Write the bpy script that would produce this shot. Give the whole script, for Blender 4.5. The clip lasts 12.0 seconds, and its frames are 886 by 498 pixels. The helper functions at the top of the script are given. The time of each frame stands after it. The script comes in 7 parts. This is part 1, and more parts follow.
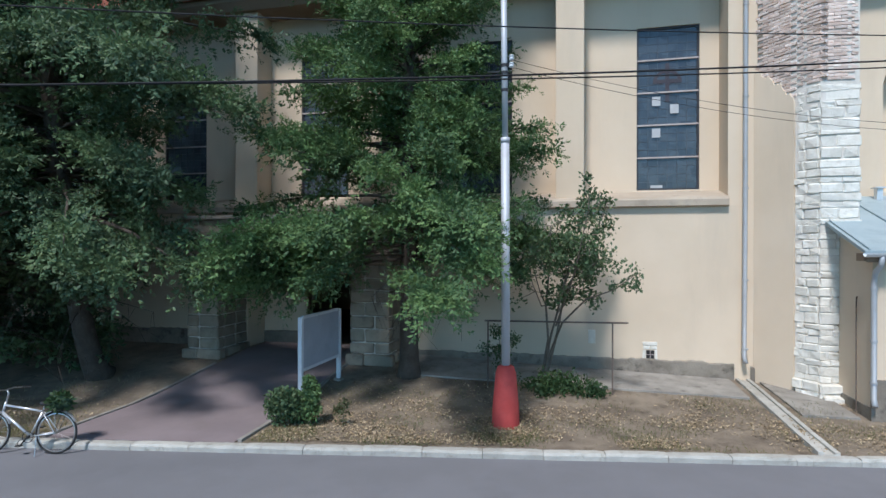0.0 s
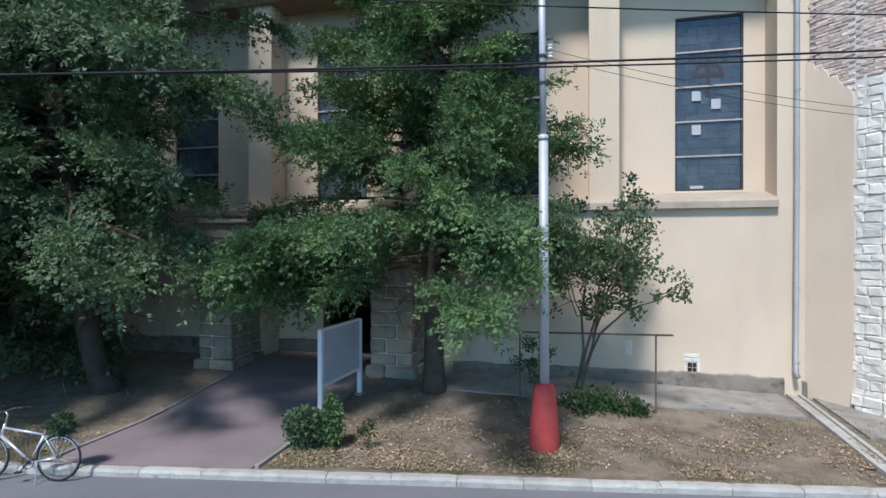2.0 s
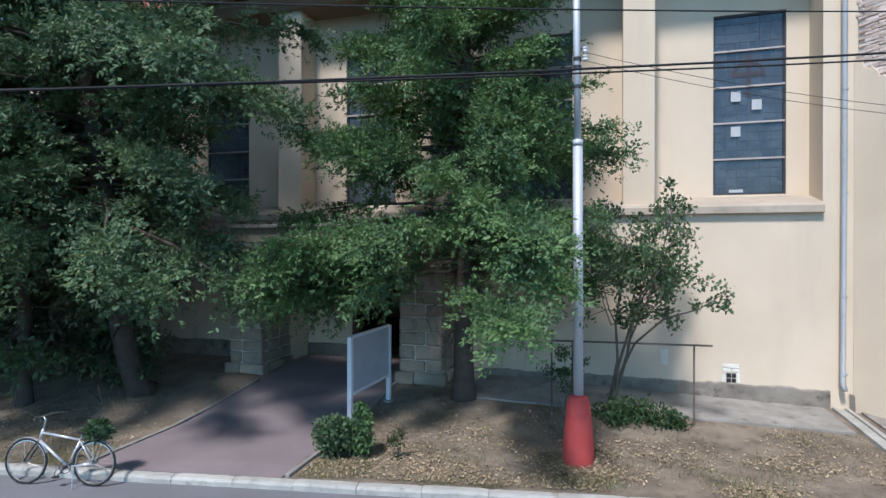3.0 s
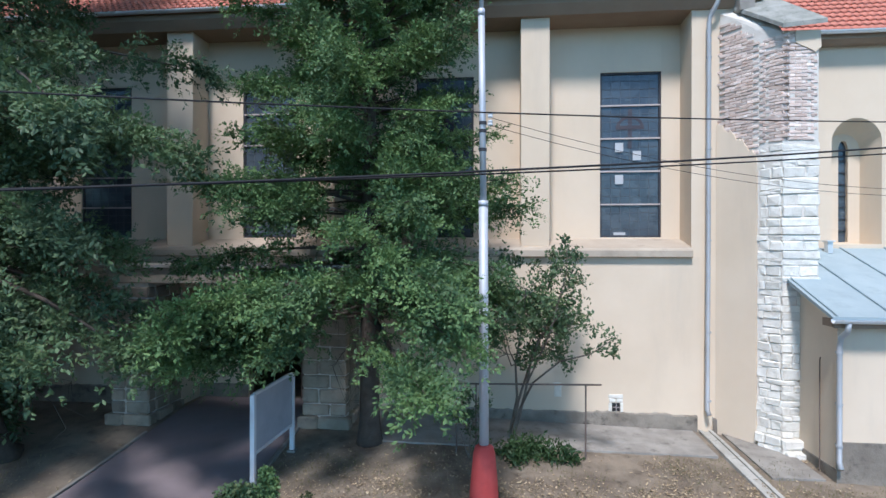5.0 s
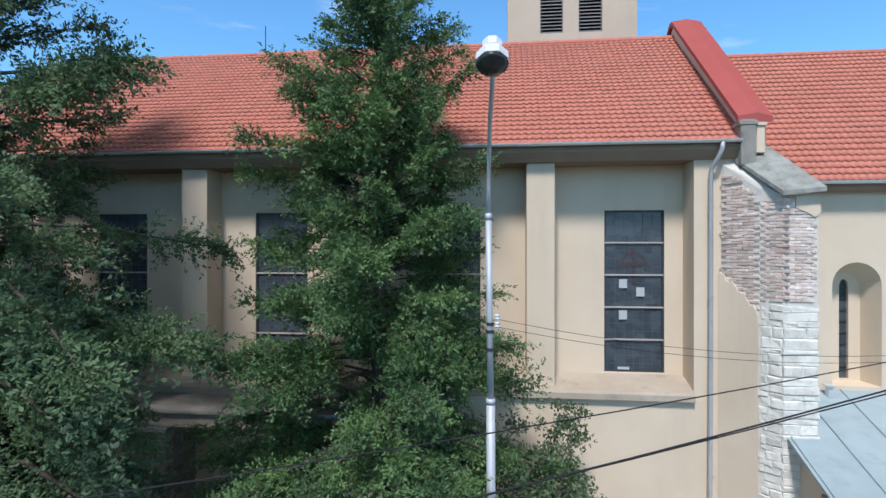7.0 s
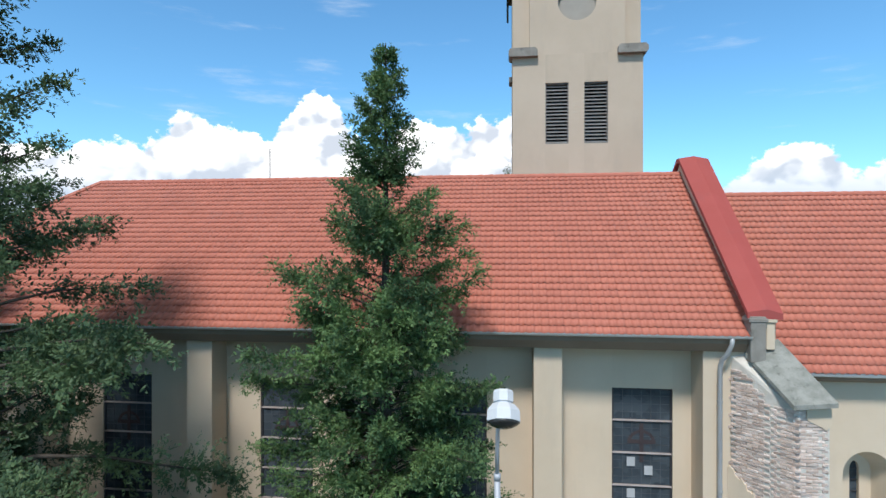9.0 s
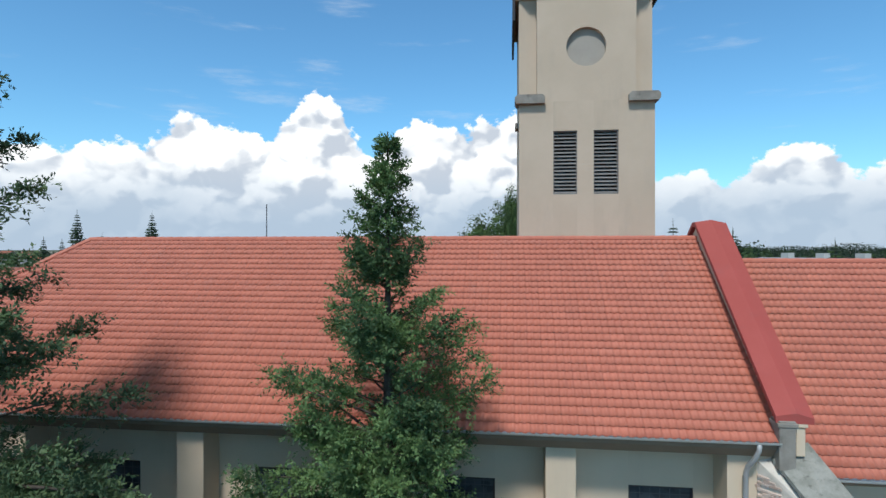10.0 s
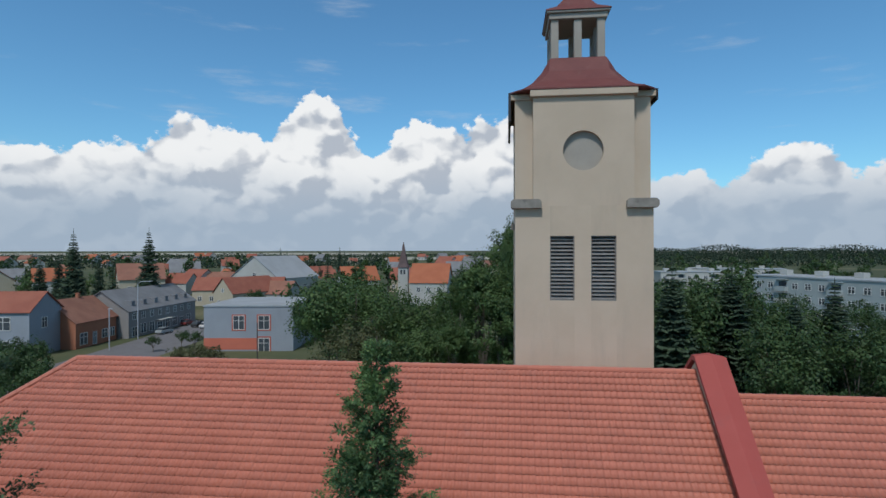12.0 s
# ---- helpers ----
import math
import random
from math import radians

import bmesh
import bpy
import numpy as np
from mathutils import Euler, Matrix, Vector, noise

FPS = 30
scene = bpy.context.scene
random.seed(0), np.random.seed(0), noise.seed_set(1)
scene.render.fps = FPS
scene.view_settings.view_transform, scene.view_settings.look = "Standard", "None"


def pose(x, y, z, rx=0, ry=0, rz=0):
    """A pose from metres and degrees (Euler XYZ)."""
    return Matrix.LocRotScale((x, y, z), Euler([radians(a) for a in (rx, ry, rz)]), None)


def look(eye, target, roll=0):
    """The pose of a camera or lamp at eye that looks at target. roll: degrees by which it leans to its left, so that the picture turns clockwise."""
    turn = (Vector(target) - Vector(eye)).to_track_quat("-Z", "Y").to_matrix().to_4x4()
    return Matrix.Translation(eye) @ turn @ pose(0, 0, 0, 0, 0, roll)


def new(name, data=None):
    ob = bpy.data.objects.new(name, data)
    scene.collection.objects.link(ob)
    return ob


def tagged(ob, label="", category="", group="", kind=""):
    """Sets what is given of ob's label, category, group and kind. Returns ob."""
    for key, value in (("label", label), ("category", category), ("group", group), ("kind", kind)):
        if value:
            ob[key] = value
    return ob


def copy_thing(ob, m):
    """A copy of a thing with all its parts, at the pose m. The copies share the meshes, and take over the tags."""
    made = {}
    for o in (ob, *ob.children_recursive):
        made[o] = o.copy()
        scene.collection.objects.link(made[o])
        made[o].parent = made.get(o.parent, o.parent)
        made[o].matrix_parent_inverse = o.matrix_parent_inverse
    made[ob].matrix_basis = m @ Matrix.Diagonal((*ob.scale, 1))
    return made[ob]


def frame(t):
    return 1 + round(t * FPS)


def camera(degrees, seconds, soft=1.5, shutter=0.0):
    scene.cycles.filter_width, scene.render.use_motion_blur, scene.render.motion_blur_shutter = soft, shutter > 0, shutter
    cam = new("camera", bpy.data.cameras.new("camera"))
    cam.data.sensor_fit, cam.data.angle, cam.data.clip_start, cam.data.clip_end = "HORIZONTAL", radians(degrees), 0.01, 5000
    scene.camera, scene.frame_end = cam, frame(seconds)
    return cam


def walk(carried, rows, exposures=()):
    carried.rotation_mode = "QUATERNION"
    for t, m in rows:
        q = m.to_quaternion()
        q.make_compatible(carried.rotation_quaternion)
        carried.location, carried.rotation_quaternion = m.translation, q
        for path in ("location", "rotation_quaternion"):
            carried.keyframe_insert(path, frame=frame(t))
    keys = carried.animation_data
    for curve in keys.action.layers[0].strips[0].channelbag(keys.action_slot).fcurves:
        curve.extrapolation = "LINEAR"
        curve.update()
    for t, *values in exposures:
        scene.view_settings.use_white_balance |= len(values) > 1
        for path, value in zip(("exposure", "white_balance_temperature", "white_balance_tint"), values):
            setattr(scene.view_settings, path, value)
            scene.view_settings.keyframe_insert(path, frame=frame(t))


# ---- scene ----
cam = camera(77.8, 12.0)
PATH = [
    (0, (0.247, 0.214, 3.345), (-0.163, 2.171, 3.343), 0.1),
    (0.5, (0.239, 0.366, 3.349), (-0.174, 2.323, 3.346), -0.0),
    (1, (0.146, 0.699, 3.382), (-0.272, 2.655, 3.38), 0.1),
    (1.5, (-0.142, 0.852, 3.409), (-0.566, 2.806, 3.407), 0.0),
    (2, (-0.336, 0.949, 3.481), (-0.777, 2.9, 3.478), -0.0),
    (2.3, (-0.404, 0.995, 3.522), (-0.932, 2.924, 3.522), 0.0),
    (2.5, (-0.449, 1.025, 3.55), (-1.122, 2.909, 3.548), -0.1),
    (2.7, (-0.455, 1.05, 3.575), (-1.208, 2.903, 3.575), 0.0),
    (3, (-0.464, 1.086, 3.614), (-0.996, 3.014, 3.611), 0.1),
    (3.2, (-0.509, 1.055, 3.633), (-0.836, 3.028, 3.633), 0.0),
    (3.5, (-0.576, 1.008, 3.663), (-0.761, 2.999, 3.661), 0.0),
    (3.7, (-0.56, 1.043, 3.655), (-0.734, 3.035, 3.655), 0.0),
    (5.5, (-0.735, 0.86, 5.274), (-0.885, 2.855, 5.271), 0.1),
    (6, (-0.718, 0.792, 6.027), (-0.878, 2.785, 6.024), 0.1),
    (6.5, (-0.731, 0.677, 7.017), (-0.898, 2.67, 7.015), -0.0),
    (7, (-0.74, 0.578, 8.201), (-0.913, 2.57, 8.199), -0.0),
    (7.2, (-0.769, 0.564, 8.697), (-0.94, 2.557, 8.695), 0.0),
    (9, (-0.858, 0.677, 12.924), (-1.039, 2.669, 12.921), -0.0),
    (9.5, (-0.989, 1.039, 13.915), (-1.169, 3.031, 13.913), 0.0),
    (10, (-1.055, 1.538, 15.125), (-1.239, 3.529, 15.123), -0.0),
    (10.5, (-1.161, 1.876, 16.148), (-1.334, 3.869, 16.145), -0.0),
    (11, (-1.145, 1.921, 17.314), (-1.319, 3.914, 17.311), -0.0),
    (11.5, (-1.234, 1.912, 18.36), (-1.395, 3.906, 18.357), 0.0),
    (12, (-0.927, 1.974, 19.408), (-1.107, 3.966, 19.406), -0.1),
]
EXPOSURES = [(0.0, 0.06, 6100, 12.0), (2.0, 0.17, 6050, 14.0), (3.7, 0.28, 6020, 14.5), (5.5, 0.26, 5900, 15.5), (6.5, 0.16, 5980, 16.0), (7.0, 0.04, 6150, 13.0), (9.0, -0.14, 6350, 9.0), (9.5, -0.26, 6300, 8.0), (10.5, -0.5, 6350, 7.5), (12.0, -0.8, 6300, 8.5)]
walk(cam, [(t, look(eye, target, roll)) for t, eye, target, roll in PATH], EXPOSURES)

# ---- world and sun ----
SUN_EL, SUN_AZ = 55.0, 191.0  # azimuth clockwise from +y
to_sun = Vector((math.sin(radians(SUN_AZ)) * math.cos(radians(SUN_EL)), math.cos(radians(SUN_AZ)) * math.cos(radians(SUN_EL)), math.sin(radians(SUN_EL))))
sun_lamp = bpy.data.lights.new("sun", "SUN")
sun_lamp.energy, sun_lamp.angle, sun_lamp.color = 4.0, radians(8), (1.0, 0.965, 0.925)
new("sun", sun_lamp).matrix_world = look(to_sun * 100, (0, 0, 0))


def link(nt, a, b):
    nt.links.new(a, b)


def mathn(nt, op, a, b=None, clamp=False):
    n = nt.nodes.new("ShaderNodeMath")
    n.operation, n.use_clamp = op, clamp
    for i, v in enumerate((a, b)):
        if v is None:
            continue
        if isinstance(v, (int, float)):
            n.inputs[i].default_value = v
        else:
            nt.links.new(v, n.inputs[i])
    return n.outputs[0]


def noise_node(nt, vec, scale, detail=6, rough=0.55):
    n = nt.nodes.new("ShaderNodeTexNoise")
    n.inputs["Scale"].default_value, n.inputs["Detail"].default_value, n.inputs["Roughness"].default_value = scale, detail, rough
    if vec is not None:
        nt.links.new(vec, n.inputs["Vector"])
    return n.outputs["Fac"]


def mix_col(nt, fac, a, b, mode="MIX"):
    n = nt.nodes.new("ShaderNodeMix")
    n.data_type, n.blend_type = "RGBA", mode
    for sock, v in ((n.inputs["Factor"], fac), (n.inputs["A"], a), (n.inputs["B"], b)):
        if isinstance(v, (int, float)):
            sock.default_value = v
        elif isinstance(v, tuple):
            sock.default_value = (*v, 1)
        else:
            nt.links.new(v, sock)
    return n.outputs["Result"]


def smooth(nt, v, lo, hi):
    n = nt.nodes.new("ShaderNodeMapRange")
    n.interpolation_type = "SMOOTHSTEP"
    n.inputs["From Min"].default_value, n.inputs["From Max"].default_value = lo, hi
    nt.links.new(v, n.inputs["Value"])
    return n.outputs["Result"]


def build_world():
    """Blue summer sky with a bank of cumulus above the horizon."""
    w = bpy.data.worlds.new("sky")
    scene.world = w
    w.use_nodes = True
    nt = w.node_tree
    nt.nodes.clear()
    out, bg = nt.nodes.new("ShaderNodeOutputWorld"), nt.nodes.new("ShaderNodeBackground")
    sky = nt.nodes.new("ShaderNodeTexSky")
    sky.sky_type, sky.sun_disc = "NISHITA", False
    sky.sun_elevation, sky.sun_rotation = radians(SUN_EL), radians(SUN_AZ)
    sky.air_density, sky.dust_density, sky.ozone_density = 1.0, 0.6, 1.5
    tc, sep = nt.nodes.new("ShaderNodeTexCoord"), nt.nodes.new("ShaderNodeSeparateXYZ")
    link(nt, tc.outputs["Generated"], sep.inputs[0])
    x, y, z = sep.outputs
    el = mathn(nt, "ARCSINE", z)
    az = mathn(nt, "ARCTAN2", x, y)
    # height of the cloud tops by bearing, in radians, as a ramp over the northern half
    ramp = nt.nodes.new("ShaderNodeValToRGB")
    tops = [(0.0, 0.06), (0.2553, 0.154), (0.28, 0.149), (0.2873, 0.173), (0.3015, 0.184), (0.3134, 0.178), (0.3282, 0.226), (0.3363, 0.228), (0.3437, 0.212), (0.3674, 0.210),
            (0.3722, 0.186), (0.3769, 0.219), (0.3884, 0.252), (0.3992, 0.268), (0.4061, 0.260), (0.4124, 0.234), (0.4293, 0.181), (0.4406, 0.193), (0.4465, 0.226), (0.4569, 0.236),
            (0.4857, 0.209), (0.4929, 0.228), (0.512, 0.233), (0.56, 0.17), (0.5874, 0.116), (0.6096, 0.134), (0.6202, 0.113), (0.6392, 0.142), (0.658, 0.164), (0.6713, 0.150), (0.675, 0.122), (1.0, 0.06)]
    el0 = ramp.color_ramp.elements
    for i, (p, v) in enumerate(tops):
        e = el0[i] if i < 2 else el0.new(p)
        e.position, e.color = p, (v, v, v, 1)
    ramp.color_ramp.interpolation = "LINEAR"
    link(nt, mathn(nt, "ADD", mathn(nt, "DIVIDE", az, math.pi), 0.5), ramp.inputs[0])
    flat = nt.nodes.new("ShaderNodeCombineXYZ")
    link(nt, az, flat.inputs[0])
    link(nt, mathn(nt, "MULTIPLY", el, 1.25), flat.inputs[1])

    def puffs(shift):
        """Rounded cumulus billows at three sizes, 0 to about 1; shift moves the place it is read at."""
        mv = nt.nodes.new("ShaderNodeVectorMath")
        mv.operation = "ADD"
        warp = nt.nodes.new("ShaderNodeTexNoise")
        warp.inputs["Scale"].default_value, warp.inputs["Detail"].default_value = 22.0, 4
        link(nt, flat.outputs[0], warp.inputs["Vector"])
        sc = nt.nodes.new("ShaderNodeVectorMath")
        sc.operation = "MULTIPLY_ADD"
        sc.inputs[1].default_value = (0.05, 0.05, 0.0)
        link(nt, warp.outputs["Color"], sc.inputs[0])
        link(nt, flat.outputs[0], sc.inputs[2])
        link(nt, sc.outputs[0], mv.inputs[0])
        mv.inputs[1].default_value = (*shift, 0.0)
        total = None
        for scale, amount in ((7.5, 0.55), (17.0, 0.3), (38.0, 0.15)):
            vo = nt.nodes.new("ShaderNodeTexVoronoi")
            vo.voronoi_dimensions, vo.feature = "2D", "SMOOTH_F1"
            vo.inputs["Scale"].default_value, vo.inputs["Smoothness"].default_value = scale, 0.25
            link(nt, mv.outputs[0], vo.inputs["Vector"])
            one = mathn(nt, "MULTIPLY", mathn(nt, "SUBTRACT", 1.0, mathn(nt, "MULTIPLY", vo.outputs["Distance"], 1.35)), amount)
            total = one if total is None else mathn(nt, "ADD", total, one)
        return total

    here = puffs((0.0, 0.0))
    relief = mathn(nt, "SUBTRACT", here, puffs((-0.010, 0.022)))  # faces turned up and to the sun's side are bright
    fine = noise_node(nt, flat.outputs[0], 60.0, 6, 0.6)
    wob = mathn(nt, "ADD", mathn(nt, "MULTIPLY", mathn(nt, "SUBTRACT", here, 0.5), 0.05), mathn(nt, "MULTIPLY", mathn(nt, "SUBTRACT", fine, 0.5), 0.045))
    depth = mathn(nt, "SUBTRACT", mathn(nt, "ADD", ramp.outputs[0], wob), el)  # how deep inside the bank
    mask = smooth(nt, depth, 0.0, 0.010)
    # bright heads, blue-grey flat bases dissolving into haze
    body = mathn(nt, "SUBTRACT", mathn(nt, "ADD", depth, mathn(nt, "MULTIPLY", mathn(nt, "SUBTRACT", noise_node(nt, flat.outputs[0], 6.0, 6, 0.6), 0.5), 0.16)), mathn(nt, "MULTIPLY", relief, 0.8))
    shade = smooth(nt, body, 0.0, 0.24)
    white = mix_col(nt, shade, (10.2, 10.1, 10.0), (5.3, 5.7, 6.4))
    haze = mathn(nt, "MULTIPLY", smooth(nt, mathn(nt, "ADD", el, mathn(nt, "MULTIPLY", mathn(nt, "SUBTRACT", noise_node(nt, flat.outputs[0], 5.0, 6, 0.6), 0.5), 0.09)), 0.16, 0.04), 0.9)
    white = mix_col(nt, haze, white, (4.0, 4.95, 6.1))
    # thin high streaks
    st = nt.nodes.new("ShaderNodeMapping")
    st.inputs["Scale"].default_value = (1.2, 1.2, 7.0)
    st.inputs["Rotation"].default_value = (0.0, 0.18, 0.0)
    link(nt, tc.outputs["Generated"], st.inputs["Vector"])
    streak = mathn(nt, "MULTIPLY", smooth(nt, noise_node(nt, st.outputs[0], 3.2, 8, 0.6), 0.57, 0.8), 0.5)
    blue = mix_col(nt, 1.0, sky.outputs[0], (0.80, 1.31, 1.5), "MULTIPLY")
    base = mix_col(nt, streak, blue, (6.2, 6.8, 7.5))
    # unseen grey cloud added high overhead to dim and neutralise the blue sky light
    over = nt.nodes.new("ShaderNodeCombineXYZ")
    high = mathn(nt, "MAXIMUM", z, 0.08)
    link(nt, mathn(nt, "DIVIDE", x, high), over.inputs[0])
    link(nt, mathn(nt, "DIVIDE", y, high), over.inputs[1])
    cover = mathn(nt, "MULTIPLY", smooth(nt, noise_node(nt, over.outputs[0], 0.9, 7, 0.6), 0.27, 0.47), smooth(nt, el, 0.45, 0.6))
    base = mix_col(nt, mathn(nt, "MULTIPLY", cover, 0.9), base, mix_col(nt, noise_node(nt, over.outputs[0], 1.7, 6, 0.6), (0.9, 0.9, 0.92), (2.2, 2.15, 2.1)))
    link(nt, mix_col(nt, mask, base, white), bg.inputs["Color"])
    bg.inputs["Strength"].default_value = 0.15
    link(nt, bg.outputs[0], out.inputs[0])


build_world()


# ---- materials ----
def mat(name, c1, c2, rough=0.85, coarse=1.5, fine=30.0, bump=0.15, metal=0.0, spread=0.0, islands=0.0, c3=None, stains=0.45, vertical=False, spec=0.28):
    """Two scales of colour variation, fine relief, and, where given, a third colour for stains or wear."""
    m = bpy.data.materials.new(name)
    m.use_nodes = True
    nt = m.node_tree
    p = nt.nodes["Principled BSDF"]
    tc = nt.nodes.new("ShaderNodeTexCoord")
    vec = tc.outputs["Object"]
    oi = nt.nodes.new("ShaderNodeObjectInfo")
    off = nt.nodes.new("ShaderNodeVectorMath")
    off.operation = "MULTIPLY_ADD"
    comb = nt.nodes.new("ShaderNodeCombineXYZ")
    for i in range(3):
        link(nt, oi.outputs["Random"], comb.inputs[i])
    link(nt, comb.outputs[0], off.inputs[0])
    off.inputs[1].default_value = (37.0, 53.0, 71.0)
    link(nt, vec, off.inputs[2])
    vec = off.outputs[0]
    a = noise_node(nt, vec, coarse, 5, 0.6)
    b = noise_node(nt, vec, fine, 4, 0.6)
    f = mathn(nt, "ADD", mathn(nt, "MULTIPLY", smooth(nt, a, 0.3, 0.7), 0.65), mathn(nt, "MULTIPLY", b, 0.35))
    col = mix_col(nt, f, c1, c2)
    if c3:
        sv = vec
        if vertical:
            mp = nt.nodes.new("ShaderNodeMapping")
            mp.inputs["Scale"].default_value = (1.0, 1.0, 0.18)
            link(nt, vec, mp.inputs["Vector"])
            sv = mp.outputs[0]
        col = mix_col(nt, mathn(nt, "MULTIPLY", smooth(nt, noise_node(nt, sv, coarse * 1.7, 8, 0.65), 0.52, 0.75), stains), col, c3)
    if spread:
        v = mathn(nt, "ADD", mathn(nt, "MULTIPLY", oi.outputs["Random"], spread), 1 - spread / 2)
        col = mix_col(nt, 1.0, col, grey(nt, v), "MULTIPLY")
    if islands:
        ge = nt.nodes.new("ShaderNodeNewGeometry")
        v = mathn(nt, "ADD", mathn(nt, "MULTIPLY", ge.outputs["Random Per Island"], islands), 1 - islands / 2)
        col = mix_col(nt, 1.0, col, grey(nt, v), "MULTIPLY")
    link(nt, col, p.inputs["Base Color"])
    p.inputs["Metallic"].default_value = metal
    p.inputs["Specular IOR Level"].default_value = spec
    link(nt, mathn(nt, "ADD", mathn(nt, "MULTIPLY", mathn(nt, "SUBTRACT", b, 0.5), 0.25), rough, True), p.inputs["Roughness"])
    if bump:
        bn = nt.nodes.new("ShaderNodeBump")
        bn.inputs["Strength"].default_value, bn.inputs["Distance"].default_value = bump, 0.02
        link(nt, b, bn.inputs["Height"])
        link(nt, bn.outputs[0], p.inputs["Normal"])
    return m


def grey(nt, v):
    n = nt.nodes.new("ShaderNodeCombineColor")
    for i in range(3):
        link(nt, v, n.inputs[i])
    return n.outputs[0]


def leaf_mat(name, dark, light, tip, rough=0.55, scale=1.1, speckle=1.0):
    """Leaves and needles: each differs from the next, thin enough to let some light through."""
    m = bpy.data.materials.new(name)
    m.use_nodes = True
    nt = m.node_tree
    p, out = nt.nodes["Principled BSDF"], nt.nodes["Material Output"]
    ge, tc = nt.nodes.new("ShaderNodeNewGeometry"), nt.nodes.new("ShaderNodeTexCoord")
    r = ge.outputs["Random Per Island"]
    clump = smooth(nt, noise_node(nt, tc.outputs["Object"], scale, 3), 0.38, 0.62)
    col = mix_col(nt, mathn(nt, "ADD", mathn(nt, "MULTIPLY", clump, 1 - 0.4 * speckle), mathn(nt, "MULTIPLY", r, 0.4 * speckle)), dark, light)
    col = mix_col(nt, mathn(nt, "MULTIPLY", smooth(nt, r, 0.8, 1.0), 0.7 * speckle), col, tip)
    link(nt, col, p.inputs["Base Color"])
    p.inputs["Roughness"].default_value = rough
    p.inputs["Specular IOR Level"].default_value = 0.3
    t, mx = nt.nodes.new("ShaderNodeBsdfTranslucent"), nt.nodes.new("ShaderNodeMixShader")
    link(nt, col, t.inputs["Color"])
    mx.inputs[0].default_value = 0.25
    link(nt, p.outputs[0], mx.inputs[1])
    link(nt, t.outputs[0], mx.inputs[2])
    link(nt, mx.outputs[0], out.inputs[0])
    return m


PLASTER = mat("ochre_plaster", (0.60, 0.487, 0.362), (0.68, 0.562, 0.43), 0.9, 0.45, 60, 0.12, c3=(0.50, 0.42, 0.33), stains=0.45, vertical=True)
PLASTER_GREY = mat("grey_ochre_plaster", (0.50, 0.405, 0.31), (0.58, 0.475, 0.372), 0.9, 0.5, 60, 0.12, c3=(0.37, 0.315, 0.26), stains=0.45, vertical=True)
# soffit plaster, its brown darkened to carry the shade under the eaves
SOFFIT = mat("shaded_soffit_plaster", (0.24, 0.17, 0.12), (0.30, 0.22, 0.16), 0.9, 1.0, 50, 0.1)
PLINTH = mat("damp_plinth_render", (0.15, 0.128, 0.105), (0.31, 0.275, 0.225), 0.95, 1.6, 25, 0.6, c3=(0.06, 0.052, 0.045), stains=0.95)
CONCRETE = mat("old_concrete", (0.20, 0.185, 0.165), (0.35, 0.33, 0.295), 0.95, 1.8, 40, 0.4, c3=(0.12, 0.11, 0.095), stains=0.8)
# plaster colour darkened to offset strong sun on the sloped ledge
LEDGE = mat("toned_down_ledge_plaster", (0.38, 0.315, 0.245), (0.46, 0.39, 0.31), 0.95, 1.2, 40, 0.15, c3=(0.28, 0.24, 0.19), stains=0.7)
KERB = mat("kerb_concrete", (0.34, 0.33, 0.295), (0.48, 0.465, 0.425), 0.95, 3.0, 60, 0.35, spread=0.2, c3=(0.21, 0.20, 0.16), stains=0.8)
ASPHALT = mat("road_asphalt", (0.155, 0.155, 0.165), (0.19, 0.19, 0.205), 0.92, 0.5, 160, 0.3, c3=(0.13, 0.13, 0.14), stains=0.4)
PAVING = mat("red_paving", (0.19, 0.155, 0.16), (0.25, 0.205, 0.21), 0.9, 0.8, 45, 0.3, c3=(0.19, 0.16, 0.15), stains=0.6)
EARTH = mat("dry_earth", (0.125, 0.098, 0.076), (0.29, 0.24, 0.18), 0.98, 1.7, 34, 1.0, c3=(0.085, 0.066, 0.05), stains=0.9)
FIELD = mat("far_ground", (0.05, 0.066, 0.034), (0.095, 0.11, 0.055), 0.98, 0.008, 0.05, 0.0, c3=(0.22, 0.20, 0.12), stains=0.6)
STONE = mat("pale_rubble_stone", (0.60, 0.57, 0.50), (0.80, 0.77, 0.70), 0.95, 4.0, 24, 0.7, spread=0.16, c3=(0.42, 0.38, 0.32), stains=0.7, spec=0.1)
ASHLAR = mat("weathered_ashlar", (0.22, 0.19, 0.15), (0.36, 0.315, 0.25), 0.95, 2.2, 26, 0.7, spread=0.35, c3=(0.13, 0.11, 0.09), stains=0.75)
BRICK = mat("old_brick", (0.50, 0.36, 0.29), (0.72, 0.62, 0.56), 0.94, 4.0, 40, 0.5, spread=0.45, c3=(0.82, 0.78, 0.73), stains=0.95)
MORTAR = mat("lime_mortar", (0.56, 0.52, 0.46), (0.70, 0.66, 0.60), 0.97, 4.0, 50, 0.5)
TILE = mat("red_roof_tile", (0.45, 0.132, 0.083), (0.53, 0.165, 0.104), 0.62, 0.7, 40, 0.12, spread=0.10, islands=0.10, c3=(0.42, 0.17, 0.13), stains=0.35, spec=0.45)
TILE.node_tree.nodes["Principled BSDF"].inputs["Sheen Weight"].default_value = 0.4  # sheen added to imitate low-angle glare on the clay
TILE.node_tree.nodes["Principled BSDF"].inputs["Sheen Roughness"].default_value = 0.5
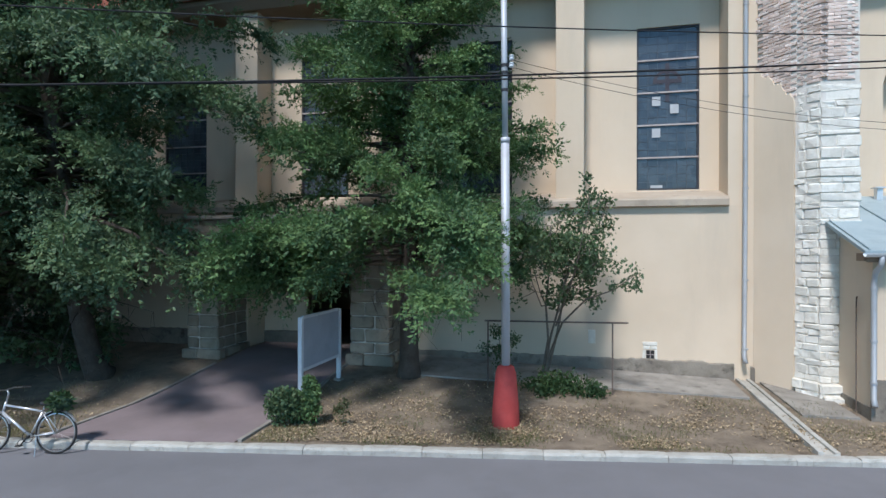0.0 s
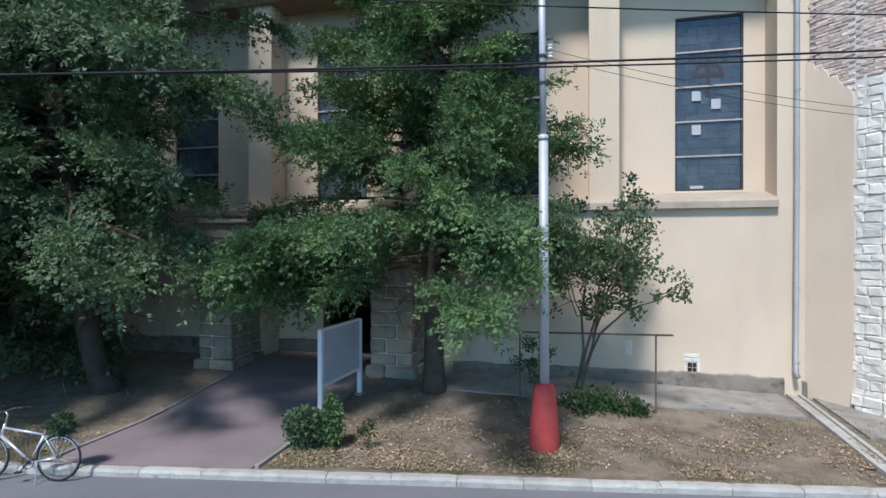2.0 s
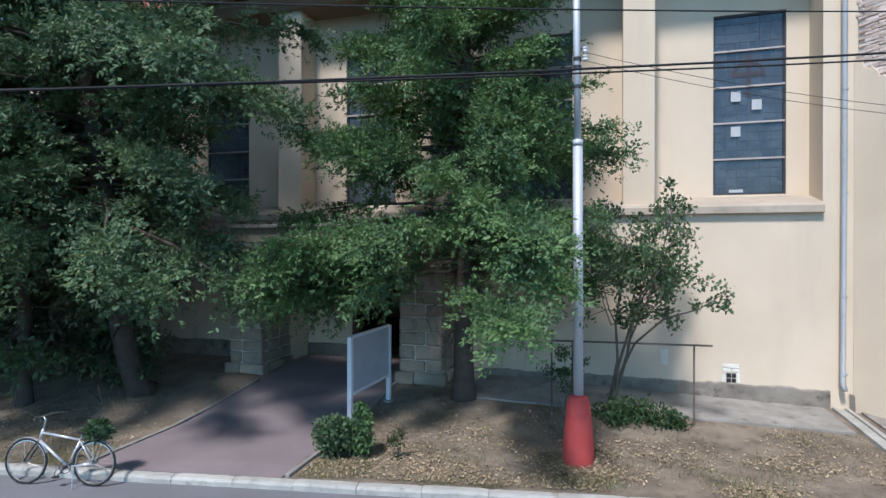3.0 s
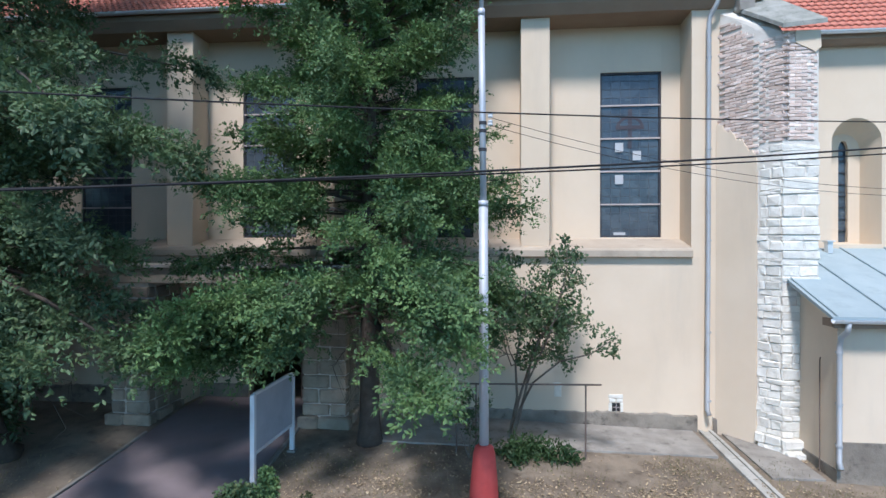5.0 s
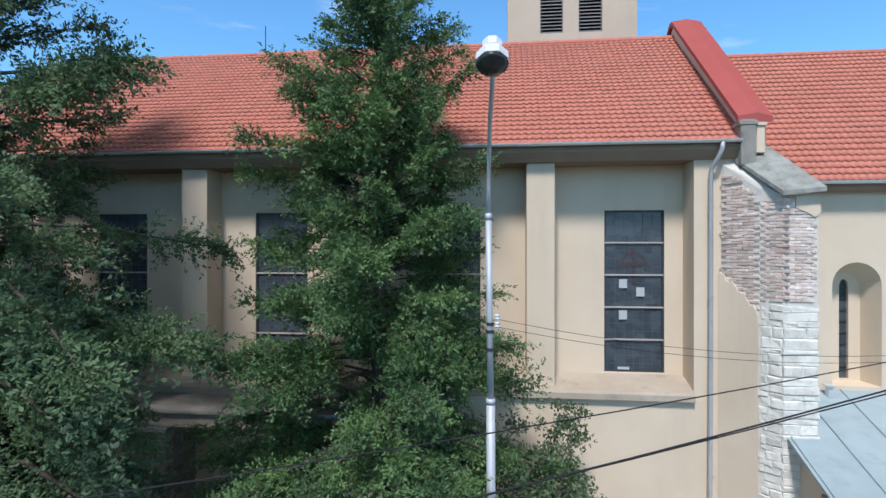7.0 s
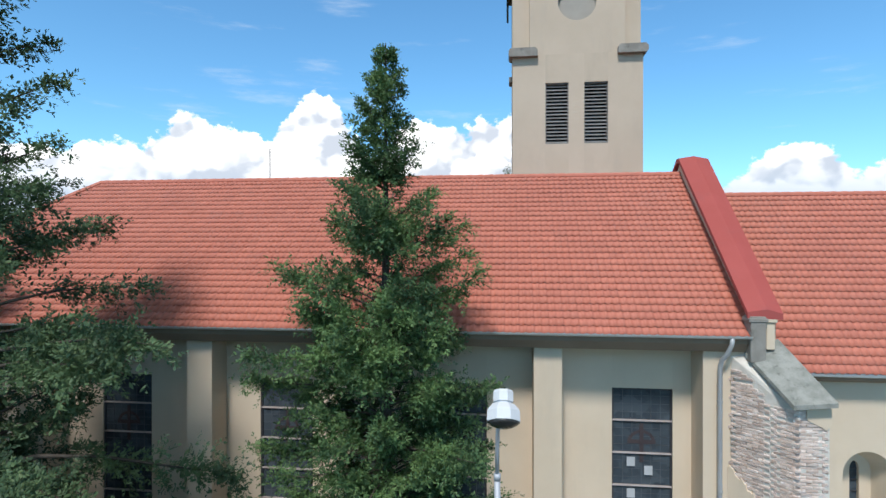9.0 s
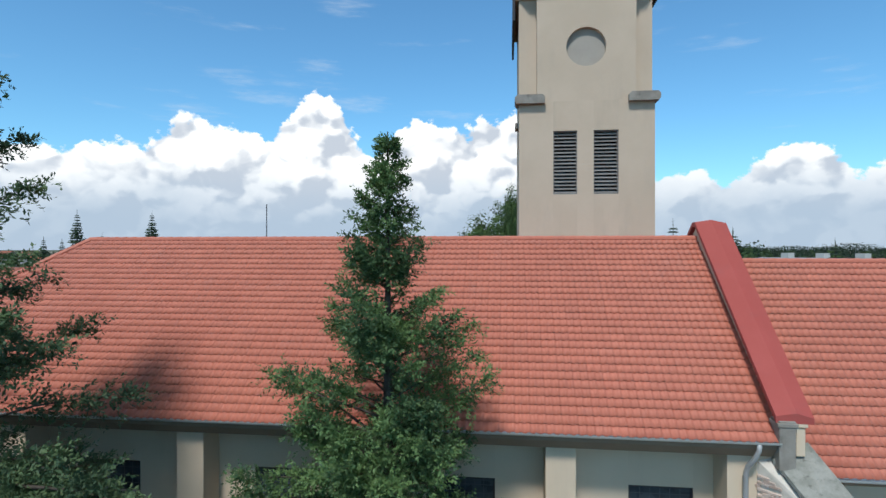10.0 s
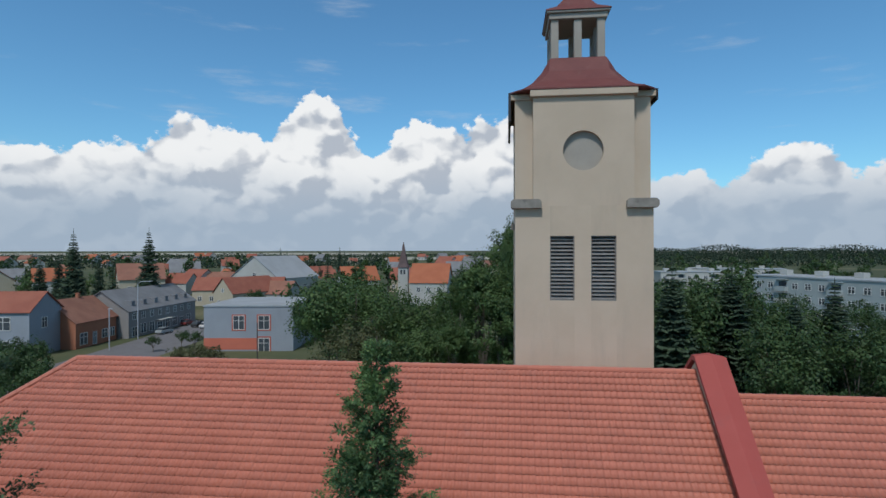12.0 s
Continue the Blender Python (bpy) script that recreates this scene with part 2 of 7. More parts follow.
COPING = mat("maroon_sheet_metal", (0.36, 0.075, 0.065), (0.40, 0.09, 0.08), 0.7, 0.8, 20, 0.04, c3=(0.30, 0.09, 0.085))
MAROON = mat("rusty_maroon_roofing", (0.145, 0.048, 0.048), (0.19, 0.065, 0.062), 0.6, 1.4, 25, 0.1, c3=(0.24, 0.14, 0.12), stains=0.5)
ZINC = mat("zinc_sheet", (0.62, 0.64, 0.65), (0.72, 0.74, 0.75), 0.45, 1.5, 30, 0.03, metal=0.55, c3=(0.42, 0.43, 0.43))
PIPE = mat("dull_zinc_pipe", (0.36, 0.37, 0.38), (0.46, 0.47, 0.48), 0.55, 1.5, 30, 0.05, metal=0.3, c3=(0.28, 0.28, 0.28))
SHEET = mat("blue_grey_roof_sheet", (0.27, 0.335, 0.36), (0.35, 0.42, 0.44), 0.6, 1.0, 25, 0.06, c3=(0.22, 0.27, 0.28), stains=0.6, spec=0.2)
CAPSHEET = mat("mossy_cement_capping", (0.20, 0.21, 0.185), (0.36, 0.36, 0.33), 0.9, 4.0, 30, 0.4, c3=(0.10, 0.105, 0.09), stains=0.85)
DARKFRAME = mat("black_steel", (0.03, 0.03, 0.035), (0.05, 0.05, 0.055), 0.5, 4, 40, 0.05)
BAR = mat("worn_pink_grey_bar", (0.36, 0.30, 0.28), (0.48, 0.42, 0.40), 0.7, 3, 40, 0.1)
LEAD = mat("window_lead", (0.06, 0.07, 0.08), (0.09, 0.10, 0.115), 0.6, 4, 40, 0.05)
STAINED = mat("stained_glass_dark", (0.05, 0.04, 0.045), (0.075, 0.055, 0.055), 0.25, 3, 30, 0.05)
PAPER = mat("white_paper", (0.40, 0.41, 0.42), (0.48, 0.49, 0.50), 0.8, 4, 30, 0.0)
LOUVRE = mat("grey_louvre_slat", (0.17, 0.16, 0.155), (0.26, 0.25, 0.24), 0.8, 3, 40, 0.15, spread=0.3)
# near-black colour that stands in for the darkness of interiors
VOID = mat("painted_dark_interior", (0.02, 0.02, 0.02), (0.03, 0.03, 0.03), 0.95, 2, 10, 0.0)
POLE = mat("galvanised_pole", (0.44, 0.46, 0.50), (0.53, 0.55, 0.58), 0.62, 2.0, 40, 0.05, metal=0.35, c3=(0.42, 0.42, 0.43))
REDCONE = mat("red_painted_concrete", (0.42, 0.055, 0.05), (0.52, 0.085, 0.075), 0.75, 3.0, 40, 0.2, c3=(0.33, 0.06, 0.055), stains=0.6)
WHITEPAINT = mat("white_painted_metal", (0.58, 0.60, 0.63), (0.68, 0.70, 0.72), 0.6, 1.5, 40, 0.05, c3=(0.48, 0.49, 0.50))
BOARDGREY = mat("grey_notice_board", (0.33, 0.36, 0.42), (0.42, 0.45, 0.51), 0.45, 1.5, 20, 0.04, c3=(0.28, 0.31, 0.36))
RUST = mat("rusty_rail", (0.10, 0.08, 0.07), (0.17, 0.13, 0.11), 0.85, 5, 60, 0.2)
CABLE = mat("black_cable", (0.02, 0.02, 0.022), (0.03, 0.03, 0.033), 0.8, 4, 40, 0.0, spec=0.15)
BARK = mat("conifer_bark", (0.055, 0.045, 0.038), (0.10, 0.085, 0.07), 0.97, 4, 30, 0.9, c3=(0.15, 0.13, 0.11))
PALEBARK = mat("grey_bark", (0.13, 0.11, 0.09), (0.21, 0.185, 0.155), 0.95, 5, 40, 0.6)
NEEDLE = leaf_mat("needle_green", (0.052, 0.106, 0.05), (0.148, 0.252, 0.09), (0.24, 0.33, 0.12), scale=0.9, speckle=0.55)
NEEDLE_DARK = leaf_mat("needle_dark_green", (0.046, 0.088, 0.052), (0.118, 0.19, 0.085), (0.20, 0.26, 0.11), scale=0.8, speckle=0.55)
LEAF = leaf_mat("leaf_green", (0.045, 0.087, 0.03), (0.093, 0.158, 0.051), (0.165, 0.232, 0.083), scale=0.35, speckle=0.5)
LEAF_DEEP = leaf_mat("leaf_deep_green", (0.033, 0.068, 0.027), (0.068, 0.12, 0.042), (0.112, 0.173, 0.06), scale=0.35, speckle=0.5)
LEAF_OLIVE = leaf_mat("leaf_olive", (0.062, 0.077, 0.033), (0.119, 0.131, 0.062), (0.175, 0.156, 0.075), scale=0.35, speckle=0.5)
LILAC = leaf_mat("lilac_leaf", (0.053, 0.098, 0.048), (0.112, 0.173, 0.083), (0.21, 0.24, 0.112))
GRASS = leaf_mat("grass_blade", (0.085, 0.11, 0.035), (0.24, 0.215, 0.105), (0.40, 0.35, 0.20), 0.8, scale=0.9)
NEEDLE_FAR = leaf_mat("spruce_needle", (0.04, 0.072, 0.05), (0.085, 0.13, 0.08), (0.12, 0.165, 0.095), 0.8, scale=0.4, speckle=0.6)
LEAF_FAR = leaf_mat("far_woodland_leaf", (0.026, 0.046, 0.032), (0.045, 0.07, 0.045), (0.055, 0.08, 0.05), 0.9, scale=0.02, speckle=0.3)
LITTER = mat("fallen_leaf", (0.20, 0.14, 0.085), (0.44, 0.36, 0.235), 0.9, 14, 60, 0.1, islands=1.1, c3=(0.27, 0.15, 0.075), stains=0.8)


# ---- building helpers ----
def finish(bm, name, material, smooth_faces=False):
    me = bpy.data.meshes.new(name)
    bmesh.ops.recalc_face_normals(bm, faces=bm.faces[:])
    bm.to_mesh(me)
    bm.free()
    me.materials.append(material)
    if smooth_faces:
        me.shade_smooth()
    return me


def part(name, bm, material, parent=None, label="", smooth_faces=False):
    ob = new(name, finish(bm, name, material, smooth_faces))
    if parent is not None:
        ob.parent = parent
    if label:
        ob["label"] = label
    return ob


def thing(name, label, category, at=(0, 0, 0), group="", kind=""):
    e = new(name)
    e.empty_display_size = 0.2
    e.location = at
    return tagged(e, label, category, group, kind)


def box(bm, x0, x1, y0, y1, z0, z1, bevel=0.0):
    m = Matrix.LocRotScale(((x0 + x1) / 2, (y0 + y1) / 2, (z0 + z1) / 2), None, (abs(x1 - x0), abs(y1 - y0), abs(z1 - z0)))
    r = bmesh.ops.create_cube(bm, size=1.0, matrix=m)
    if bevel:
        edges = list({e for v in r["verts"] for e in v.link_edges})
        bmesh.ops.bevel(bm, geom=edges, offset=bevel, segments=1, affect="EDGES")
    return bm


def boxes(*rows, bevel=0.0):
    bm = bmesh.new()
    for r in rows:
        box(bm, *r, bevel=bevel)
    return bm


def tube(bm, pts, r, sides=8, r_end=None, caps=True):
    """A round bar along points, with its thickness running from r to r_end."""
    pts = [Vector([float(c) for c in p]) for p in pts]
    n = len(pts)
    rings = []
    side = None
    for i, p in enumerate(pts):
        d = (pts[min(i + 1, n - 1)] - pts[max(i - 1, 0)]).normalized()
        if side is None:
            side = d.orthogonal().normalized()
        side = (side - d * side.dot(d)).normalized()
        up = d.cross(side)
        rad = float(r[i]) if isinstance(r, (list, tuple)) else (r if r_end is None else r + (r_end - r) * i / max(n - 1, 1))
        rad = float(rad)
        rings.append([bm.verts.new(p + rad * (math.cos(a) * side + math.sin(a) * up)) for a in (2 * math.pi * k / sides for k in range(sides))])
    for a, b in zip(rings, rings[1:]):
        for k in range(sides):
            bm.faces.new((a[k], a[(k + 1) % sides], b[(k + 1) % sides], b[k]))
    if caps:
        bm.faces.new(rings[0][::-1])
        bm.faces.new(rings[-1])
    return bm


def lathe(bm, profile, sides=16, at=(0, 0, 0)):
    """Rings of (radius, height) joined into a turned body."""
    rings = [[bm.verts.new((at[0] + r * math.cos(2 * math.pi * k / sides), at[1] + r * math.sin(2 * math.pi * k / sides), at[2] + z)) for k in range(sides)] for r, z in profile]
    for a, b in zip(rings, rings[1:]):
        for k in range(sides):
            bm.faces.new((a[k], a[(k + 1) % sides], b[(k + 1) % sides], b[k]))
    bm.faces.new(rings[0][::-1])
    bm.faces.new(rings[-1])
    return bm


def prism(bm, outline, lo, hi, axis="x"):
    """A closed outline in the other two axes, pushed from lo to hi along axis."""
    def at(u, v, w):
        return {"x": (w, u, v), "y": (u, w, v), "z": (u, v, w)}[axis]
    a = [bm.verts.new(at(u, v, lo)) for u, v in outline]
    b = [bm.verts.new(at(u, v, hi)) for u, v in outline]
    n = len(outline)
    for k in range(n):
        bm.faces.new((a[k], a[(k + 1) % n], b[(k + 1) % n], b[k]))
    bm.faces.new(a[::-1])
    bm.faces.new(b)
    return bm


def raw_mesh(name, verts, faces, material):
    """verts (n, 3); faces (m, 3) or (m, 4), all alike."""
    verts, faces = np.asarray(verts, np.float32), np.asarray(faces, np.int32)
    me = bpy.data.meshes.new(name)
    me.vertices.add(len(verts))
    me.vertices.foreach_set("co", verts.ravel())
    k = faces.shape[1]
    me.loops.add(faces.size)
    me.loops.foreach_set("vertex_index", faces.ravel())
    me.polygons.add(len(faces))
    me.polygons.foreach_set("loop_start", np.arange(0, faces.size, k, dtype=np.int32))
    me.update(calc_edges=True)
    me.materials.append(material)
    return me


def grain_box(w, d, h, rng, rough=0.012):
    """A rough block with knocked corners, centred, for stones and bricks."""
    bm = bmesh.new()
    box(bm, -w / 2, w / 2, -d / 2, d / 2, -h / 2, h / 2, bevel=min(w, d, h) * 0.12)
    for v in bm.verts:
        v.co += Vector((rng.uniform(-1, 1), rng.uniform(-1, 1), rng.uniform(-1, 1))) * rough
    return bm

# ---- ground and road ----
KERB_A, KERB_B = 9.5, 0.152  # back edge of the kerb: y = A + B x


def kerb_y(x):
    return KERB_A + KERB_B * x


def ground_z(x, y):
    f = min(max((y - 10.6) / 4.0, 0.0), 1.0)
    return f * min(max(0.30 - 0.03 * x, 0.16), 0.42)


def flat_sheet(name, corners, z, material, label, category):
    bm = bmesh.new()
    bm.faces.new([bm.verts.new((x, y, z)) for x, y in corners])
    return tagged(part(name, bm, material), label, category, kind="structure")


flat_sheet("ground", [(-4500, -4500), (4500, -4500), (4500, 4500), (-4500, 4500)], -0.16, FIELD, "wide flat land of gardens and fields reaching the horizon", "ground")
RU = Vector((1, KERB_B, 0)).normalized()
RV = Vector((-RU.y, RU.x, 0))


def along(u, v, z=0.0):
    """A place by metres along and across the kerb."""
    return Vector((0, KERB_A, z)) + RU * u + RV * v


flat_sheet("road", [along(a, b).to_2d() for a, b in ((-160, -7.4), (160, -7.4), (160, -0.16), (-160, -0.16))], -0.11, ASPHALT, "grey worn asphalt street beside the kerb", "road")


def build_yard():
    bm = bmesh.new()
    xs = [-60 + 4 * i for i in range(10)] + [-20 + 0.4 * i for i in range(81)] + [13 + 4 * i for i in range(8)]
    rows = []
    for x in xs:
        y0 = kerb_y(x)
        ys = [y0 + (16.2 - y0) * j / 24 for j in range(25)] + [22, 30, 38]
        rows.append([bm.verts.new((x, y, ground_z(x, y) - 0.012 + (0.035 * noise.noise((x * 0.9, y * 0.9, 0)) + 0.02 * noise.noise((x * 3, y * 3, 4))) * (0 < j < 25))) for j, y in enumerate(ys)])
    for a, b in zip(rows, rows[1:]):
        for j in range(len(a) - 1):
            bm.faces.new((a[j], b[j], b[j + 1], a[j + 1]))
    tagged(part("yard_ground", bm, EARTH, smooth_faces=True), "bare dry brown earth of the churchyard strewn with fallen leaves", "ground", kind="structure")


build_yard()


def strip(name, x0, x1, y0, y1, lift, material, label, category, step=0.5, thick=0.12):
    """A slab that follows the ground, with a real edge."""
    bm = bmesh.new()
    n = max(2, int((y1 - y0) / step))
    rows = []
    for j in range(n + 1):
        ring = []
        for x, dz in ((x0, -thick), (x0, 0), (x1, 0), (x1, -thick)):
            ya = y0 if y0 is not None else 0
            y = ya + (y1 - ya) * j / n
            ring.append(bm.verts.new((x, y, ground_z(x, y) + lift + dz)))
        rows.append(ring)
    for a, b in zip(rows, rows[1:]):
        for k in range(3):
            bm.faces.new((a[k], a[k + 1], b[k + 1], b[k]))
    bm.faces.new(rows[0])
    bm.faces.new(rows[-1][::-1])
    return tagged(part(name, bm, material), label, category, kind="structure")


def build_path():
    bm = bmesh.new()
    rows = []
    for j in range(15):
        f = j / 14
        row = []
        for x in (-8.55, -6.9, -5.2):
            y = kerb_y(x) + 0.01 + (15.75 - kerb_y(x)) * f
            row.append(bm.verts.new((x, y, ground_z(x, y) + (0.03 if j else 0.006))))
        rows.append(row)
    rows.insert(0, [bm.verts.new((v.co.x, v.co.y, -0.3)) for v in rows[0]])
    for a, b in zip(rows, rows[1:]):
        for k in range(2):
            bm.faces.new((a[k], a[k + 1], b[k + 1], b[k]))
    tagged(part("pavement_path", bm, PAVING), "dull red paved path leading to the church door", "path", kind="structure")


build_path()


def build_path_edging():
    edge = thing("path_edging", "narrow grey concrete edging along the paved path", "edging", kind="structure")
    for x, y_end in ((-8.62, 13.2), (-5.13, 14.2)):
        y = kerb_y(x) + 0.05
        while y < y_end:
            y2 = min(y + 0.98, y_end)
            bm = boxes((x - 0.04, x + 0.04, y, y2, -0.1, 0.05), bevel=0.008)
            for v in bm.verts:
                v.co.z += ground_z(x, v.co.y)
            part("edging_stone", bm, CONCRETE, edge)
            y += 1.0


build_path_edging()
strip("concrete_apron", -3.6, 4.3, 13.15, 14.98, 0.03, CONCRETE, "cracked grey concrete apron along the foot of the church wall", "apron")
strip("concrete_apron", 4.95, 5.95, 12.2, 14.6, 0.03, CONCRETE, "worn concrete pad round the foot of the buttress", "apron")


def build_channel():
    """Shallow open gutter from the downpipe to the street."""
    ch = thing("drain_channel", "pale concrete open drain channel running from the wall to the street", "drain", kind="structure")
    y = kerb_y(4.55) + 0.0
    while y < 14.35:
        bm = boxes((4.42, 4.50, y, y + 0.96, -0.1, 0.055), (4.50, 4.66, y, y + 0.96, -0.1, 0.015), (4.66, 4.74, y, y + 0.96, -0.1, 0.055))
        for v in bm.verts:
            v.co.z += ground_z(4.5, v.co.y)
            v.co.x += 0.03 * (v.co.y - 12) * 0.5
        part("channel_stone", bm, KERB, ch)
        y += 0.98


build_channel()


def build_kerb():
    kerb = thing("kerb", "weathered pale concrete kerb between street and churchyard", "kerb", kind="structure")
    rng = random.Random(3)
    meshes = []
    for _ in range(7):  # worn stones with chipped edges
        bm = bmesh.new()
        rings = []
        for k in range(9):
            x = 0.004 + 0.992 * k / 8
            e = 0.012 if k in (0, 8) else 0.0
            w = [rng.uniform(-0.007, 0.007) for _ in range(6)]
            rings.append([bm.verts.new(v) for v in ((x, -0.17, -0.2), (x, -0.172 + w[0], -0.03 + w[1]), (x, -0.145 + w[2], 0.010 - e + w[3]), (x, -0.07, 0.017 - e + w[4] * 0.5), (x, -0.006 + w[5] * 0.6, 0.014 - e), (x, 0.0, -0.2))])
        for a, b in zip(rings, rings[1:]):
            for k in range(6):
                bm.faces.new((a[k], a[(k + 1) % 6], b[(k + 1) % 6], b[k]))
        bm.faces.new(rings[0][::-1])
        bm.faces.new(rings[-1])
        meshes.append(finish(bm, "kerb_stone", KERB))
    for i in range(-42, 30):
        ob = new("kerb_stone", rng.choice(meshes))
        ob.parent = kerb
        low = -0.014 if -9 < i < -5 else 0.0  # dropped before the path
        ob.matrix_basis = Matrix.Translation(along(i, rng.uniform(-0.008, 0.004), low + rng.uniform(-0.008, 0.006))) @ Matrix.Rotation(math.atan(KERB_B) + rng.uniform(-0.010, 0.010), 4, "Z")


# ---- church ----
church = thing("church", "ochre plastered village church with red tiled roof and a square tower", "church")
church.matrix_basis = Matrix.Translation((3.07, 15.6, 0)) @ Matrix.Rotation(radians(-1.5), 4, "Z") @ Matrix.Translation((-3.07, -15.6, 0))  # walls stand a little askew to the axes
WIN_X = [3.07, -1.80, -6.72, -11.62, -16.5]
PIL_X = [(0.2, 0.92), (-4.62, -3.90), (-9.26, -8.52), (-14.35, -13.62), (-19.3, -18.55)]
WALL_Y, PANEL_Y, BACK_Y = 14.73, 15.6, 16.05
WIN_Z0, WIN_Z1, WIN_HALF = 4.9, 9.22, 0.775
EAVE_Z, RIDGE_Z, EAVE_Y, RIDGE_Y = 10.82, 15.44, 14.45, 20.2
NAVE_L, NAVE_R = -21.7, 5.4


def build_nave_wall():
    part("wall_section", boxes((NAVE_L, -8.78, WALL_Y, BACK_Y, -0.4, 4.4)), PLASTER, church)
    part("wall_section", boxes((-5.02, NAVE_R, WALL_Y, BACK_Y, -0.4, 4.4)), PLASTER, church)
    part("wall_section", boxes((-8.78, -5.02, WALL_Y, BACK_Y, 3.55, 4.4)), PLASTER, church)
    # back of the porch recess round the door
    part("wall_section", boxes((-8.78, -7.34, 15.66, BACK_Y, -0.4, 3.55)), PLASTER, church)
    part("wall_section", boxes((-5.74, -5.02, 15.66, BACK_Y, -0.4, 3.55)), PLASTER, church)
    part("wall_section", boxes((-7.34, -5.74, 15.66, BACK_Y, 2.55, 3.55)), PLASTER, church)
    # sloped ledge under the niches
    bm = bmesh.new()
    prism(bm, [(14.59, 4.41), (14.59, 4.56), (14.64, 4.62), (PANEL_Y, 4.86), (BACK_Y, 4.86), (BACK_Y, 4.402), (14.70, 4.402), (14.66, 4.385)], NAVE_L, 4.31, "x")
    part("ledge", bm, LEDGE, church)
    # panels round the windows
    edges = sorted([NAVE_L] + [e for c in WIN_X for e in (c - WIN_HALF, c + WIN_HALF)] + [4.31])
    for a, b in zip(edges[::2], edges[1::2]):
        part("wall_section", boxes((a, b, PANEL_Y, BACK_Y, 4.86, 10.4)), PLASTER, church)
    for c in WIN_X:
        part("wall_section", boxes((c - WIN_HALF, c + WIN_HALF, PANEL_Y, BACK_Y, WIN_Z1, 10.4)), PLASTER, church)
        part("wall_section", boxes((c - WIN_HALF, c + WIN_HALF, PANEL_Y + 0.001, BACK_Y, 4.86, WIN_Z0)), PLASTER, church)
    for a, b in PIL_X:
        part("pilaster", boxes((a, b, 14.80, PANEL_Y + 0.02, 4.55, 10.4), bevel=0.012), PLASTER, church)
    part("pilaster", boxes((4.31, NAVE_R, WALL_Y - 0.0, BACK_Y, 4.4, 10.4)), PLASTER, church)
    part("end_wall", boxes((NAVE_L, NAVE_L + 0.6, BACK_Y, 25.7, -0.4, 10.4), (NAVE_L, NAVE_R, 25.1, 25.7, -0.4, 10.4)), PLASTER, church)
    # floor coloured near-black in place of indoor shade
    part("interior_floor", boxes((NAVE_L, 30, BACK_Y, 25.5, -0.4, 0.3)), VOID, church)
    for x0, x1, y, top in ((NAVE_L, -9.8, WALL_Y, 0.86), (-3.9, 4.45, WALL_Y, 0.57), (4.8, 5.38, WALL_Y, 0.5), (-8.78, -7.34, 15.66, 0.78)):
        bm = bmesh.new()
        n = int((x1 - x0) / 0.07)
        rows = []
        for k in range(n + 1):  # a crumbled upper edge
            x = x0 + (x1 - x0) * k / n
            z = top + 0.05 * noise.noise((x * 1.3, y, 3.0)) + 0.035 * noise.noise((x * 6.0, y, 5.0))
            d = 0.045 + 0.012 * noise.noise((x * 4.0, y, 9.0))
            rows.append([bm.verts.new(v) for v in ((x, y - d, -0.3), (x, y - d, z * 0.55), (x, y - d * 0.9, z - 0.02), (x, y - d * 0.5, z), (x, y, z + 0.01))])
        for a, b in zip(rows, rows[1:]):
            for k in range(4):
                bm.faces.new((a[k], b[k], b[k + 1], a[k + 1]))
        part("plinth", bm, PLINTH, church)
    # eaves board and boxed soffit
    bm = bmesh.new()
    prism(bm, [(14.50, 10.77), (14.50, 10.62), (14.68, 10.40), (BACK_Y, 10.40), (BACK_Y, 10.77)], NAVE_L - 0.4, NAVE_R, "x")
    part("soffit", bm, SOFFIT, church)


build_nave_wall()


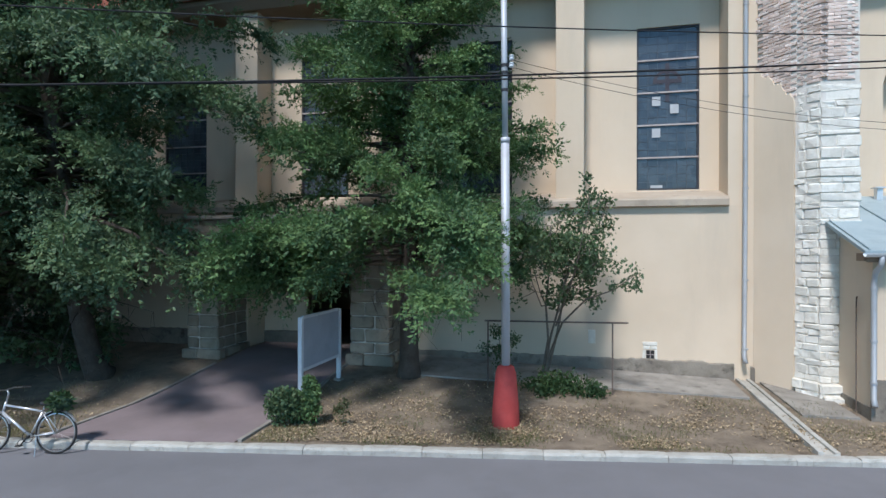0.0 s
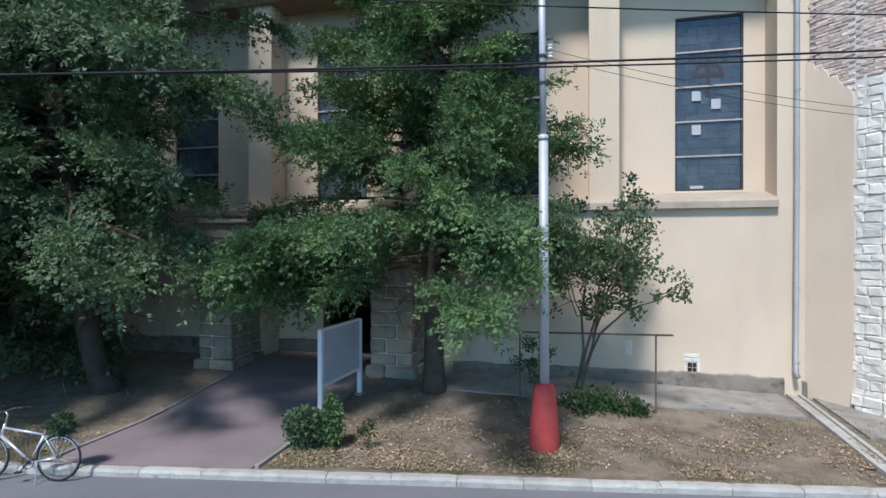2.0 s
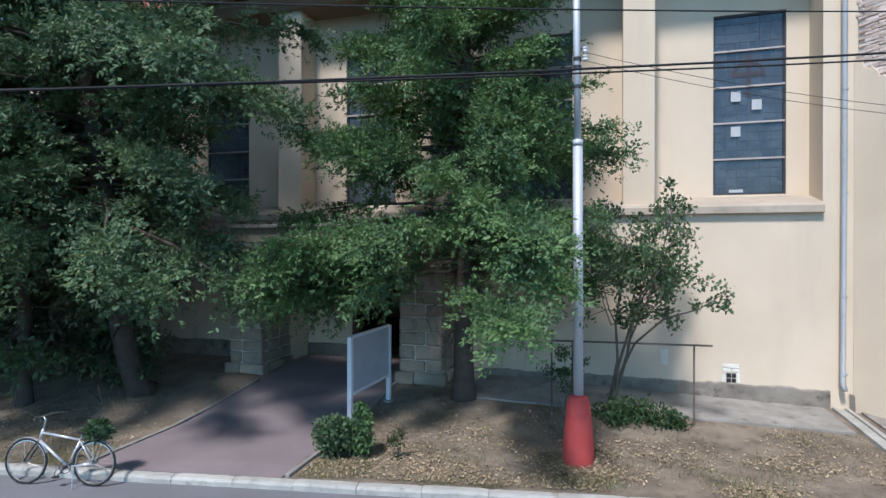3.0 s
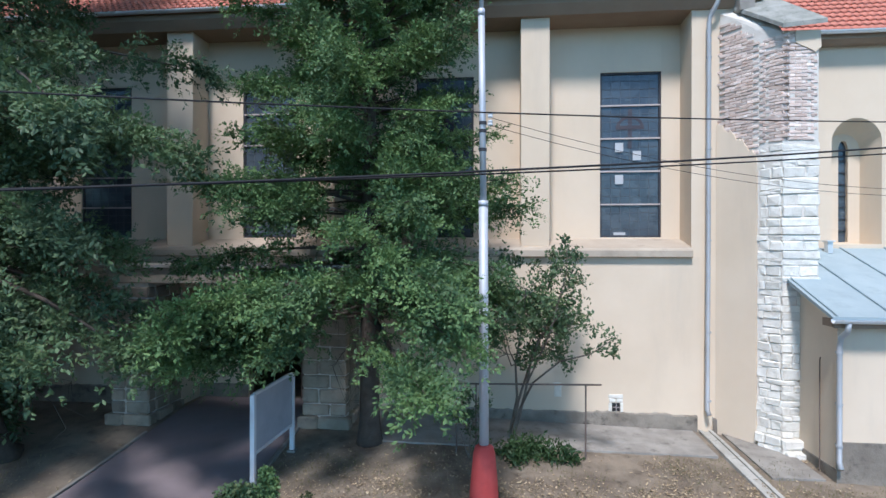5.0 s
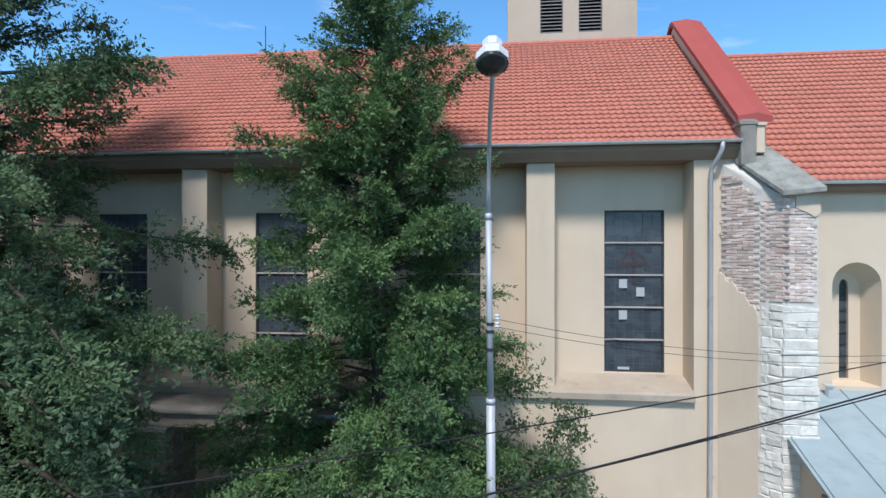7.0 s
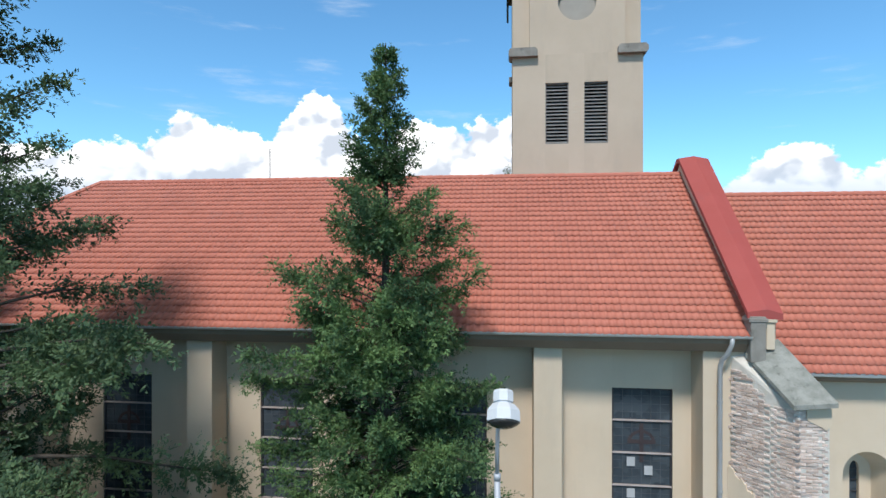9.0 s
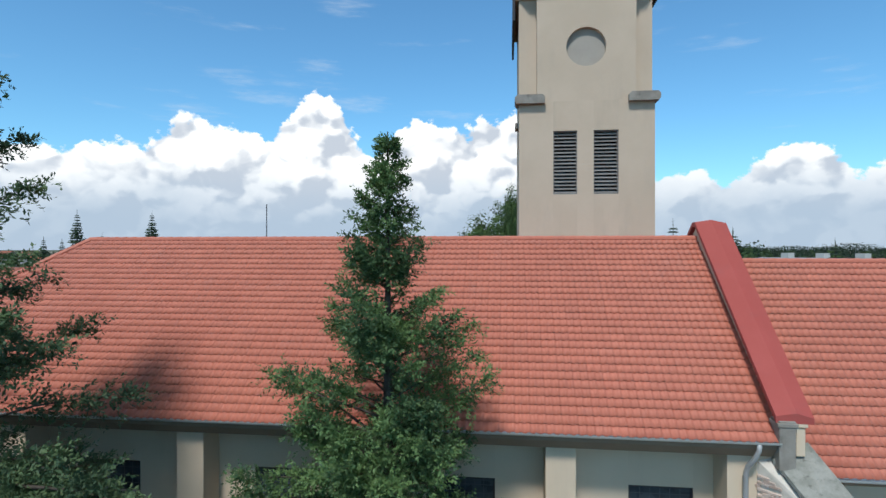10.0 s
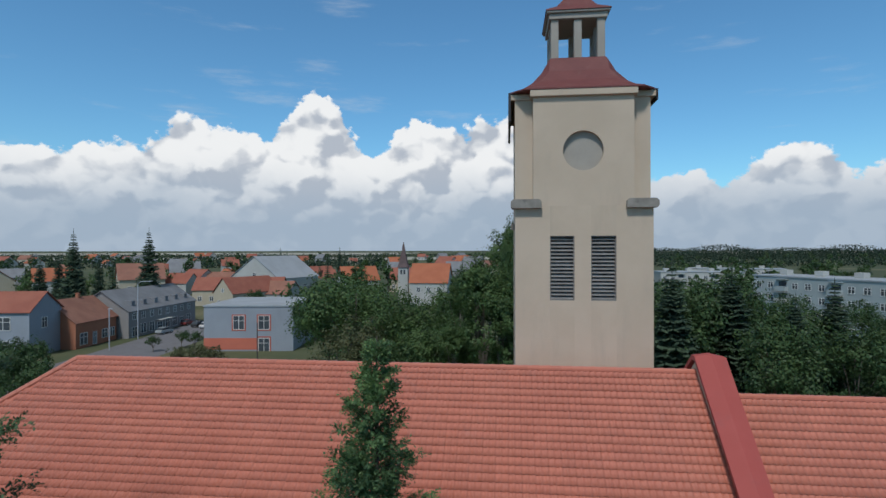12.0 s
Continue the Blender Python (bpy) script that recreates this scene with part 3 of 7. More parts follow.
def build_window(cx):
    """Tall leaded window with cross bars."""
    w = new("window")
    w.parent = church
    w["label"] = "tall dark leaded church window with pale cross bars"
    x0, x1, y = cx - WIN_HALF, cx + WIN_HALF, PANEL_Y + 0.07
    f = 0.05
    part("window_frame", boxes((x0, x0 + f, y - 0.03, y + 0.05, WIN_Z0, WIN_Z1), (x1 - f, x1, y - 0.03, y + 0.05, WIN_Z0, WIN_Z1),
                               (x0 + f, x1 - f, y - 0.03, y + 0.05, WIN_Z1 - f, WIN_Z1), (x0 + f, x1 - f, y - 0.03, y + 0.05, WIN_Z0, WIN_Z0 + f)), DARKFRAME, w)
    h = (WIN_Z1 - WIN_Z0) / 5
    for i in range(5):
        part("pane", boxes((x0 + f, x1 - f, y + 0.012, y + 0.022, WIN_Z0 + h * i + 0.02, WIN_Z0 + h * (i + 1) - 0.02)), GLASS, w)
        if i:
            part("cross_bar", boxes((x0 + 0.01, x1 - 0.01, y - 0.04, y - 0.0, WIN_Z0 + h * i - 0.02, WIN_Z0 + h * i + 0.02)), BAR, w)
    bm = bmesh.new()
    for k in range(1, 6):
        x = x0 + f + (x1 - x0 - 2 * f) * k / 6
        box(bm, x - 0.007, x + 0.007, y + 0.004, y + 0.012, WIN_Z0 + f, WIN_Z1 - f)
    n = 20
    for k in range(1, n):
        z = WIN_Z0 + (WIN_Z1 - WIN_Z0) * k / n
        if k % 4:
            box(bm, x0 + f, x1 - f, y + 0.005, y + 0.011, z - 0.007, z + 0.007)
    part("lead_came", bm, LEAD, w)
    # cross within an arch of coloured glass
    bm = bmesh.new()
    zc = WIN_Z0 + h * 3.42
    box(bm, cx - 0.05, cx + 0.05, y - 0.004, y + 0.003, zc - 0.62, zc + 0.42)
    box(bm, cx - 0.36, cx + 0.36, y - 0.003, y + 0.004, zc - 0.12, zc - 0.02)
    for a in range(12):
        t0, t1 = math.pi * a / 12, math.pi * (a + 1) / 12
        q = [bm.verts.new((cx + r * math.cos(t), y + 0.002, zc - 0.1 + r * 0.95 * math.sin(t))) for r, t in ((0.36, t0), (0.36, t1), (0.28, t1), (0.28, t0))]
        bm.faces.new(q)
    part("cross", bm, STAINED, w, "dark red cross in an arch of coloured glass")
    return w


def glass_mat():
    m = bpy.data.materials.new("sky_tinted_leaded_glass")
    m.use_nodes = True
    nt = m.node_tree
    p = nt.nodes["Principled BSDF"]
    tc = nt.nodes.new("ShaderNodeTexCoord")
    br = nt.nodes.new("ShaderNodeTexVoronoi")
    br.inputs["Scale"].default_value = 4.0
    br.feature, br.distance = "F1", "CHEBYCHEV"
    link(nt, tc.outputs["Object"], br.inputs["Vector"])
    sep = nt.nodes.new("ShaderNodeSeparateColor")
    link(nt, br.outputs["Color"], sep.inputs[0])
    # blue-grey base colours hold part of the sky's reflection
    link(nt, mix_col(nt, sep.outputs[0], (0.06, 0.078, 0.10), (0.11, 0.135, 0.16)), p.inputs["Base Color"])
    p.inputs["Roughness"].default_value = 0.16
    p.inputs["IOR"].default_value = 1.5
    p.inputs["Transmission Weight"].default_value = 0.35
    bn = nt.nodes.new("ShaderNodeBump")
    bn.inputs["Strength"].default_value, bn.inputs["Distance"].default_value = 0.25, 0.01
    link(nt, noise_node(nt, tc.outputs["Object"], 6, 3), bn.inputs["Height"])
    link(nt, bn.outputs[0], p.inputs["Normal"])
    return m


GLASS = glass_mat()
for i, cx in enumerate(WIN_X):
    w = build_window(cx)
    if i == 0:
        y = PANEL_Y + 0.045
        for px, pz in ((-0.28, 7.26), (0.17, 7.04), (-0.28, 6.42)):
            part("paper_sheet", boxes((cx + px - 0.105, cx + px + 0.105, y - 0.01, y + 0.005, pz - 0.12, pz + 0.12)), PAPER, w, "white paper sheet stuck on the glass")
        part("paper_sheet", boxes((cx - 0.42, cx - 0.12, y - 0.01, y + 0.005, 4.96, 5.03)), PAPER, w, "white paper strip at the foot of the glass")

# door in the porch recess
door = new("door")
door.parent = church
door["label"] = "dark doorway with one wooden leaf standing open"
part("door_leaf", boxes((-5.80, -5.74, 15.75, 16.5, 0.32, 2.52), bevel=0.01), mat("dark_brown_door", (0.07, 0.035, 0.025), (0.11, 0.055, 0.04), 0.6, 3, 40, 0.2), door)
part("door_frame", boxes((-7.34, -7.26, 15.70, 15.86, 0.3, 2.55), (-5.82, -5.74, 15.64, 15.74, 0.3, 2.55), (-7.26, -5.82, 15.70, 15.86, 2.47, 2.55)), mat("brown_frame", (0.09, 0.05, 0.04), (0.13, 0.075, 0.055), 0.6, 3, 40, 0.2), door)


def build_vent():
    v = new("vent")
    v.parent = church
    v["label"] = "small square cellar vent in a patch of bare white stone"
    rng = random.Random(8)
    for x0, x1, z0, z1 in ((2.35, 2.70, 0.92, 1.02), (2.36, 2.53, 0.82, 0.92), (2.53, 2.70, 0.82, 0.92), (2.35, 2.44, 0.58, 0.82), (2.63, 2.71, 0.58, 0.82)):
        ob = part("stone", grain_box(x1 - x0 - 0.01, 0.1, z1 - z0 - 0.01, rng, 0.006), STONE, v)
        ob.location = ((x0 + x1) / 2, WALL_Y + 0.03, (z0 + z1) / 2)
    # black slab painted as the shade inside the vent
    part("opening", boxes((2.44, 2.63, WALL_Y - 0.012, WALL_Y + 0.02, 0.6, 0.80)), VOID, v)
    part("grille_bar", boxes((2.53, 2.545, WALL_Y - 0.02, WALL_Y - 0.012, 0.6, 0.80), (2.44, 2.63, WALL_Y - 0.02, WALL_Y - 0.012, 0.69, 0.705)), BAR, v)


build_vent()
plate = part("meter_plate", boxes((1.03, 1.21, WALL_Y - 0.02, WALL_Y, 0.92, 1.27), bevel=0.006), mat("peeling_patch", (0.60, 0.55, 0.47), (0.72, 0.68, 0.6), 0.9, 6, 40, 0.2, c3=(0.2, 0.17, 0.14)), church, "pale peeling hatch in the wall")


# ---- porch of stone piers ----
def build_pier(x0, x1, y0, y1, top, seed):
    rng = random.Random(seed)
    pier = new("stone_pier")
    pier.parent = church
    pier["label"] = "weathered squared stone pier beside the door"
    part("core", boxes((x0 + 0.04, x1 - 0.04, y0 + 0.04, y1, -0.2, top)), MORTAR, pier)
    z = 0.0
    while z < top - 0.1:
        h = min(rng.uniform(0.26, 0.36), top - z)
        foot = 0.10 if z < 0.5 else 0.0
        cut = x0 + (x1 - x0) * rng.choice((0.38, 0.62))
        for a, b in ((x0 - foot, cut), (cut, x1 + foot)):
            ob = part("stone", grain_box(b - a - 0.018, 0.3, h - 0.018, rng), ASHLAR, pier)
            ob.location = ((a + b) / 2, y0 + 0.15 - foot + rng.uniform(-0.008, 0.008), z + h / 2)
        for xs in ((x0, x1)):  # returns along the sides
            y = y0 + 0.3
            while y < y1 - 0.05:
                y2 = min(y + rng.uniform(0.35, 0.6), y1)
                ob = part("stone", grain_box(0.2, y2 - y - 0.018, h - 0.018, rng), ASHLAR, pier)
                s = 1 if xs == x0 else -1
                ob.location = (xs + s * (0.1 - foot), (y + y2) / 2, z + h / 2)
                y = y2
        z += h
    return pier


build_pier(-9.78, -8.78, 13.33, 14.70, 3.75, 11)
build_pier(-5.02, -3.92, 13.52, 14.70, 3.75, 12)
part("porch_lintel", boxes((-9.86, -3.84, 13.30, WALL_Y - 0.01, 3.75, 4.12), bevel=0.02), ASHLAR, church, "dark weathered stone lintel over the porch")
part("porch_roof", boxes((-9.98, -3.72, 13.18, WALL_Y - 0.01, 4.124, 4.22), bevel=0.015), CONCRETE, church, "low weathered slab roof over the porch")


# ---- roofs ----
def slope_frame(eave_y, eave_z, ridge_y, ridge_z):
    d = Vector((0, ridge_y - eave_y, ridge_z - eave_z))
    return d.length, d.normalized(), Vector((0, -d.z, d.y)).normalized()


def tile_verts(w, length):
    """Interlocking clay tile: two flat pans and two rounded rolls, with a front lip. Local x across, y up the slope, z out."""
    us = [0.0, 0.07, 0.20, 0.28, 0.38, 0.46, 0.54, 0.70, 0.78, 0.88, 0.96, 1.0]
    hs = [0.012, 0.002, 0.002, 0.018, 0.030, 0.020, 0.002, 0.002, 0.018, 0.030, 0.024, 0.012]
    low = [0, 1, 1, 0, 0, 0, 1, 1, 0, 0, 0, 0]
    v, f = [], []
    for y, lift in ((0.0, 0.034), (length, 0.0)):
        v += [(u * w, y, h + lift) for u, h in zip(us, hs)]
    v += [(u * w, 0.004, h + (-0.002 if k else 0.026)) for u, h, k in zip(us, hs, low)]  # hollow under the rolls
    n = len(us)
    for k in range(n - 1):
        f.append((k, k + 1, n + k + 1, n + k))
        f.append((2 * n + k, 2 * n + k + 1, k + 1, k))
    return np.array(v), np.array(f)


def build_roof(name, label, x_left, x_right, eave, ridge, single, hip=None):
    """Deck, ridge caps and rows of tiles; a stretch of tiles stands as single pieces, the rest is joined."""
    (ey, ez), (ry, rz) = eave, ridge
    L, up, nrm = slope_frame(ey, ez, ry, rz)
    by = 2 * ry - ey
    roof = new(name)
    roof.parent = church
    roof["label"] = label
    bm = bmesh.new()
    hl = hip or 0.0
    P = lambda x, y, z: bm.verts.new((x, y, z))  # noqa: E731
    a, b = P(x_left - hl, ey, ez), P(x_right, ey, ez)
    c, d = P(x_right, ry, rz), P(x_left, ry, rz)
    e, g = P(x_right, by, ez), P(x_left - hl, by, ez)
    for q in ((a, b, c, d), (d, c, e, g), (a, d, g), (a, g, e, b), (b, e, c)):
        bm.faces.new(q)
    part("roof_deck", bm, TILE, roof)
    rows = round(L / 0.268)
    rl, tw = L / rows, 0.372
    tv, tf = tile_verts(tw, rl * 1.12)
    M = np.array([[1, 0, 0], up, nrm]).T
    loose = raw_mesh("roof_tile", tv, tf, TILE)
    allv, allf, count, made = [], [], 0, 0
    for r in range(rows):
        base = np.array((0, ey, ez)) + np.array(up) * (r * rl - 0.05)
        xl = x_left - hl * (1 - r / rows)
        ncol = int((x_right - xl) / tw)
        for c_ in range(ncol):
            x = x_right - (c_ + 1) * tw
            jit = np.array(nrm) * random.uniform(0, 0.006)
            if r < single[2] and single[0] < x < single[1] and made < 300:
                ob = new("roof_tile", loose)
                ob.parent = roof
                m = Matrix(M.tolist()).to_4x4()
                m.translation = Vector(base + jit + np.array((x, 0, 0)))
                ob.matrix_basis = m
                made += 1
            else:
                allv.append(tv @ M.T + base + jit + np.array((x, 0, 0)))
                allf.append(tf + count)
                count += len(tv)
    ob = new("roof_tiles", raw_mesh("roof_tiles", np.concatenate(allv), np.concatenate(allf), TILE))
    ob.parent = roof
    ob["kind"] = "stuff"
    # ridge caps
    bm = bmesh.new()
    tube(bm, [(-0.02, 0, 0), (0.36, 0, 0.015)], 0.105, 10)
    cap = finish(bm, "ridge_cap", TILE)
    x = x_left
    while x < x_right - 0.2:
        o = new("ridge_cap", cap)
        o.parent, o.location = roof, (x, ry, rz)
        x += 0.36
    if hip:
        for k in range(24):
            p0 = Vector((x_left, ry, rz)).lerp(Vector((x_left - hl, ey, ez)), k / 24)
            p1 = Vector((x_left, ry, rz)).lerp(Vector((x_left - hl, ey, ez)), (k + 1.06) / 24)
            bm = bmesh.new()
            tube(bm, [p1, p0], 0.11, 8)
            part("ridge_cap", bm, TILE, roof)
    return roof


build_roof("nave_roof", "red interlocking clay tile roof with a hipped end", -16.1, NAVE_R + 0.02, (EAVE_Y, EAVE_Z), (RIDGE_Y, RIDGE_Z), (-2.0, 5.5, 16), hip=6.05)
build_roof("chancel_roof", "lower red clay tile roof of the chancel", 6.02, 26.0, (15.02, 9.88), (RIDGE_Y, 14.70), (6.0, 10.0, 0))


def gutter(x0, x1, y, z, parent):
    bm = bmesh.new()
    out = [(y + 0.075 * math.cos(t), z + 0.075 * math.sin(t)) for t in (math.pi * k / 8 for k in range(8, 17))]
    inn = [(y + 0.066 * math.cos(t), z + 0.066 * math.sin(t)) for t in (math.pi * k / 8 for k in range(16, 7, -1))]
    prism(bm, out + inn, x0, x1, "x")
    return part("gutter", bm, ZINC, parent)


gutter(NAVE_L - 0.5, NAVE_R - 0.1, 14.38, 10.83, church)
gutter(6.62, 26, 14.95, 9.86, church)


def downpipe(pts, r, parent, rings):
    bm = bmesh.new()
    tube(bm, pts, r, 12)
    ob = part("downpipe", bm, PIPE, parent, smooth_faces=True)
    for p in rings:
        b2 = bmesh.new()
        tube(b2, [(p[0], p[1], p[2] - 0.02), (p[0], p[1], p[2] + 0.02)], r + 0.012, 12)
        box(b2, p[0] - 0.015, p[0] + 0.015, p[1], p[1] + 0.12, p[2] - 0.015, p[2] + 0.015)
        part("bracket", b2, PIPE, ob)
    return ob


downpipe([(4.86, 14.38, 10.78), (4.855, 14.38, 10.62), (4.78, 14.44, 10.40), (4.69, 14.56, 10.2), (4.665, 14.6, 10.05), (4.66, 14.6, 5.0), (4.64, 14.6, 0.75), (4.66, 14.52, 0.62)], 0.055, church,
         [(4.665, 14.6, z) for z in (9.2, 7.0, 4.8, 2.6, 0.95)])


# ---- gable parapet between nave and chancel, with its buttress ----
def build_gable():
    bm = bmesh.new()
    prism(bm, [(14.75, -0.3), (14.75, 11.45), (RIDGE_Y, 15.82), (25.65, 11.45), (25.65, -0.3)], NAVE_R, 6.0, "x")
    part("gable_wall", bm, PLASTER, church)
    # sheet coping, folded along a crest and narrowing towards the eaves
    bm = bmesh.new()
    rows = []
    for y, z, x0, xc, x1 in ((14.42, 11.42, 5.22, 5.66, 6.02), (20.08, 16.0, 5.32, 5.82, 6.28), (20.34, 16.0, 5.32, 5.82, 6.28), (26.2, 11.42, 5.22, 5.66, 6.02)):
        rows.append([bm.verts.new(v) for v in ((x0, y, z - 0.17), (x0, y, z - 0.02), (xc, y, z + 0.05), (x1, y, z - 0.05), (x1, y, z - 0.19))])
    for a, b in zip(rows, rows[1:]):
        for k in range(5):
            bm.faces.new((a[k], a[(k + 1) % 5], b[(k + 1) % 5], b[k]))
    bm.faces.new(rows[0][::-1])
    bm.faces.new(rows[-1])
    part("gable_coping", bm, COPING, church, "maroon sheet metal coping on the gable parapet")
    part("kneeler", boxes((5.27, 5.62, 14.36, 14.78, 10.2, 11.3), (5.23, 5.66, 14.34, 14.78, 11.16, 11.26), bevel=0.015), CONCRETE, church, "pale grey kneeler stone under the coping")
    part("kneeler", boxes((5.66, 5.86, 14.46, 14.9, 10.5, 11.15), (5.66, 5.9, 14.42, 14.9, 11.15, 11.25), bevel=0.015), PLASTER, church, "ochre kneeler under the coping")


build_gable()


def build_buttress():
    rng = random.Random(21)
    bt = new("buttress")
    bt.parent = church
    bt["label"] = "buttress of bare white rubble stone and old brick, plaster fallen away"
    X0, X1, Y0 = 5.85, 6.62, 13.60
    A, B = Vector((4.93, 14.70)), Vector((X0, Y0))  # the upper flank runs aslant from wall to front corner
    for x0, x1, z0, z1 in ((X0 + 0.014, X1 - 0.014, 2.9, 6.98), (X0 + 0.02, X1 - 0.015, 6.98, 9.40), (X0 + 0.014, 6.18, -0.3, 2.9)):
        part("core", boxes((x0, x1, Y0 + 0.014, 15.4, z0, z1)), MORTAR, bt)
    bm = bmesh.new()
    F = Vector((5.50, 14.0))  # where the slanting flank meets the square pier
    top = [(A.x + 0.02, 14.75), (F.x + 0.015, F.y + 0.012), (X0 + 0.016, Y0 + 0.014), (X0 + 0.10, 14.75)]
    zt = [10.3, 9.6, 9.38, 10.5]
    a = [bm.verts.new((x, y, 8.2)) for x, y in top]
    b = [bm.verts.new((x, y, z)) for (x, y), z in zip(top, zt)]
    c = [bm.verts.new((x, y, 6.4)) for x, y in top]
    for lo, hi in ((c, a), (a, b)):
        for k in range(4):
            bm.faces.new((lo[k], lo[(k + 1) % 4], hi[(k + 1) % 4], hi[k]))
    bm.faces.new(c[::-1])
    bm.faces.new(b)
    part("brick_core", bm, MORTAR, bt)
    bm = bmesh.new()
    prism(bm, [(X0 + 0.03, Y0 + 0.03), (F.x + 0.02, F.y + 0.01), (F.x + 0.05, 14.7), (X0 + 0.1, 14.7)], -0.3, 6.98, "z")
    part("flank_core", bm, MORTAR, bt)
    # plaster still covering the slanting flank below the break
    steps = 26
    way = (A - F).normalized()
    side = Vector((-way.y, way.x))
    side = side if side.x < 0 else -side

    def break_z(u):
        """Height of the broken plaster edge, u from the front corner to the wall."""
        return 6.62 + 1.0 * u**0.72 + 0.05 * math.sin(23 * u) + 0.03 * math.sin(61 * u)

    bm = bmesh.new()
    lows, tops = [], []
    for k in range(steps + 1):
        u = k / steps
        q = F + (A - F) * (1.05 * u) + side * 0.03
        lows.append(bm.verts.new((q.x, q.y, -0.3)))
        tops.append(bm.verts.new((q.x, q.y, break_z(u))))
    backs = [bm.verts.new((v.co.x - side.x * 0.06, v.co.y - side.y * 0.06, v.co.z + 0.02)) for v in tops]
    for k in range(steps):
        bm.faces.new((lows[k], lows[k + 1], tops[k + 1], tops[k]))
        bm.faces.new((tops[k], tops[k + 1], backs[k + 1], backs[k]))
    base = bm.verts.new((backs[0].co.x, backs[0].co.y, -0.3))
    bm.faces.new((lows[0], tops[0], backs[0], base))
    part("plaster_fillet", bm, PLASTER, bt)

    def stone(w, d, h, at, turn=0.0):
        ob = part("stone", grain_box(w, d, h, rng, 0.016), STONE, bt)
        ob.location = at
        ob.rotation_euler = (rng.uniform(-0.02, 0.02), rng.uniform(-0.02, 0.02), turn + rng.uniform(-0.02, 0.02))

    # rubble below: front, flank, right return
    z = 0.12
    while z < 6.9:
        h = min(rng.uniform(0.09, 0.27), 6.98 - z)
        right = X1 if z > 2.75 else 6.30
        foot = 0.15 if z < 0.3 else 0.0
        right += rng.uniform(-0.03, 0.03)
        if rng.random() < 0.6:
            cut = X0 + (right - X0) * rng.uniform(0.35, 0.65)
            row = [(X0, cut), (cut, right)]
        else:
            row = [(X0, right)]
        for a_, b_ in row:
            stone(b_ - a_ - 0.008 + foot * 0.5, 0.3, h - 0.008, ((a_ + b_) / 2, Y0 + 0.15 - foot + rng.uniform(-0.018, 0.006), z + h / 2))
        t = rng.uniform(-0.02, 0.06)
        run, edge = F - B, 0.52 + rng.uniform(-0.05, 0.04)  # ragged end where the plaster begins
        while t < edge - 0.08:
            t2 = min(t + rng.uniform(0.2, 0.4), edge)
            q = B + run.normalized() * ((t + t2) / 2) + Vector((0.11, 0.09)) * (1 + rng.uniform(-0.12, 0.05)) - Vector((0.1, 0.08)) * foot * 4
            stone(t2 - t - 0.006, 0.26, h - 0.006, (q.x, q.y, z + h / 2), math.atan2(run.y, run.x))
            t = t2
        if z > 2.6:
            stone(0.25, 0.5, h - 0.012, (X1 - 0.12, Y0 + 0.55, z + h / 2))
        z += h
    stone(0.5, 0.4, 0.22, (6.36, Y0 + 0.2, 2.72))
    for k in range(5):
        stone(rng.uniform(0.3, 0.5), 0.3, 0.16, (X0 + 0.15 + 0.2 * k, Y0 - 0.12 + rng.uniform(-0.06, 0.06), 0.12))
    # bricks above: front, slanting flank and right return
    meshes = [finish(grain_box(0.257, 0.12, 0.064, rng, 0.006), "brick", BRICK) for _ in range(6)]
    half = [finish(grain_box(0.126, 0.12, 0.064, rng, 0.006), "brick", BRICK) for _ in range(3)]

    def lay(me, x, y, zz, turn):
        if rng.random() < 0.03:
            return
        o = new("brick", me)
        o.parent = bt
        o.location = (x, y, zz)
        o.rotation_euler = (rng.uniform(-0.04, 0.04), rng.uniform(-0.025, 0.025), turn + rng.uniform(-0.025, 0.025))

    z, c = 6.66, 0
    while z < 10.2:
        off = 0.13 if c % 2 else 0.0
        if 7.0 < z < 9.38:
            x = X0 + 0.13 - off
            while x < X1 - 0.02:
                lay(rng.choice(meshes if X0 < x - 0.12 and x + 0.13 < X1 else half), min(max(x, X0 + 0.06), X1 - 0.06), Y0 + 0.06 + rng.uniform(-0.014, 0.012), z, 0)
                x += 0.265
        for P, Q, u0 in ((B, F, None), (F, A, 0.0)):
            flank, way = (Q - P).length, (Q - P).normalized()
            turn = math.atan2(way.y, way.x)
            inward = Vector((-way.y, way.x)) if way.y < 0 else Vector((way.y, -way.x))
            t = 0.02 + off if u0 is None else 0.10 + off
            while t < flank + rng.uniform(-0.08, 0.03):
                q = P + way * t + inward * (0.058 + rng.uniform(-0.008, 0.008))
                f = t / flank
                cap = 9.42 + 0.75 * f if u0 is not None else 9.36
                floor_z = break_z(min(1.0, f)) - 0.1 if u0 is not None else 7.0
                if floor_z < z < cap:
                    lay(rng.choice(meshes if t + 0.14 < flank else half), q.x, q.y, z, turn)
                t += 0.265
        z += 0.073
        c += 1
    bm = bmesh.new()
    prism(bm, [(6.12, 9.38), (6.62, 9.38), (6.64, 9.02), (6.52, 8.90), (6.40, 8.98), (6.25, 9.05), (6.12, 9.12)], Y0 - 0.03, Y0 + 0.03, "y")
    part("plaster_remnant", bm, PLASTER, bt, "scrap of pale plaster still clinging to the brick")
    # sloping capping, skewed like the flank
    bm = bmesh.new()
    low = [(5.76, 13.38, 9.38), (6.66, 13.38, 9.46), (6.06, 14.78, 10.63), (5.24, 14.62, 10.30)]
    a = [bm.verts.new(v) for v in low]
    b = [bm.verts.new((x, y, z + 0.10)) for x, y, z in low]
    for k in range(4):
        bm.faces.new((a[k], a[(k + 1) % 4], b[(k + 1) % 4], b[k]))
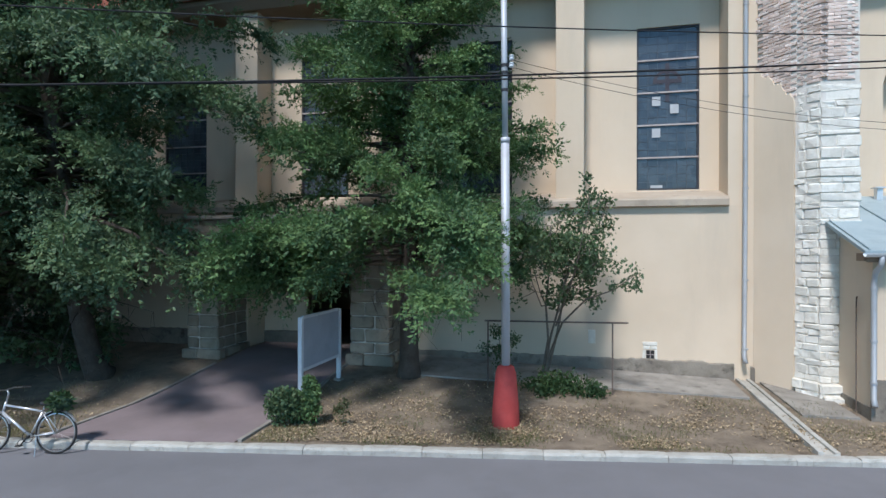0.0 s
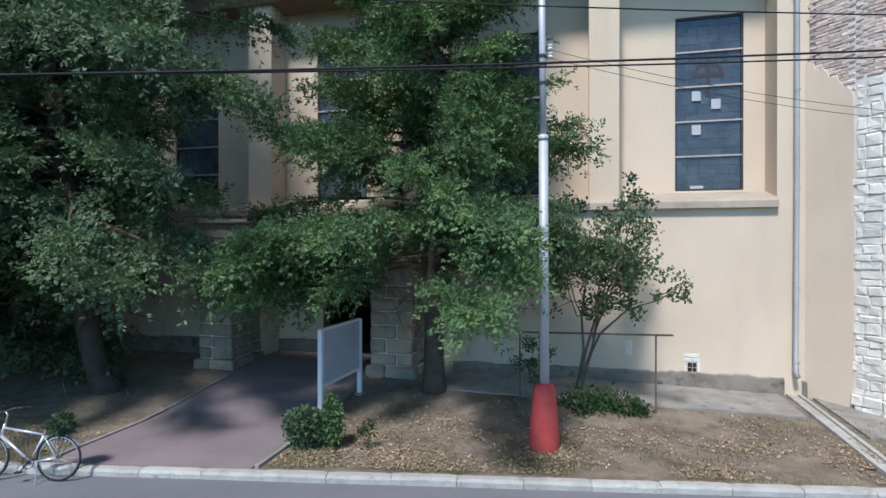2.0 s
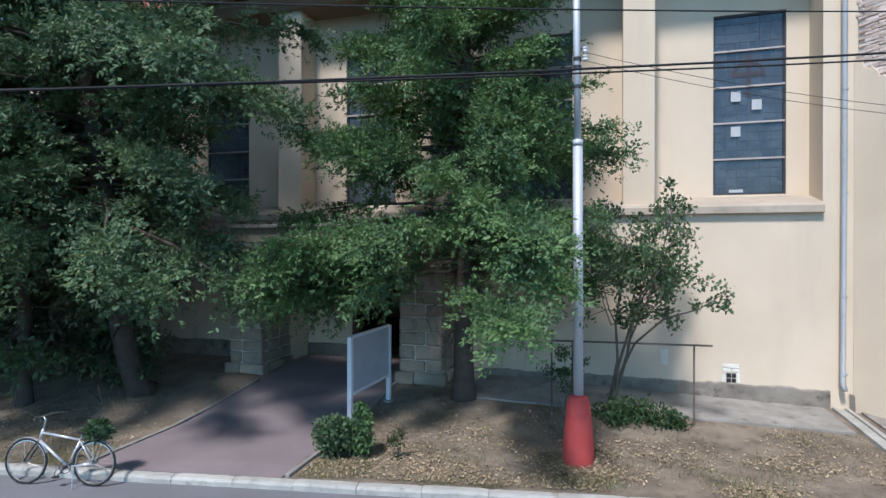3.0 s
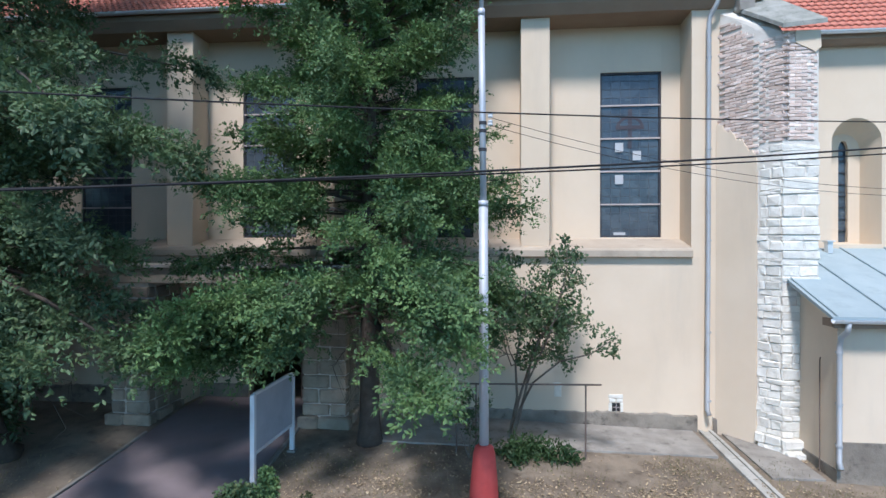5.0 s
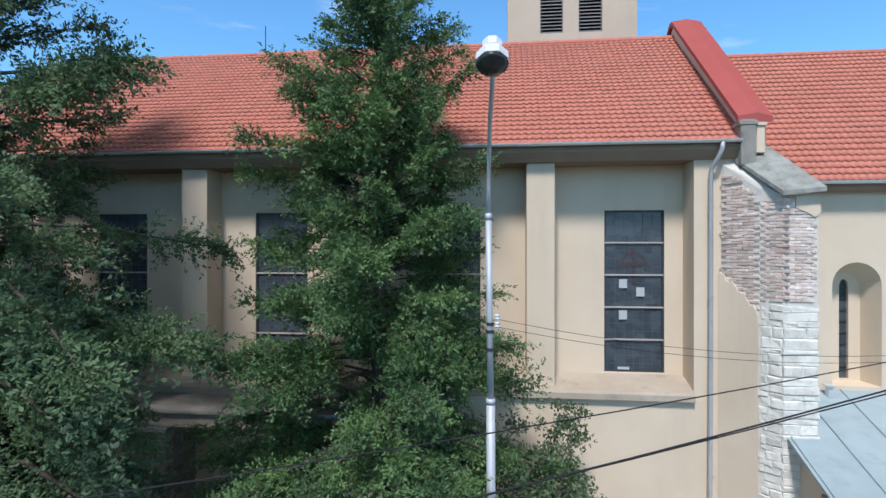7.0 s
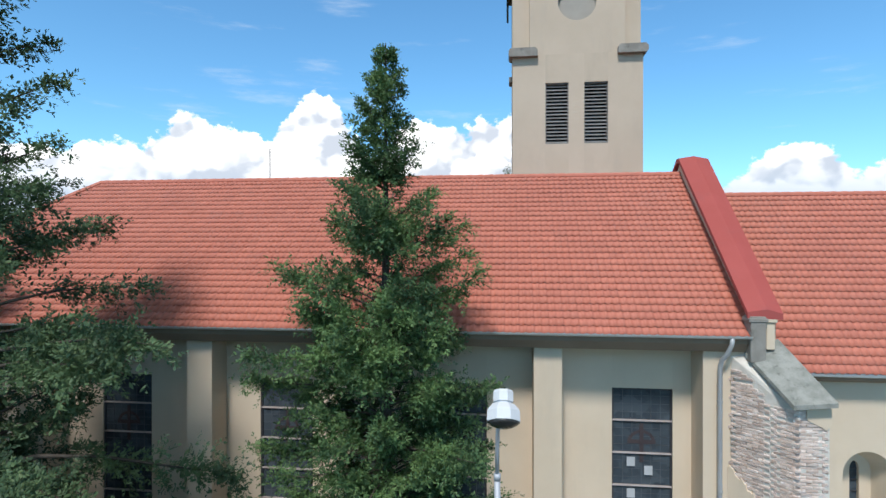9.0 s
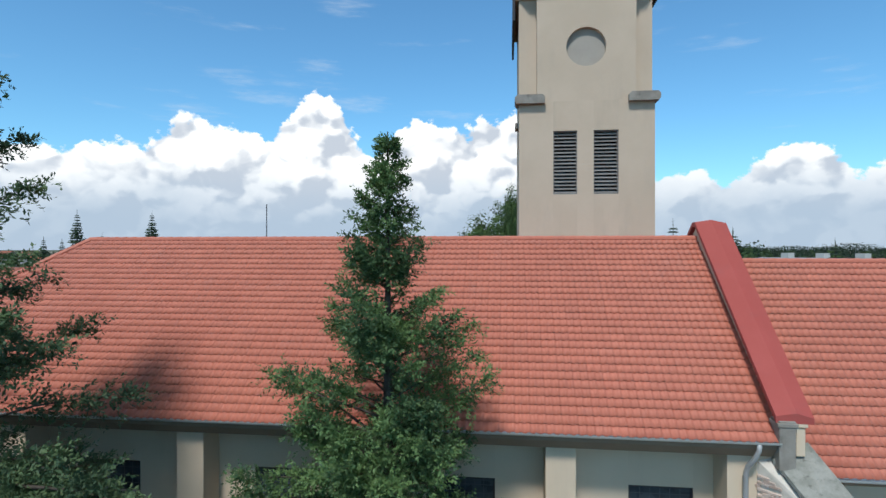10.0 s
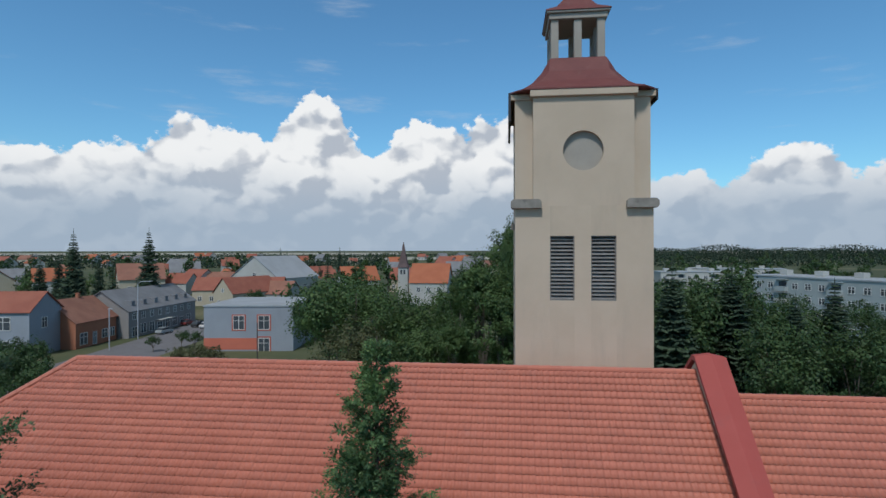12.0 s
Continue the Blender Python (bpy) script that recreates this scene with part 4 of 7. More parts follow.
    bm.faces.new(a[::-1])
    bm.faces.new(b)
    part("capping", bm, CAPSHEET, bt, "sloping grey-green weathered capping of the buttress")


build_buttress()


# ---- chancel ----
def panel(bm, rect, holes, y):
    """A flat face x-z at y with holes cut out of it."""
    loops = [[(rect[0], rect[2]), (rect[1], rect[2]), (rect[1], rect[3]), (rect[0], rect[3])]] + holes
    edges = []
    for lp in loops:
        vs = [bm.verts.new((x, y, z)) for x, z in lp]
        edges += [bm.edges.new((vs[i], vs[(i + 1) % len(vs)])) for i in range(len(vs))]
    bmesh.ops.triangle_fill(bm, edges=edges, use_beauty=True)


def reveal(bm, loop, y0, y1):
    a = [bm.verts.new((x, y0, z)) for x, z in loop]
    b = [bm.verts.new((x, y1, z)) for x, z in loop]
    n = len(loop)
    for k in range(n):
        bm.faces.new((a[k], a[(k + 1) % n], b[(k + 1) % n], b[k]))


def arch(cx, half, z0, spring, n=16, rise=1.0):
    return [(cx - half, z0), (cx + half, z0)] + [(cx + half * math.cos(t), spring + rise * half * math.sin(t)) for t in (math.pi * k / n for k in range(n + 1))]


def build_chancel():
    bm = bmesh.new()
    y0, y1 = 15.40, 16.0
    box(bm, 6.30, 7.2, y0, 16.2, -0.3, 9.9)
    box(bm, 9.8, 26.0, y0, 16.2, -0.3, 9.9)
    box(bm, 7.2, 9.8, y0, 16.2, -0.3, 4.3)
    box(bm, 7.2, 9.8, y0, 16.2, 8.4, 9.9)
    outer, slit = arch(8.46, 0.58, 4.72, 7.27), arch(8.49, 0.115, 4.78, 7.18, 8, 1.9)
    panel(bm, (7.2, 9.8, 4.3, 8.4), [outer], y0)
    inner = arch(8.47, 0.42, 4.74, 7.15)
    a = [bm.verts.new((x, y0, z)) for x, z in outer]
    b = [bm.verts.new((x, y1, z)) for x, z in inner]
    for k in range(len(a)):
        bm.faces.new((a[k], a[(k + 1) % len(a)], b[(k + 1) % len(a)], b[k]))
    panel(bm, (7.2, 9.8, 4.3, 8.4), [slit], y1)
    reveal(bm, slit, y1, y1 + 0.2)
    part("chancel_wall", bm, PLASTER, church)
    w = new("slit_window")
    w.parent = church
    w["label"] = "narrow pointed lancet window in a round-headed niche"
    part("pane", boxes((8.36, 8.62, y1 + 0.10, y1 + 0.115, 4.78, 7.42)), GLASS, w)
    for k in range(1, 9):
        part("glazing_bar", boxes((8.37, 8.61, y1 + 0.07, y1 + 0.10, 4.78 + 0.3 * k - 0.012, 4.78 + 0.3 * k + 0.012)), DARKFRAME, w)
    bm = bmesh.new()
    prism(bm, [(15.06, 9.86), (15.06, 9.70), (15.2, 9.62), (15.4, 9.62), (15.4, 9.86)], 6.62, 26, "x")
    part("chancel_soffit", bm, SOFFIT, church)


build_chancel()


def build_annex():
    an = new("annex")
    an.parent = church
    an["label"] = "low lean-to sacristy with pale blue-grey sheet roof"
    part("wall", boxes((6.22, 14.0, 12.25, 15.4, -0.3, 3.2), (6.22, 14.0, 13.6, 15.4, 3.2, 3.8)), PLASTER, an)
    bm = bmesh.new()
    prism(bm, [(12.25, 3.2), (12.25, 3.37), (15.4, 4.50), (15.4, 3.8), (13.6, 3.8), (13.6, 3.2)], 6.22, 14.0, "x")
    part("gable", bm, PLASTER, an)
    part("plinth", boxes((6.19, 14.0, 12.21, 12.25, -0.3, 0.85), (6.195, 6.22, 12.25, 13.6, -0.3, 0.30)), PLINTH, an)
    roof = new("sheet_roof")
    roof.parent = an
    bm = bmesh.new()
    prism(bm, [(11.92, 3.26), (11.92, 3.32), (15.4, 4.62), (15.4, 4.52)], 5.95, 14.0, "x")
    part("roof_sheet", bm, SHEET, roof)
    for k in range(8):
        bm = bmesh.new()
        x = 6.02 + 1.02 * k
        prism(bm, [(11.92, 3.32), (11.92, 3.36), (15.4, 4.66), (15.4, 4.62)], x, x + 0.03, "x")
        part("seam", bm, SHEET, roof)
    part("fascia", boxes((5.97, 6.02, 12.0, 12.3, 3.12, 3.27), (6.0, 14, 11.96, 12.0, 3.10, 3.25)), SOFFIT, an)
    gutter(5.92, 14.0, 11.86, 3.27, an)
    downpipe([(6.20, 11.86, 3.22), (6.20, 11.9, 3.05), (6.21, 12.12, 2.9), (6.20, 12.15, 2.7), (6.20, 12.15, 0.5), (6.18, 12.05, 0.38)], 0.05, an, [(6.2, 12.15, z) for z in (2.6, 1.6, 0.8)])
    bm = bmesh.new()
    tube(bm, [(6.17, 12.75, 0.1), (6.17, 12.75, 2.35), (6.19, 12.76, 2.4)], 0.012, 6)
    part("lightning_conductor", bm, RUST, an, "thin grey lightning conductor rod")
    part("chimney_cowl", boxes((7.6, 7.72, 15.05, 15.2, 4.5, 4.78), (7.56, 7.76, 15.0, 15.25, 4.78, 4.81)), ZINC, an, "small vent cowl at the head of the roof")


build_annex()


# ---- tower ----
SOFFIT_GREY = mat("dull_grey_render", (0.33, 0.30, 0.265), (0.40, 0.365, 0.32), 0.9, 0.8, 40, 0.1)


def build_tower():
    tw = new("tower")
    tw.parent = church
    tw["label"] = "square ochre bell tower with louvred openings and a maroon bell-shaped cap"
    X0, X1, Y0 = -0.25, 5.12, 24.14
    Y1, cx, cy = Y0 + 5.44, (X0 + X1) / 2, Y0 + 2.72
    LV = [(1.13, 2.09), (2.73, 3.71)]
    t = 0.45
    part("wall_section", boxes((X0, X0 + t, Y0 + t, Y1, 0, 21.1)), PLASTER_GREY, tw)
    part("wall_section", boxes((X1 - t, X1, Y0 + t, Y1, 0, 21.1)), PLASTER_GREY, tw)
    part("wall_section", boxes((X0 + t, X1 - t, Y1 - t, Y1, 0, 21.1)), PLASTER_GREY, tw)
    for a, b in ((X0, LV[0][0]), (LV[0][1], LV[1][0]), (LV[1][1], X1)):
        part("wall_section", boxes((a, b, Y0, Y0 + t, 0, 21.1)), PLASTER_GREY, tw)
    for a, b in LV:
        part("wall_section", boxes((a, b, Y0, Y0 + t, 0, 17.32)), PLASTER_GREY, tw)
        part("wall_section", boxes((a, b, Y0, Y0 + t, 19.9, 21.1)), PLASTER_GREY, tw)
    # dark sheets behind the slats, painted as the shade of the bell chamber
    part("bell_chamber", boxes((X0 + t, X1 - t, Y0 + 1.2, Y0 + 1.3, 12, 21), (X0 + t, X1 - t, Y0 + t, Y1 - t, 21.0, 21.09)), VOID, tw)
    for a, b in LV:
        lv = new("louvre_window")
        lv.parent = tw
        lv["label"] = "tall louvred belfry opening with grey slats"
        part("louvre_frame", boxes((a, a + 0.04, Y0 + 0.06, Y0 + 0.16, 17.32, 19.9), (b - 0.04, b, Y0 + 0.06, Y0 + 0.16, 17.32, 19.9), (a + 0.04, b - 0.04, Y0 + 0.06, Y0 + 0.16, 19.85, 19.9), (a + 0.04, b - 0.04, Y0 + 0.06, Y0 + 0.16, 17.32, 17.36)), LOUVRE, lv)
        bmS = bmesh.new()
        prism(bmS, [(-0.06, -0.05), (-0.06, -0.032), (0.06, 0.06), (0.06, 0.042)], a + 0.04, b - 0.04, "x")
        me = finish(bmS, "slat", LOUVRE)
        for k in range(17):
            s = new("slat", me)
            s.parent = lv
            s.location = (0, Y0 + 0.16, 17.42 + k * 0.1475)
    # upper stage: the four corners are set back
    n = 0.72
    disc = [(2.44 + 0.79 * math.cos(2 * math.pi * k / 40), 23.29 + 0.79 * math.sin(2 * math.pi * k / 40)) for k in range(40)]
    bm = bmesh.new()
    panel(bm, (X0 + n, X1 - n, 21.1, 25.45), [disc], Y0)
    reveal(bm, disc, Y0, Y0 + 0.2)
    for x in (X0 + n, X1 - n):
        bm.faces.new([bm.verts.new(v) for v in ((x, Y0, 21.1), (x, Y0 + 0.3, 21.1), (x, Y0 + 0.3, 25.45), (x, Y0, 25.45))])
    bmesh.ops.remove_doubles(bm, verts=bm.verts[:], dist=0.0005)
    part("upper_stage_face", bm, PLASTER_GREY, tw)
    # disc coloured darker than the wall for the shade within the recess
    part("clock_disc", boxes((1.56, 3.32, Y0 + 0.2, Y0 + 0.24, 22.4, 24.2)), SOFFIT_GREY, tw, "blank round recess for a clock, its shade put in as grey")
    part("upper_stage", boxes((X0 + n, X1 - n, Y0 + 0.25, Y0 + n * 0.62, 21.1, 25.45)), PLASTER_GREY, tw)
    part("upper_stage", boxes((X0, X1, Y0 + n * 0.62, Y1 - n * 0.62, 21.1, 25.45)), PLASTER_GREY, tw)
    part("upper_stage", boxes((X0 + n, X1 - n, Y1 - n * 0.62, Y1, 21.1, 25.45)), PLASTER_GREY, tw)
    for sx, xa, xb in ((-1, X0 - 0.17, X0 + n + 0.32), (1, X1 - n - 0.32, X1 + 0.17)):
        bm = bmesh.new()
        prism(bm, [(xa + 0.06 * (sx < 0), 21.0), (xa, 21.1), (xa, 21.26), (xa + 0.1, 21.36), (xb - 0.1, 21.36), (xb, 21.26), (xb, 21.1), (xb - 0.06 * (sx > 0), 21.0)], Y0 - 0.24, Y0 + 0.6, "y")
        part("corner_ledge", bm, CONCRETE, tw, "weathered grey stone ledge at the set-back corner")
    part("corner_ledge", boxes((X0 - 0.15, X0 + 0.1, Y0 + 0.7, Y0 + 1.4, 20.2, 20.42)), CONCRETE, tw)
    # cornice following the plan
    part("cornice", boxes((X0 + n - 0.12, X1 - n + 0.12, Y0 - 0.16, Y1 + 0.16, 25.45, 25.72), (X0 - 0.2, X1 + 0.2, Y0 + 0.36, Y1 - 0.36, 25.448, 25.70), bevel=0.02), PLASTER_GREY, tw)
    part("eaves_board", boxes((X0 - 0.26, X0 - 0.16, Y0 + 0.3, Y1 - 0.3, 24.6, 25.74)), DARKFRAME, tw)
    part("eaves_board", boxes((X1 + 0.2, X1 + 0.26, Y0 + 0.3, Y1 - 0.3, 25.3, 25.74)), DARKFRAME, tw)
    # bell-shaped roof
    bm = bmesh.new()
    prof = [(2.90, 25.72), (2.90, 25.77), (2.42, 25.98), (1.95, 26.35), (1.55, 26.85), (1.22, 27.42), (1.14, 27.52)]
    rings = []
    for hw, z in prof:
        k = hw * 0.80 if hw > 1.5 else hw * (0.80 + 0.2 * (1.55 - hw) / 0.4)
        ring = [(-k, -hw), (k, -hw), (hw, -k), (hw, k), (k, hw), (-k, hw), (-hw, k), (-hw, -k)]
        rings.append([bm.verts.new((cx + x, cy + y, z)) for x, y in ring])
    for a, b in zip(rings, rings[1:]):
        for k in range(8):
            bm.faces.new((a[k], a[(k + 1) % 8], b[(k + 1) % 8], b[k]))
    bm.faces.new(rings[0][::-1])
    bm.faces.new(rings[-1])
    part("bell_roof", bm, MAROON, tw, "rusty maroon bell-shaped tower roof")
    lan = new("lantern")
    lan.parent = tw
    for x in (-0.97, 0.0, 0.97):
        for y in (-0.97, 0.0, 0.97):
            if x or y:
                part("lantern_post", boxes((cx + x - 0.16, cx + x + 0.16, cy + y - 0.16, cy + y + 0.16, 27.45, 29.16), bevel=0.015), SOFFIT_GREY, lan)
    part("lantern_slab", boxes((cx - 1.22, cx + 1.22, cy - 1.22, cy + 1.22, 29.16, 29.4), (cx - 1.32, cx + 1.32, cy - 1.32, cy + 1.32, 29.4, 29.5), bevel=0.02), SOFFIT_GREY, lan)
    bm = bmesh.new()
    rings = [[bm.verts.new((cx + a * hw, cy + b * hw, z)) for a, b in ((-1, -1), (1, -1), (1, 1), (-1, 1))] for hw, z in ((1.36, 29.5), (1.32, 29.56), (0.86, 29.85), (0.45, 30.4), (0.12, 31.3), (0.04, 32.3))]
    for a, b in zip(rings, rings[1:]):
        for k in range(4):
            bm.faces.new((a[k], a[(k + 1) % 4], b[(k + 1) % 4], b[k]))
    bm.faces.new(rings[0][::-1])
    bm.faces.new(rings[-1])
    part("spire", bm, MAROON, lan)


build_tower()
bm = bmesh.new()
tube(bm, [(-9.5, RIDGE_Y + 0.5, 15.3), (-9.5, RIDGE_Y + 0.5, 16.75)], 0.018, 6)
part("aerial", bm, DARKFRAME, church, "thin rod aerial on the ridge")


# ---- trees ----
def leaf_quads(centres, dirs, lengths, widths, rng, facing=None):
    """Pointed little blades: one quad each, with its base at the centre, along dirs; facing turns their faces roughly that way."""
    n = len(centres)
    ref = rng.normal(size=(n, 3))
    if facing is not None:
        ref = facing + ref * 0.3
        dirs = dirs - facing * (dirs * facing).sum(1, keepdims=True) * 0.8
        dirs = dirs / (np.linalg.norm(dirs, axis=1, keepdims=True) + 1e-9)
    side = np.cross(dirs, ref)
    side /= np.linalg.norm(side, axis=1, keepdims=True) + 1e-9
    L, W = lengths[:, None], widths[:, None]
    v = np.stack([centres, centres + dirs * L * 0.5 + side * W * 0.5, centres + dirs * L, centres + dirs * L * 0.5 - side * W * 0.5], 1)
    f = np.arange(4 * n).reshape(n, 4)
    return v.reshape(-1, 3), f


def unit(v):
    return v / (np.linalg.norm(v, axis=-1, keepdims=True) + 1e-9)


def spray_mesh(base, d, nrm, length, width):
    """Needle-clad shoots: each a small blade folded along its spine, an island of its own."""
    n = len(base)
    side = unit(np.cross(nrm, d))
    L, W = length[:, None], width[:, None]
    v = np.stack([base, base + d * L * 0.5 + side * W - nrm * W * 0.45, base + d * L, base + d * L * 0.5 - side * W - nrm * W * 0.45], 1).reshape(-1, 3)
    o = (np.arange(n) * 4)[:, None]
    return v, np.concatenate([o + np.array((0, 2, 1)), o + np.array((0, 3, 2))])


def spread_along(counts, lo, hi):
    """For each row its number of steps: the row's index and the step's place between lo and hi, and which hand it lies on."""
    j = np.repeat(np.arange(len(counts)), counts)
    k = np.arange(len(j)) - np.repeat(np.cumsum(counts) - counts, counts)
    return j, lo + (hi - lo) * k / np.maximum(counts[j] - 1, 1), np.where(k % 2 == 0, 1.0, -1.0)


def conifer(name, label, x, y, h, prof, z_low, limbs, seed, leaf=0.13, trunk_r=0.2, lean=(0, 0), droop=0.10, material=None, density=1.0, group="", lean_pow=0.7, low=1.5, floor=0.3, lo_full=0.0, dead=0):
    """prof(f, az): limb reach. Limbs carry flat sprays: branchlets, twigs on both their sides, and needle-clad shoots on those."""
    rng = np.random.default_rng(seed)
    zb = ground_z(x, y) - 0.05
    tree = thing(name, label, "tree", (x, y, zb), group)
    bm = bmesh.new()
    axis = lambda z: np.array((lean[0] * (z / h) ** lean_pow, lean[1] * (z / h) ** lean_pow, z))  # noqa: E731
    zs = h * np.linspace(0, 1, 20) ** 1.7
    tube(bm, [axis(z) for z in zs], [max(trunk_r * (1 - z / h) ** 0.8, 0.012) * (1 + 0.4 * math.exp(-z / 0.25)) for z in zs], 12)
    up = np.array((0, 0, 1.0))
    P, TD, TN, TL = [], [], [], []
    zz = z_low + (h * 0.985 - z_low) * np.sort(rng.random(limbs) ** low)
    for i, z in enumerate(zz):
        f = z / h
        az = i * 2.39996 + rng.normal(0, 0.45)
        pick = rng.choice((0.5, 0.75, 0.92, 1.0, 1.1))
        if f < lo_full:
            pick = max(pick, 0.92)
        reach = max(0.15, prof(f, az) * pick * rng.uniform(0.85, 1.1))
        out = np.array((math.cos(az), math.sin(az), 0.0))
        rise = 0.75 * f - 0.06 + rng.uniform(-0.14, 0.14)
        s = np.linspace(0, 1, 9)
        path = axis(z) + out * (s * reach)[:, None] + up * (rise * s * reach - droop * (1 - 0.6 * f) * (s * reach) ** 2 + 0.10 * reach * s**4)[:, None]
        path += np.cumsum(rng.normal(0, 0.022, path.shape), 0) * reach * 0.5 * (s > 0)[:, None]
        path[:, 2] = np.maximum(path[:, 2], floor + 0.3 * rng.random())
        tube(bm, path[::2], max(0.012, 0.013 * reach + 0.008), 4, 0.005, caps=False)
        n = int(reach / 0.12 * density) + 4
        st = np.clip(0.28 + 0.72 * rng.beta(1.5, 1.0, n), 0.0, 1.0) if reach > 1.0 else rng.uniform(0.05, 1.0, n)
        st[0] = 1.0
        idx = st * 8
        lo = np.clip(idx.astype(int), 0, 7)
        p = path[lo] + (path[lo + 1] - path[lo]) * (idx - lo)[:, None]
        fw = unit(path[lo + 1] - path[lo])
        sd = unit(np.cross(fw, up)) * (rng.choice((-1, 1), n) * (st < 0.99))[:, None]
        td = unit(fw * rng.uniform(0.5, 1.1, n)[:, None] + sd * rng.uniform(0.2, 1.0, n)[:, None] + rng.normal(0, 0.25, (n, 3)) + up * rng.uniform(-0.6, 0.45, n)[:, None])
        P.append(p)
        TD.append(td)
        TN.append(unit(up + out * 0.7 + rng.normal(0, 0.55, (n, 3))))
        TL.append(np.clip((0.24 + 0.42 * (1 - st)) * (0.5 + 0.3 * reach), 0.16, 0.8) * min(1.0, 0.4 + 0.6 * reach) * rng.uniform(0.7, 1.3, n))
    for _ in range(dead):  # bare dead limbs hanging below the crown
        z, az, reach = rng.uniform(0.45, 1.15) * z_low, rng.uniform(0, 6.28), rng.uniform(0.8, 2.6)
        out = np.array((math.cos(az), min(math.sin(az), 0.3), 0.0))
        q = [axis(z) + out * reach * t + up * (0.1 * reach * t - 0.16 * (reach * t) ** 2) + rng.normal(0, 0.03, 3) for t in (0, 0.35, 0.7, 1.0)]
        tube(bm, q, 0.02, 4, 0.004, caps=False)
        for t in (1, 2, 3):
            for _k in range(2):
                tube(bm, [q[t], q[t] + rng.normal(0, 0.18, 3) - up * 0.2, q[t] + rng.normal(0, 0.2, 3) - up * rng.uniform(0.3, 0.7)], 0.007, 3, 0.003, caps=False)
    part("trunk", bm, BARK, tree, smooth_faces=True)
    P, TD, TN, TL = np.concatenate(P), np.concatenate(TD), np.concatenate(TN), np.concatenate(TL)
    hang = rng.uniform(0.0, 0.45, len(P))
    # twigs on both sides of each branchlet
    j, u, hand = spread_along(np.maximum(3, (TL / (1.1 * leaf)).astype(int)), 0.1, 1.0)
    base = P[j] + TD[j] * (TL[j] * u)[:, None] - up * (hang[j] * TL[j] * u**2)[:, None]
    fwd = unit(TD[j] - up * (hang[j] * u)[:, None])
    nrm = unit(TN[j] - fwd * (TN[j] * fwd).sum(1, keepdims=True))
    d3 = unit(fwd * 0.7 + np.cross(nrm, fwd) * (hand * rng.uniform(0.5, 1.0, len(j)) * (u < 0.97))[:, None] + rng.normal(0, 0.16, (len(j), 3)))
    l3 = np.clip(0.55 * TL[j] * (1.1 - u), 1.3 * leaf, 3.2 * leaf) * rng.uniform(0.8, 1.2, len(j))
    # each twig a close brush of short needle-clad shoots
    k, w, hand = spread_along(np.maximum(4, (l3 / (0.24 * leaf)).astype(int)), 0.0, 1.0)
    m = len(k)
    turn = rng.uniform(0, 2 * math.pi, m)[:, None]
    flat = np.cross(nrm[k], d3[k])
    d4 = unit(d3[k] * rng.uniform(0.5, 1.0, m)[:, None] + flat * np.cos(turn) + nrm[k] * np.sin(turn) * 0.75)
    n4 = nrm[k] + rng.normal(0, 0.35, (m, 3))
    n4 = unit(n4 - d4 * (n4 * d4).sum(1, keepdims=True))
    ln = leaf * rng.uniform(0.75, 1.25, m) * (1.1 - 0.35 * w)
    v, f = spray_mesh(base[k] + d3[k] * (l3[k] * w)[:, None], d4, n4, ln, ln * rng.uniform(0.17, 0.27, m))
    ob = new("crown", raw_mesh("crown", v, f, material or NEEDLE))
    ob.parent = tree
    return tree


def fir_prof(w, bottom_round=0.16, power=0.75, lobe=0.0, lobe_az=0.0, wall=None, boughs=()):
    """A cone of limbs, fuller towards lobe_az, with longer boughs (gain, azimuth, lowest, highest, spread); wall keeps limbs clear of a wall that far behind the trunk."""
    def prof(f, az):
        body = w * (1.0 - f) ** power * (1 + lobe * max(0.0, 1 - 1.6 * f) * math.cos(az - lobe_az))
        lump = 0.94 + 0.10 * math.sin(3 * az + 9 * f) + 0.08 * math.sin(7 * az - 17 * f)
        r = body * lump * min(1.0, 0.72 + f / bottom_round * 0.28)
        for gain, at, lowest, highest, spread in boughs:
            if lowest < f < highest:
                off = (az - at + math.pi) % (2 * math.pi) - math.pi
                r *= 1 + gain * math.exp(-(off / spread) ** 2)
        if wall and math.sin(az) > 0.2:
            r = min(r, wall / math.sin(az))
        return r
    return prof


conifer("conifer_tree", "tall green fir tree growing beside the church path", -3.3, 13.15, 17.4, fir_prof(4.6, 0.1, 0.92, 0.16, -2.5, 1.25, ((0.5, -0.98, 0.0, 0.28, 0.30), (0.55, -2.8, 0.55, 0.68, 0.5), (0.35, -0.2, 0.64, 0.73, 0.5))), 2.9, 370, 5, leaf=0.092, trunk_r=0.23, lean=(0.0, -0.1), density=2.0, floor=2.3, lo_full=0.33, low=1.0, dead=10)
conifer("conifer_tree", "tall dark fir tree with a leaning trunk under the church wall", -10.9, 11.95, 22.0, fir_prof(6.6, 0.16, 0.95, 0.0, 0.0, 2.2, ((0.4, -0.25, 0.34, 0.54, 0.55),)), 3.6, 250, 6, leaf=0.11, trunk_r=0.25, lean=(-0.8, -2.1), material=NEEDLE_DARK, density=1.6, lean_pow=0.55, floor=2.9, low=1.2, dead=22)
conifer("conifer_tree", "dark conifer with a slender trunk in the shady churchyard", -13.1, 10.7, 15.0, fir_prof(4.2, power=0.8), 2.9, 150, 7, leaf=0.16, trunk_r=0.15, material=NEEDLE_DARK, density=1.5, floor=2.5, low=1.25, dead=22)
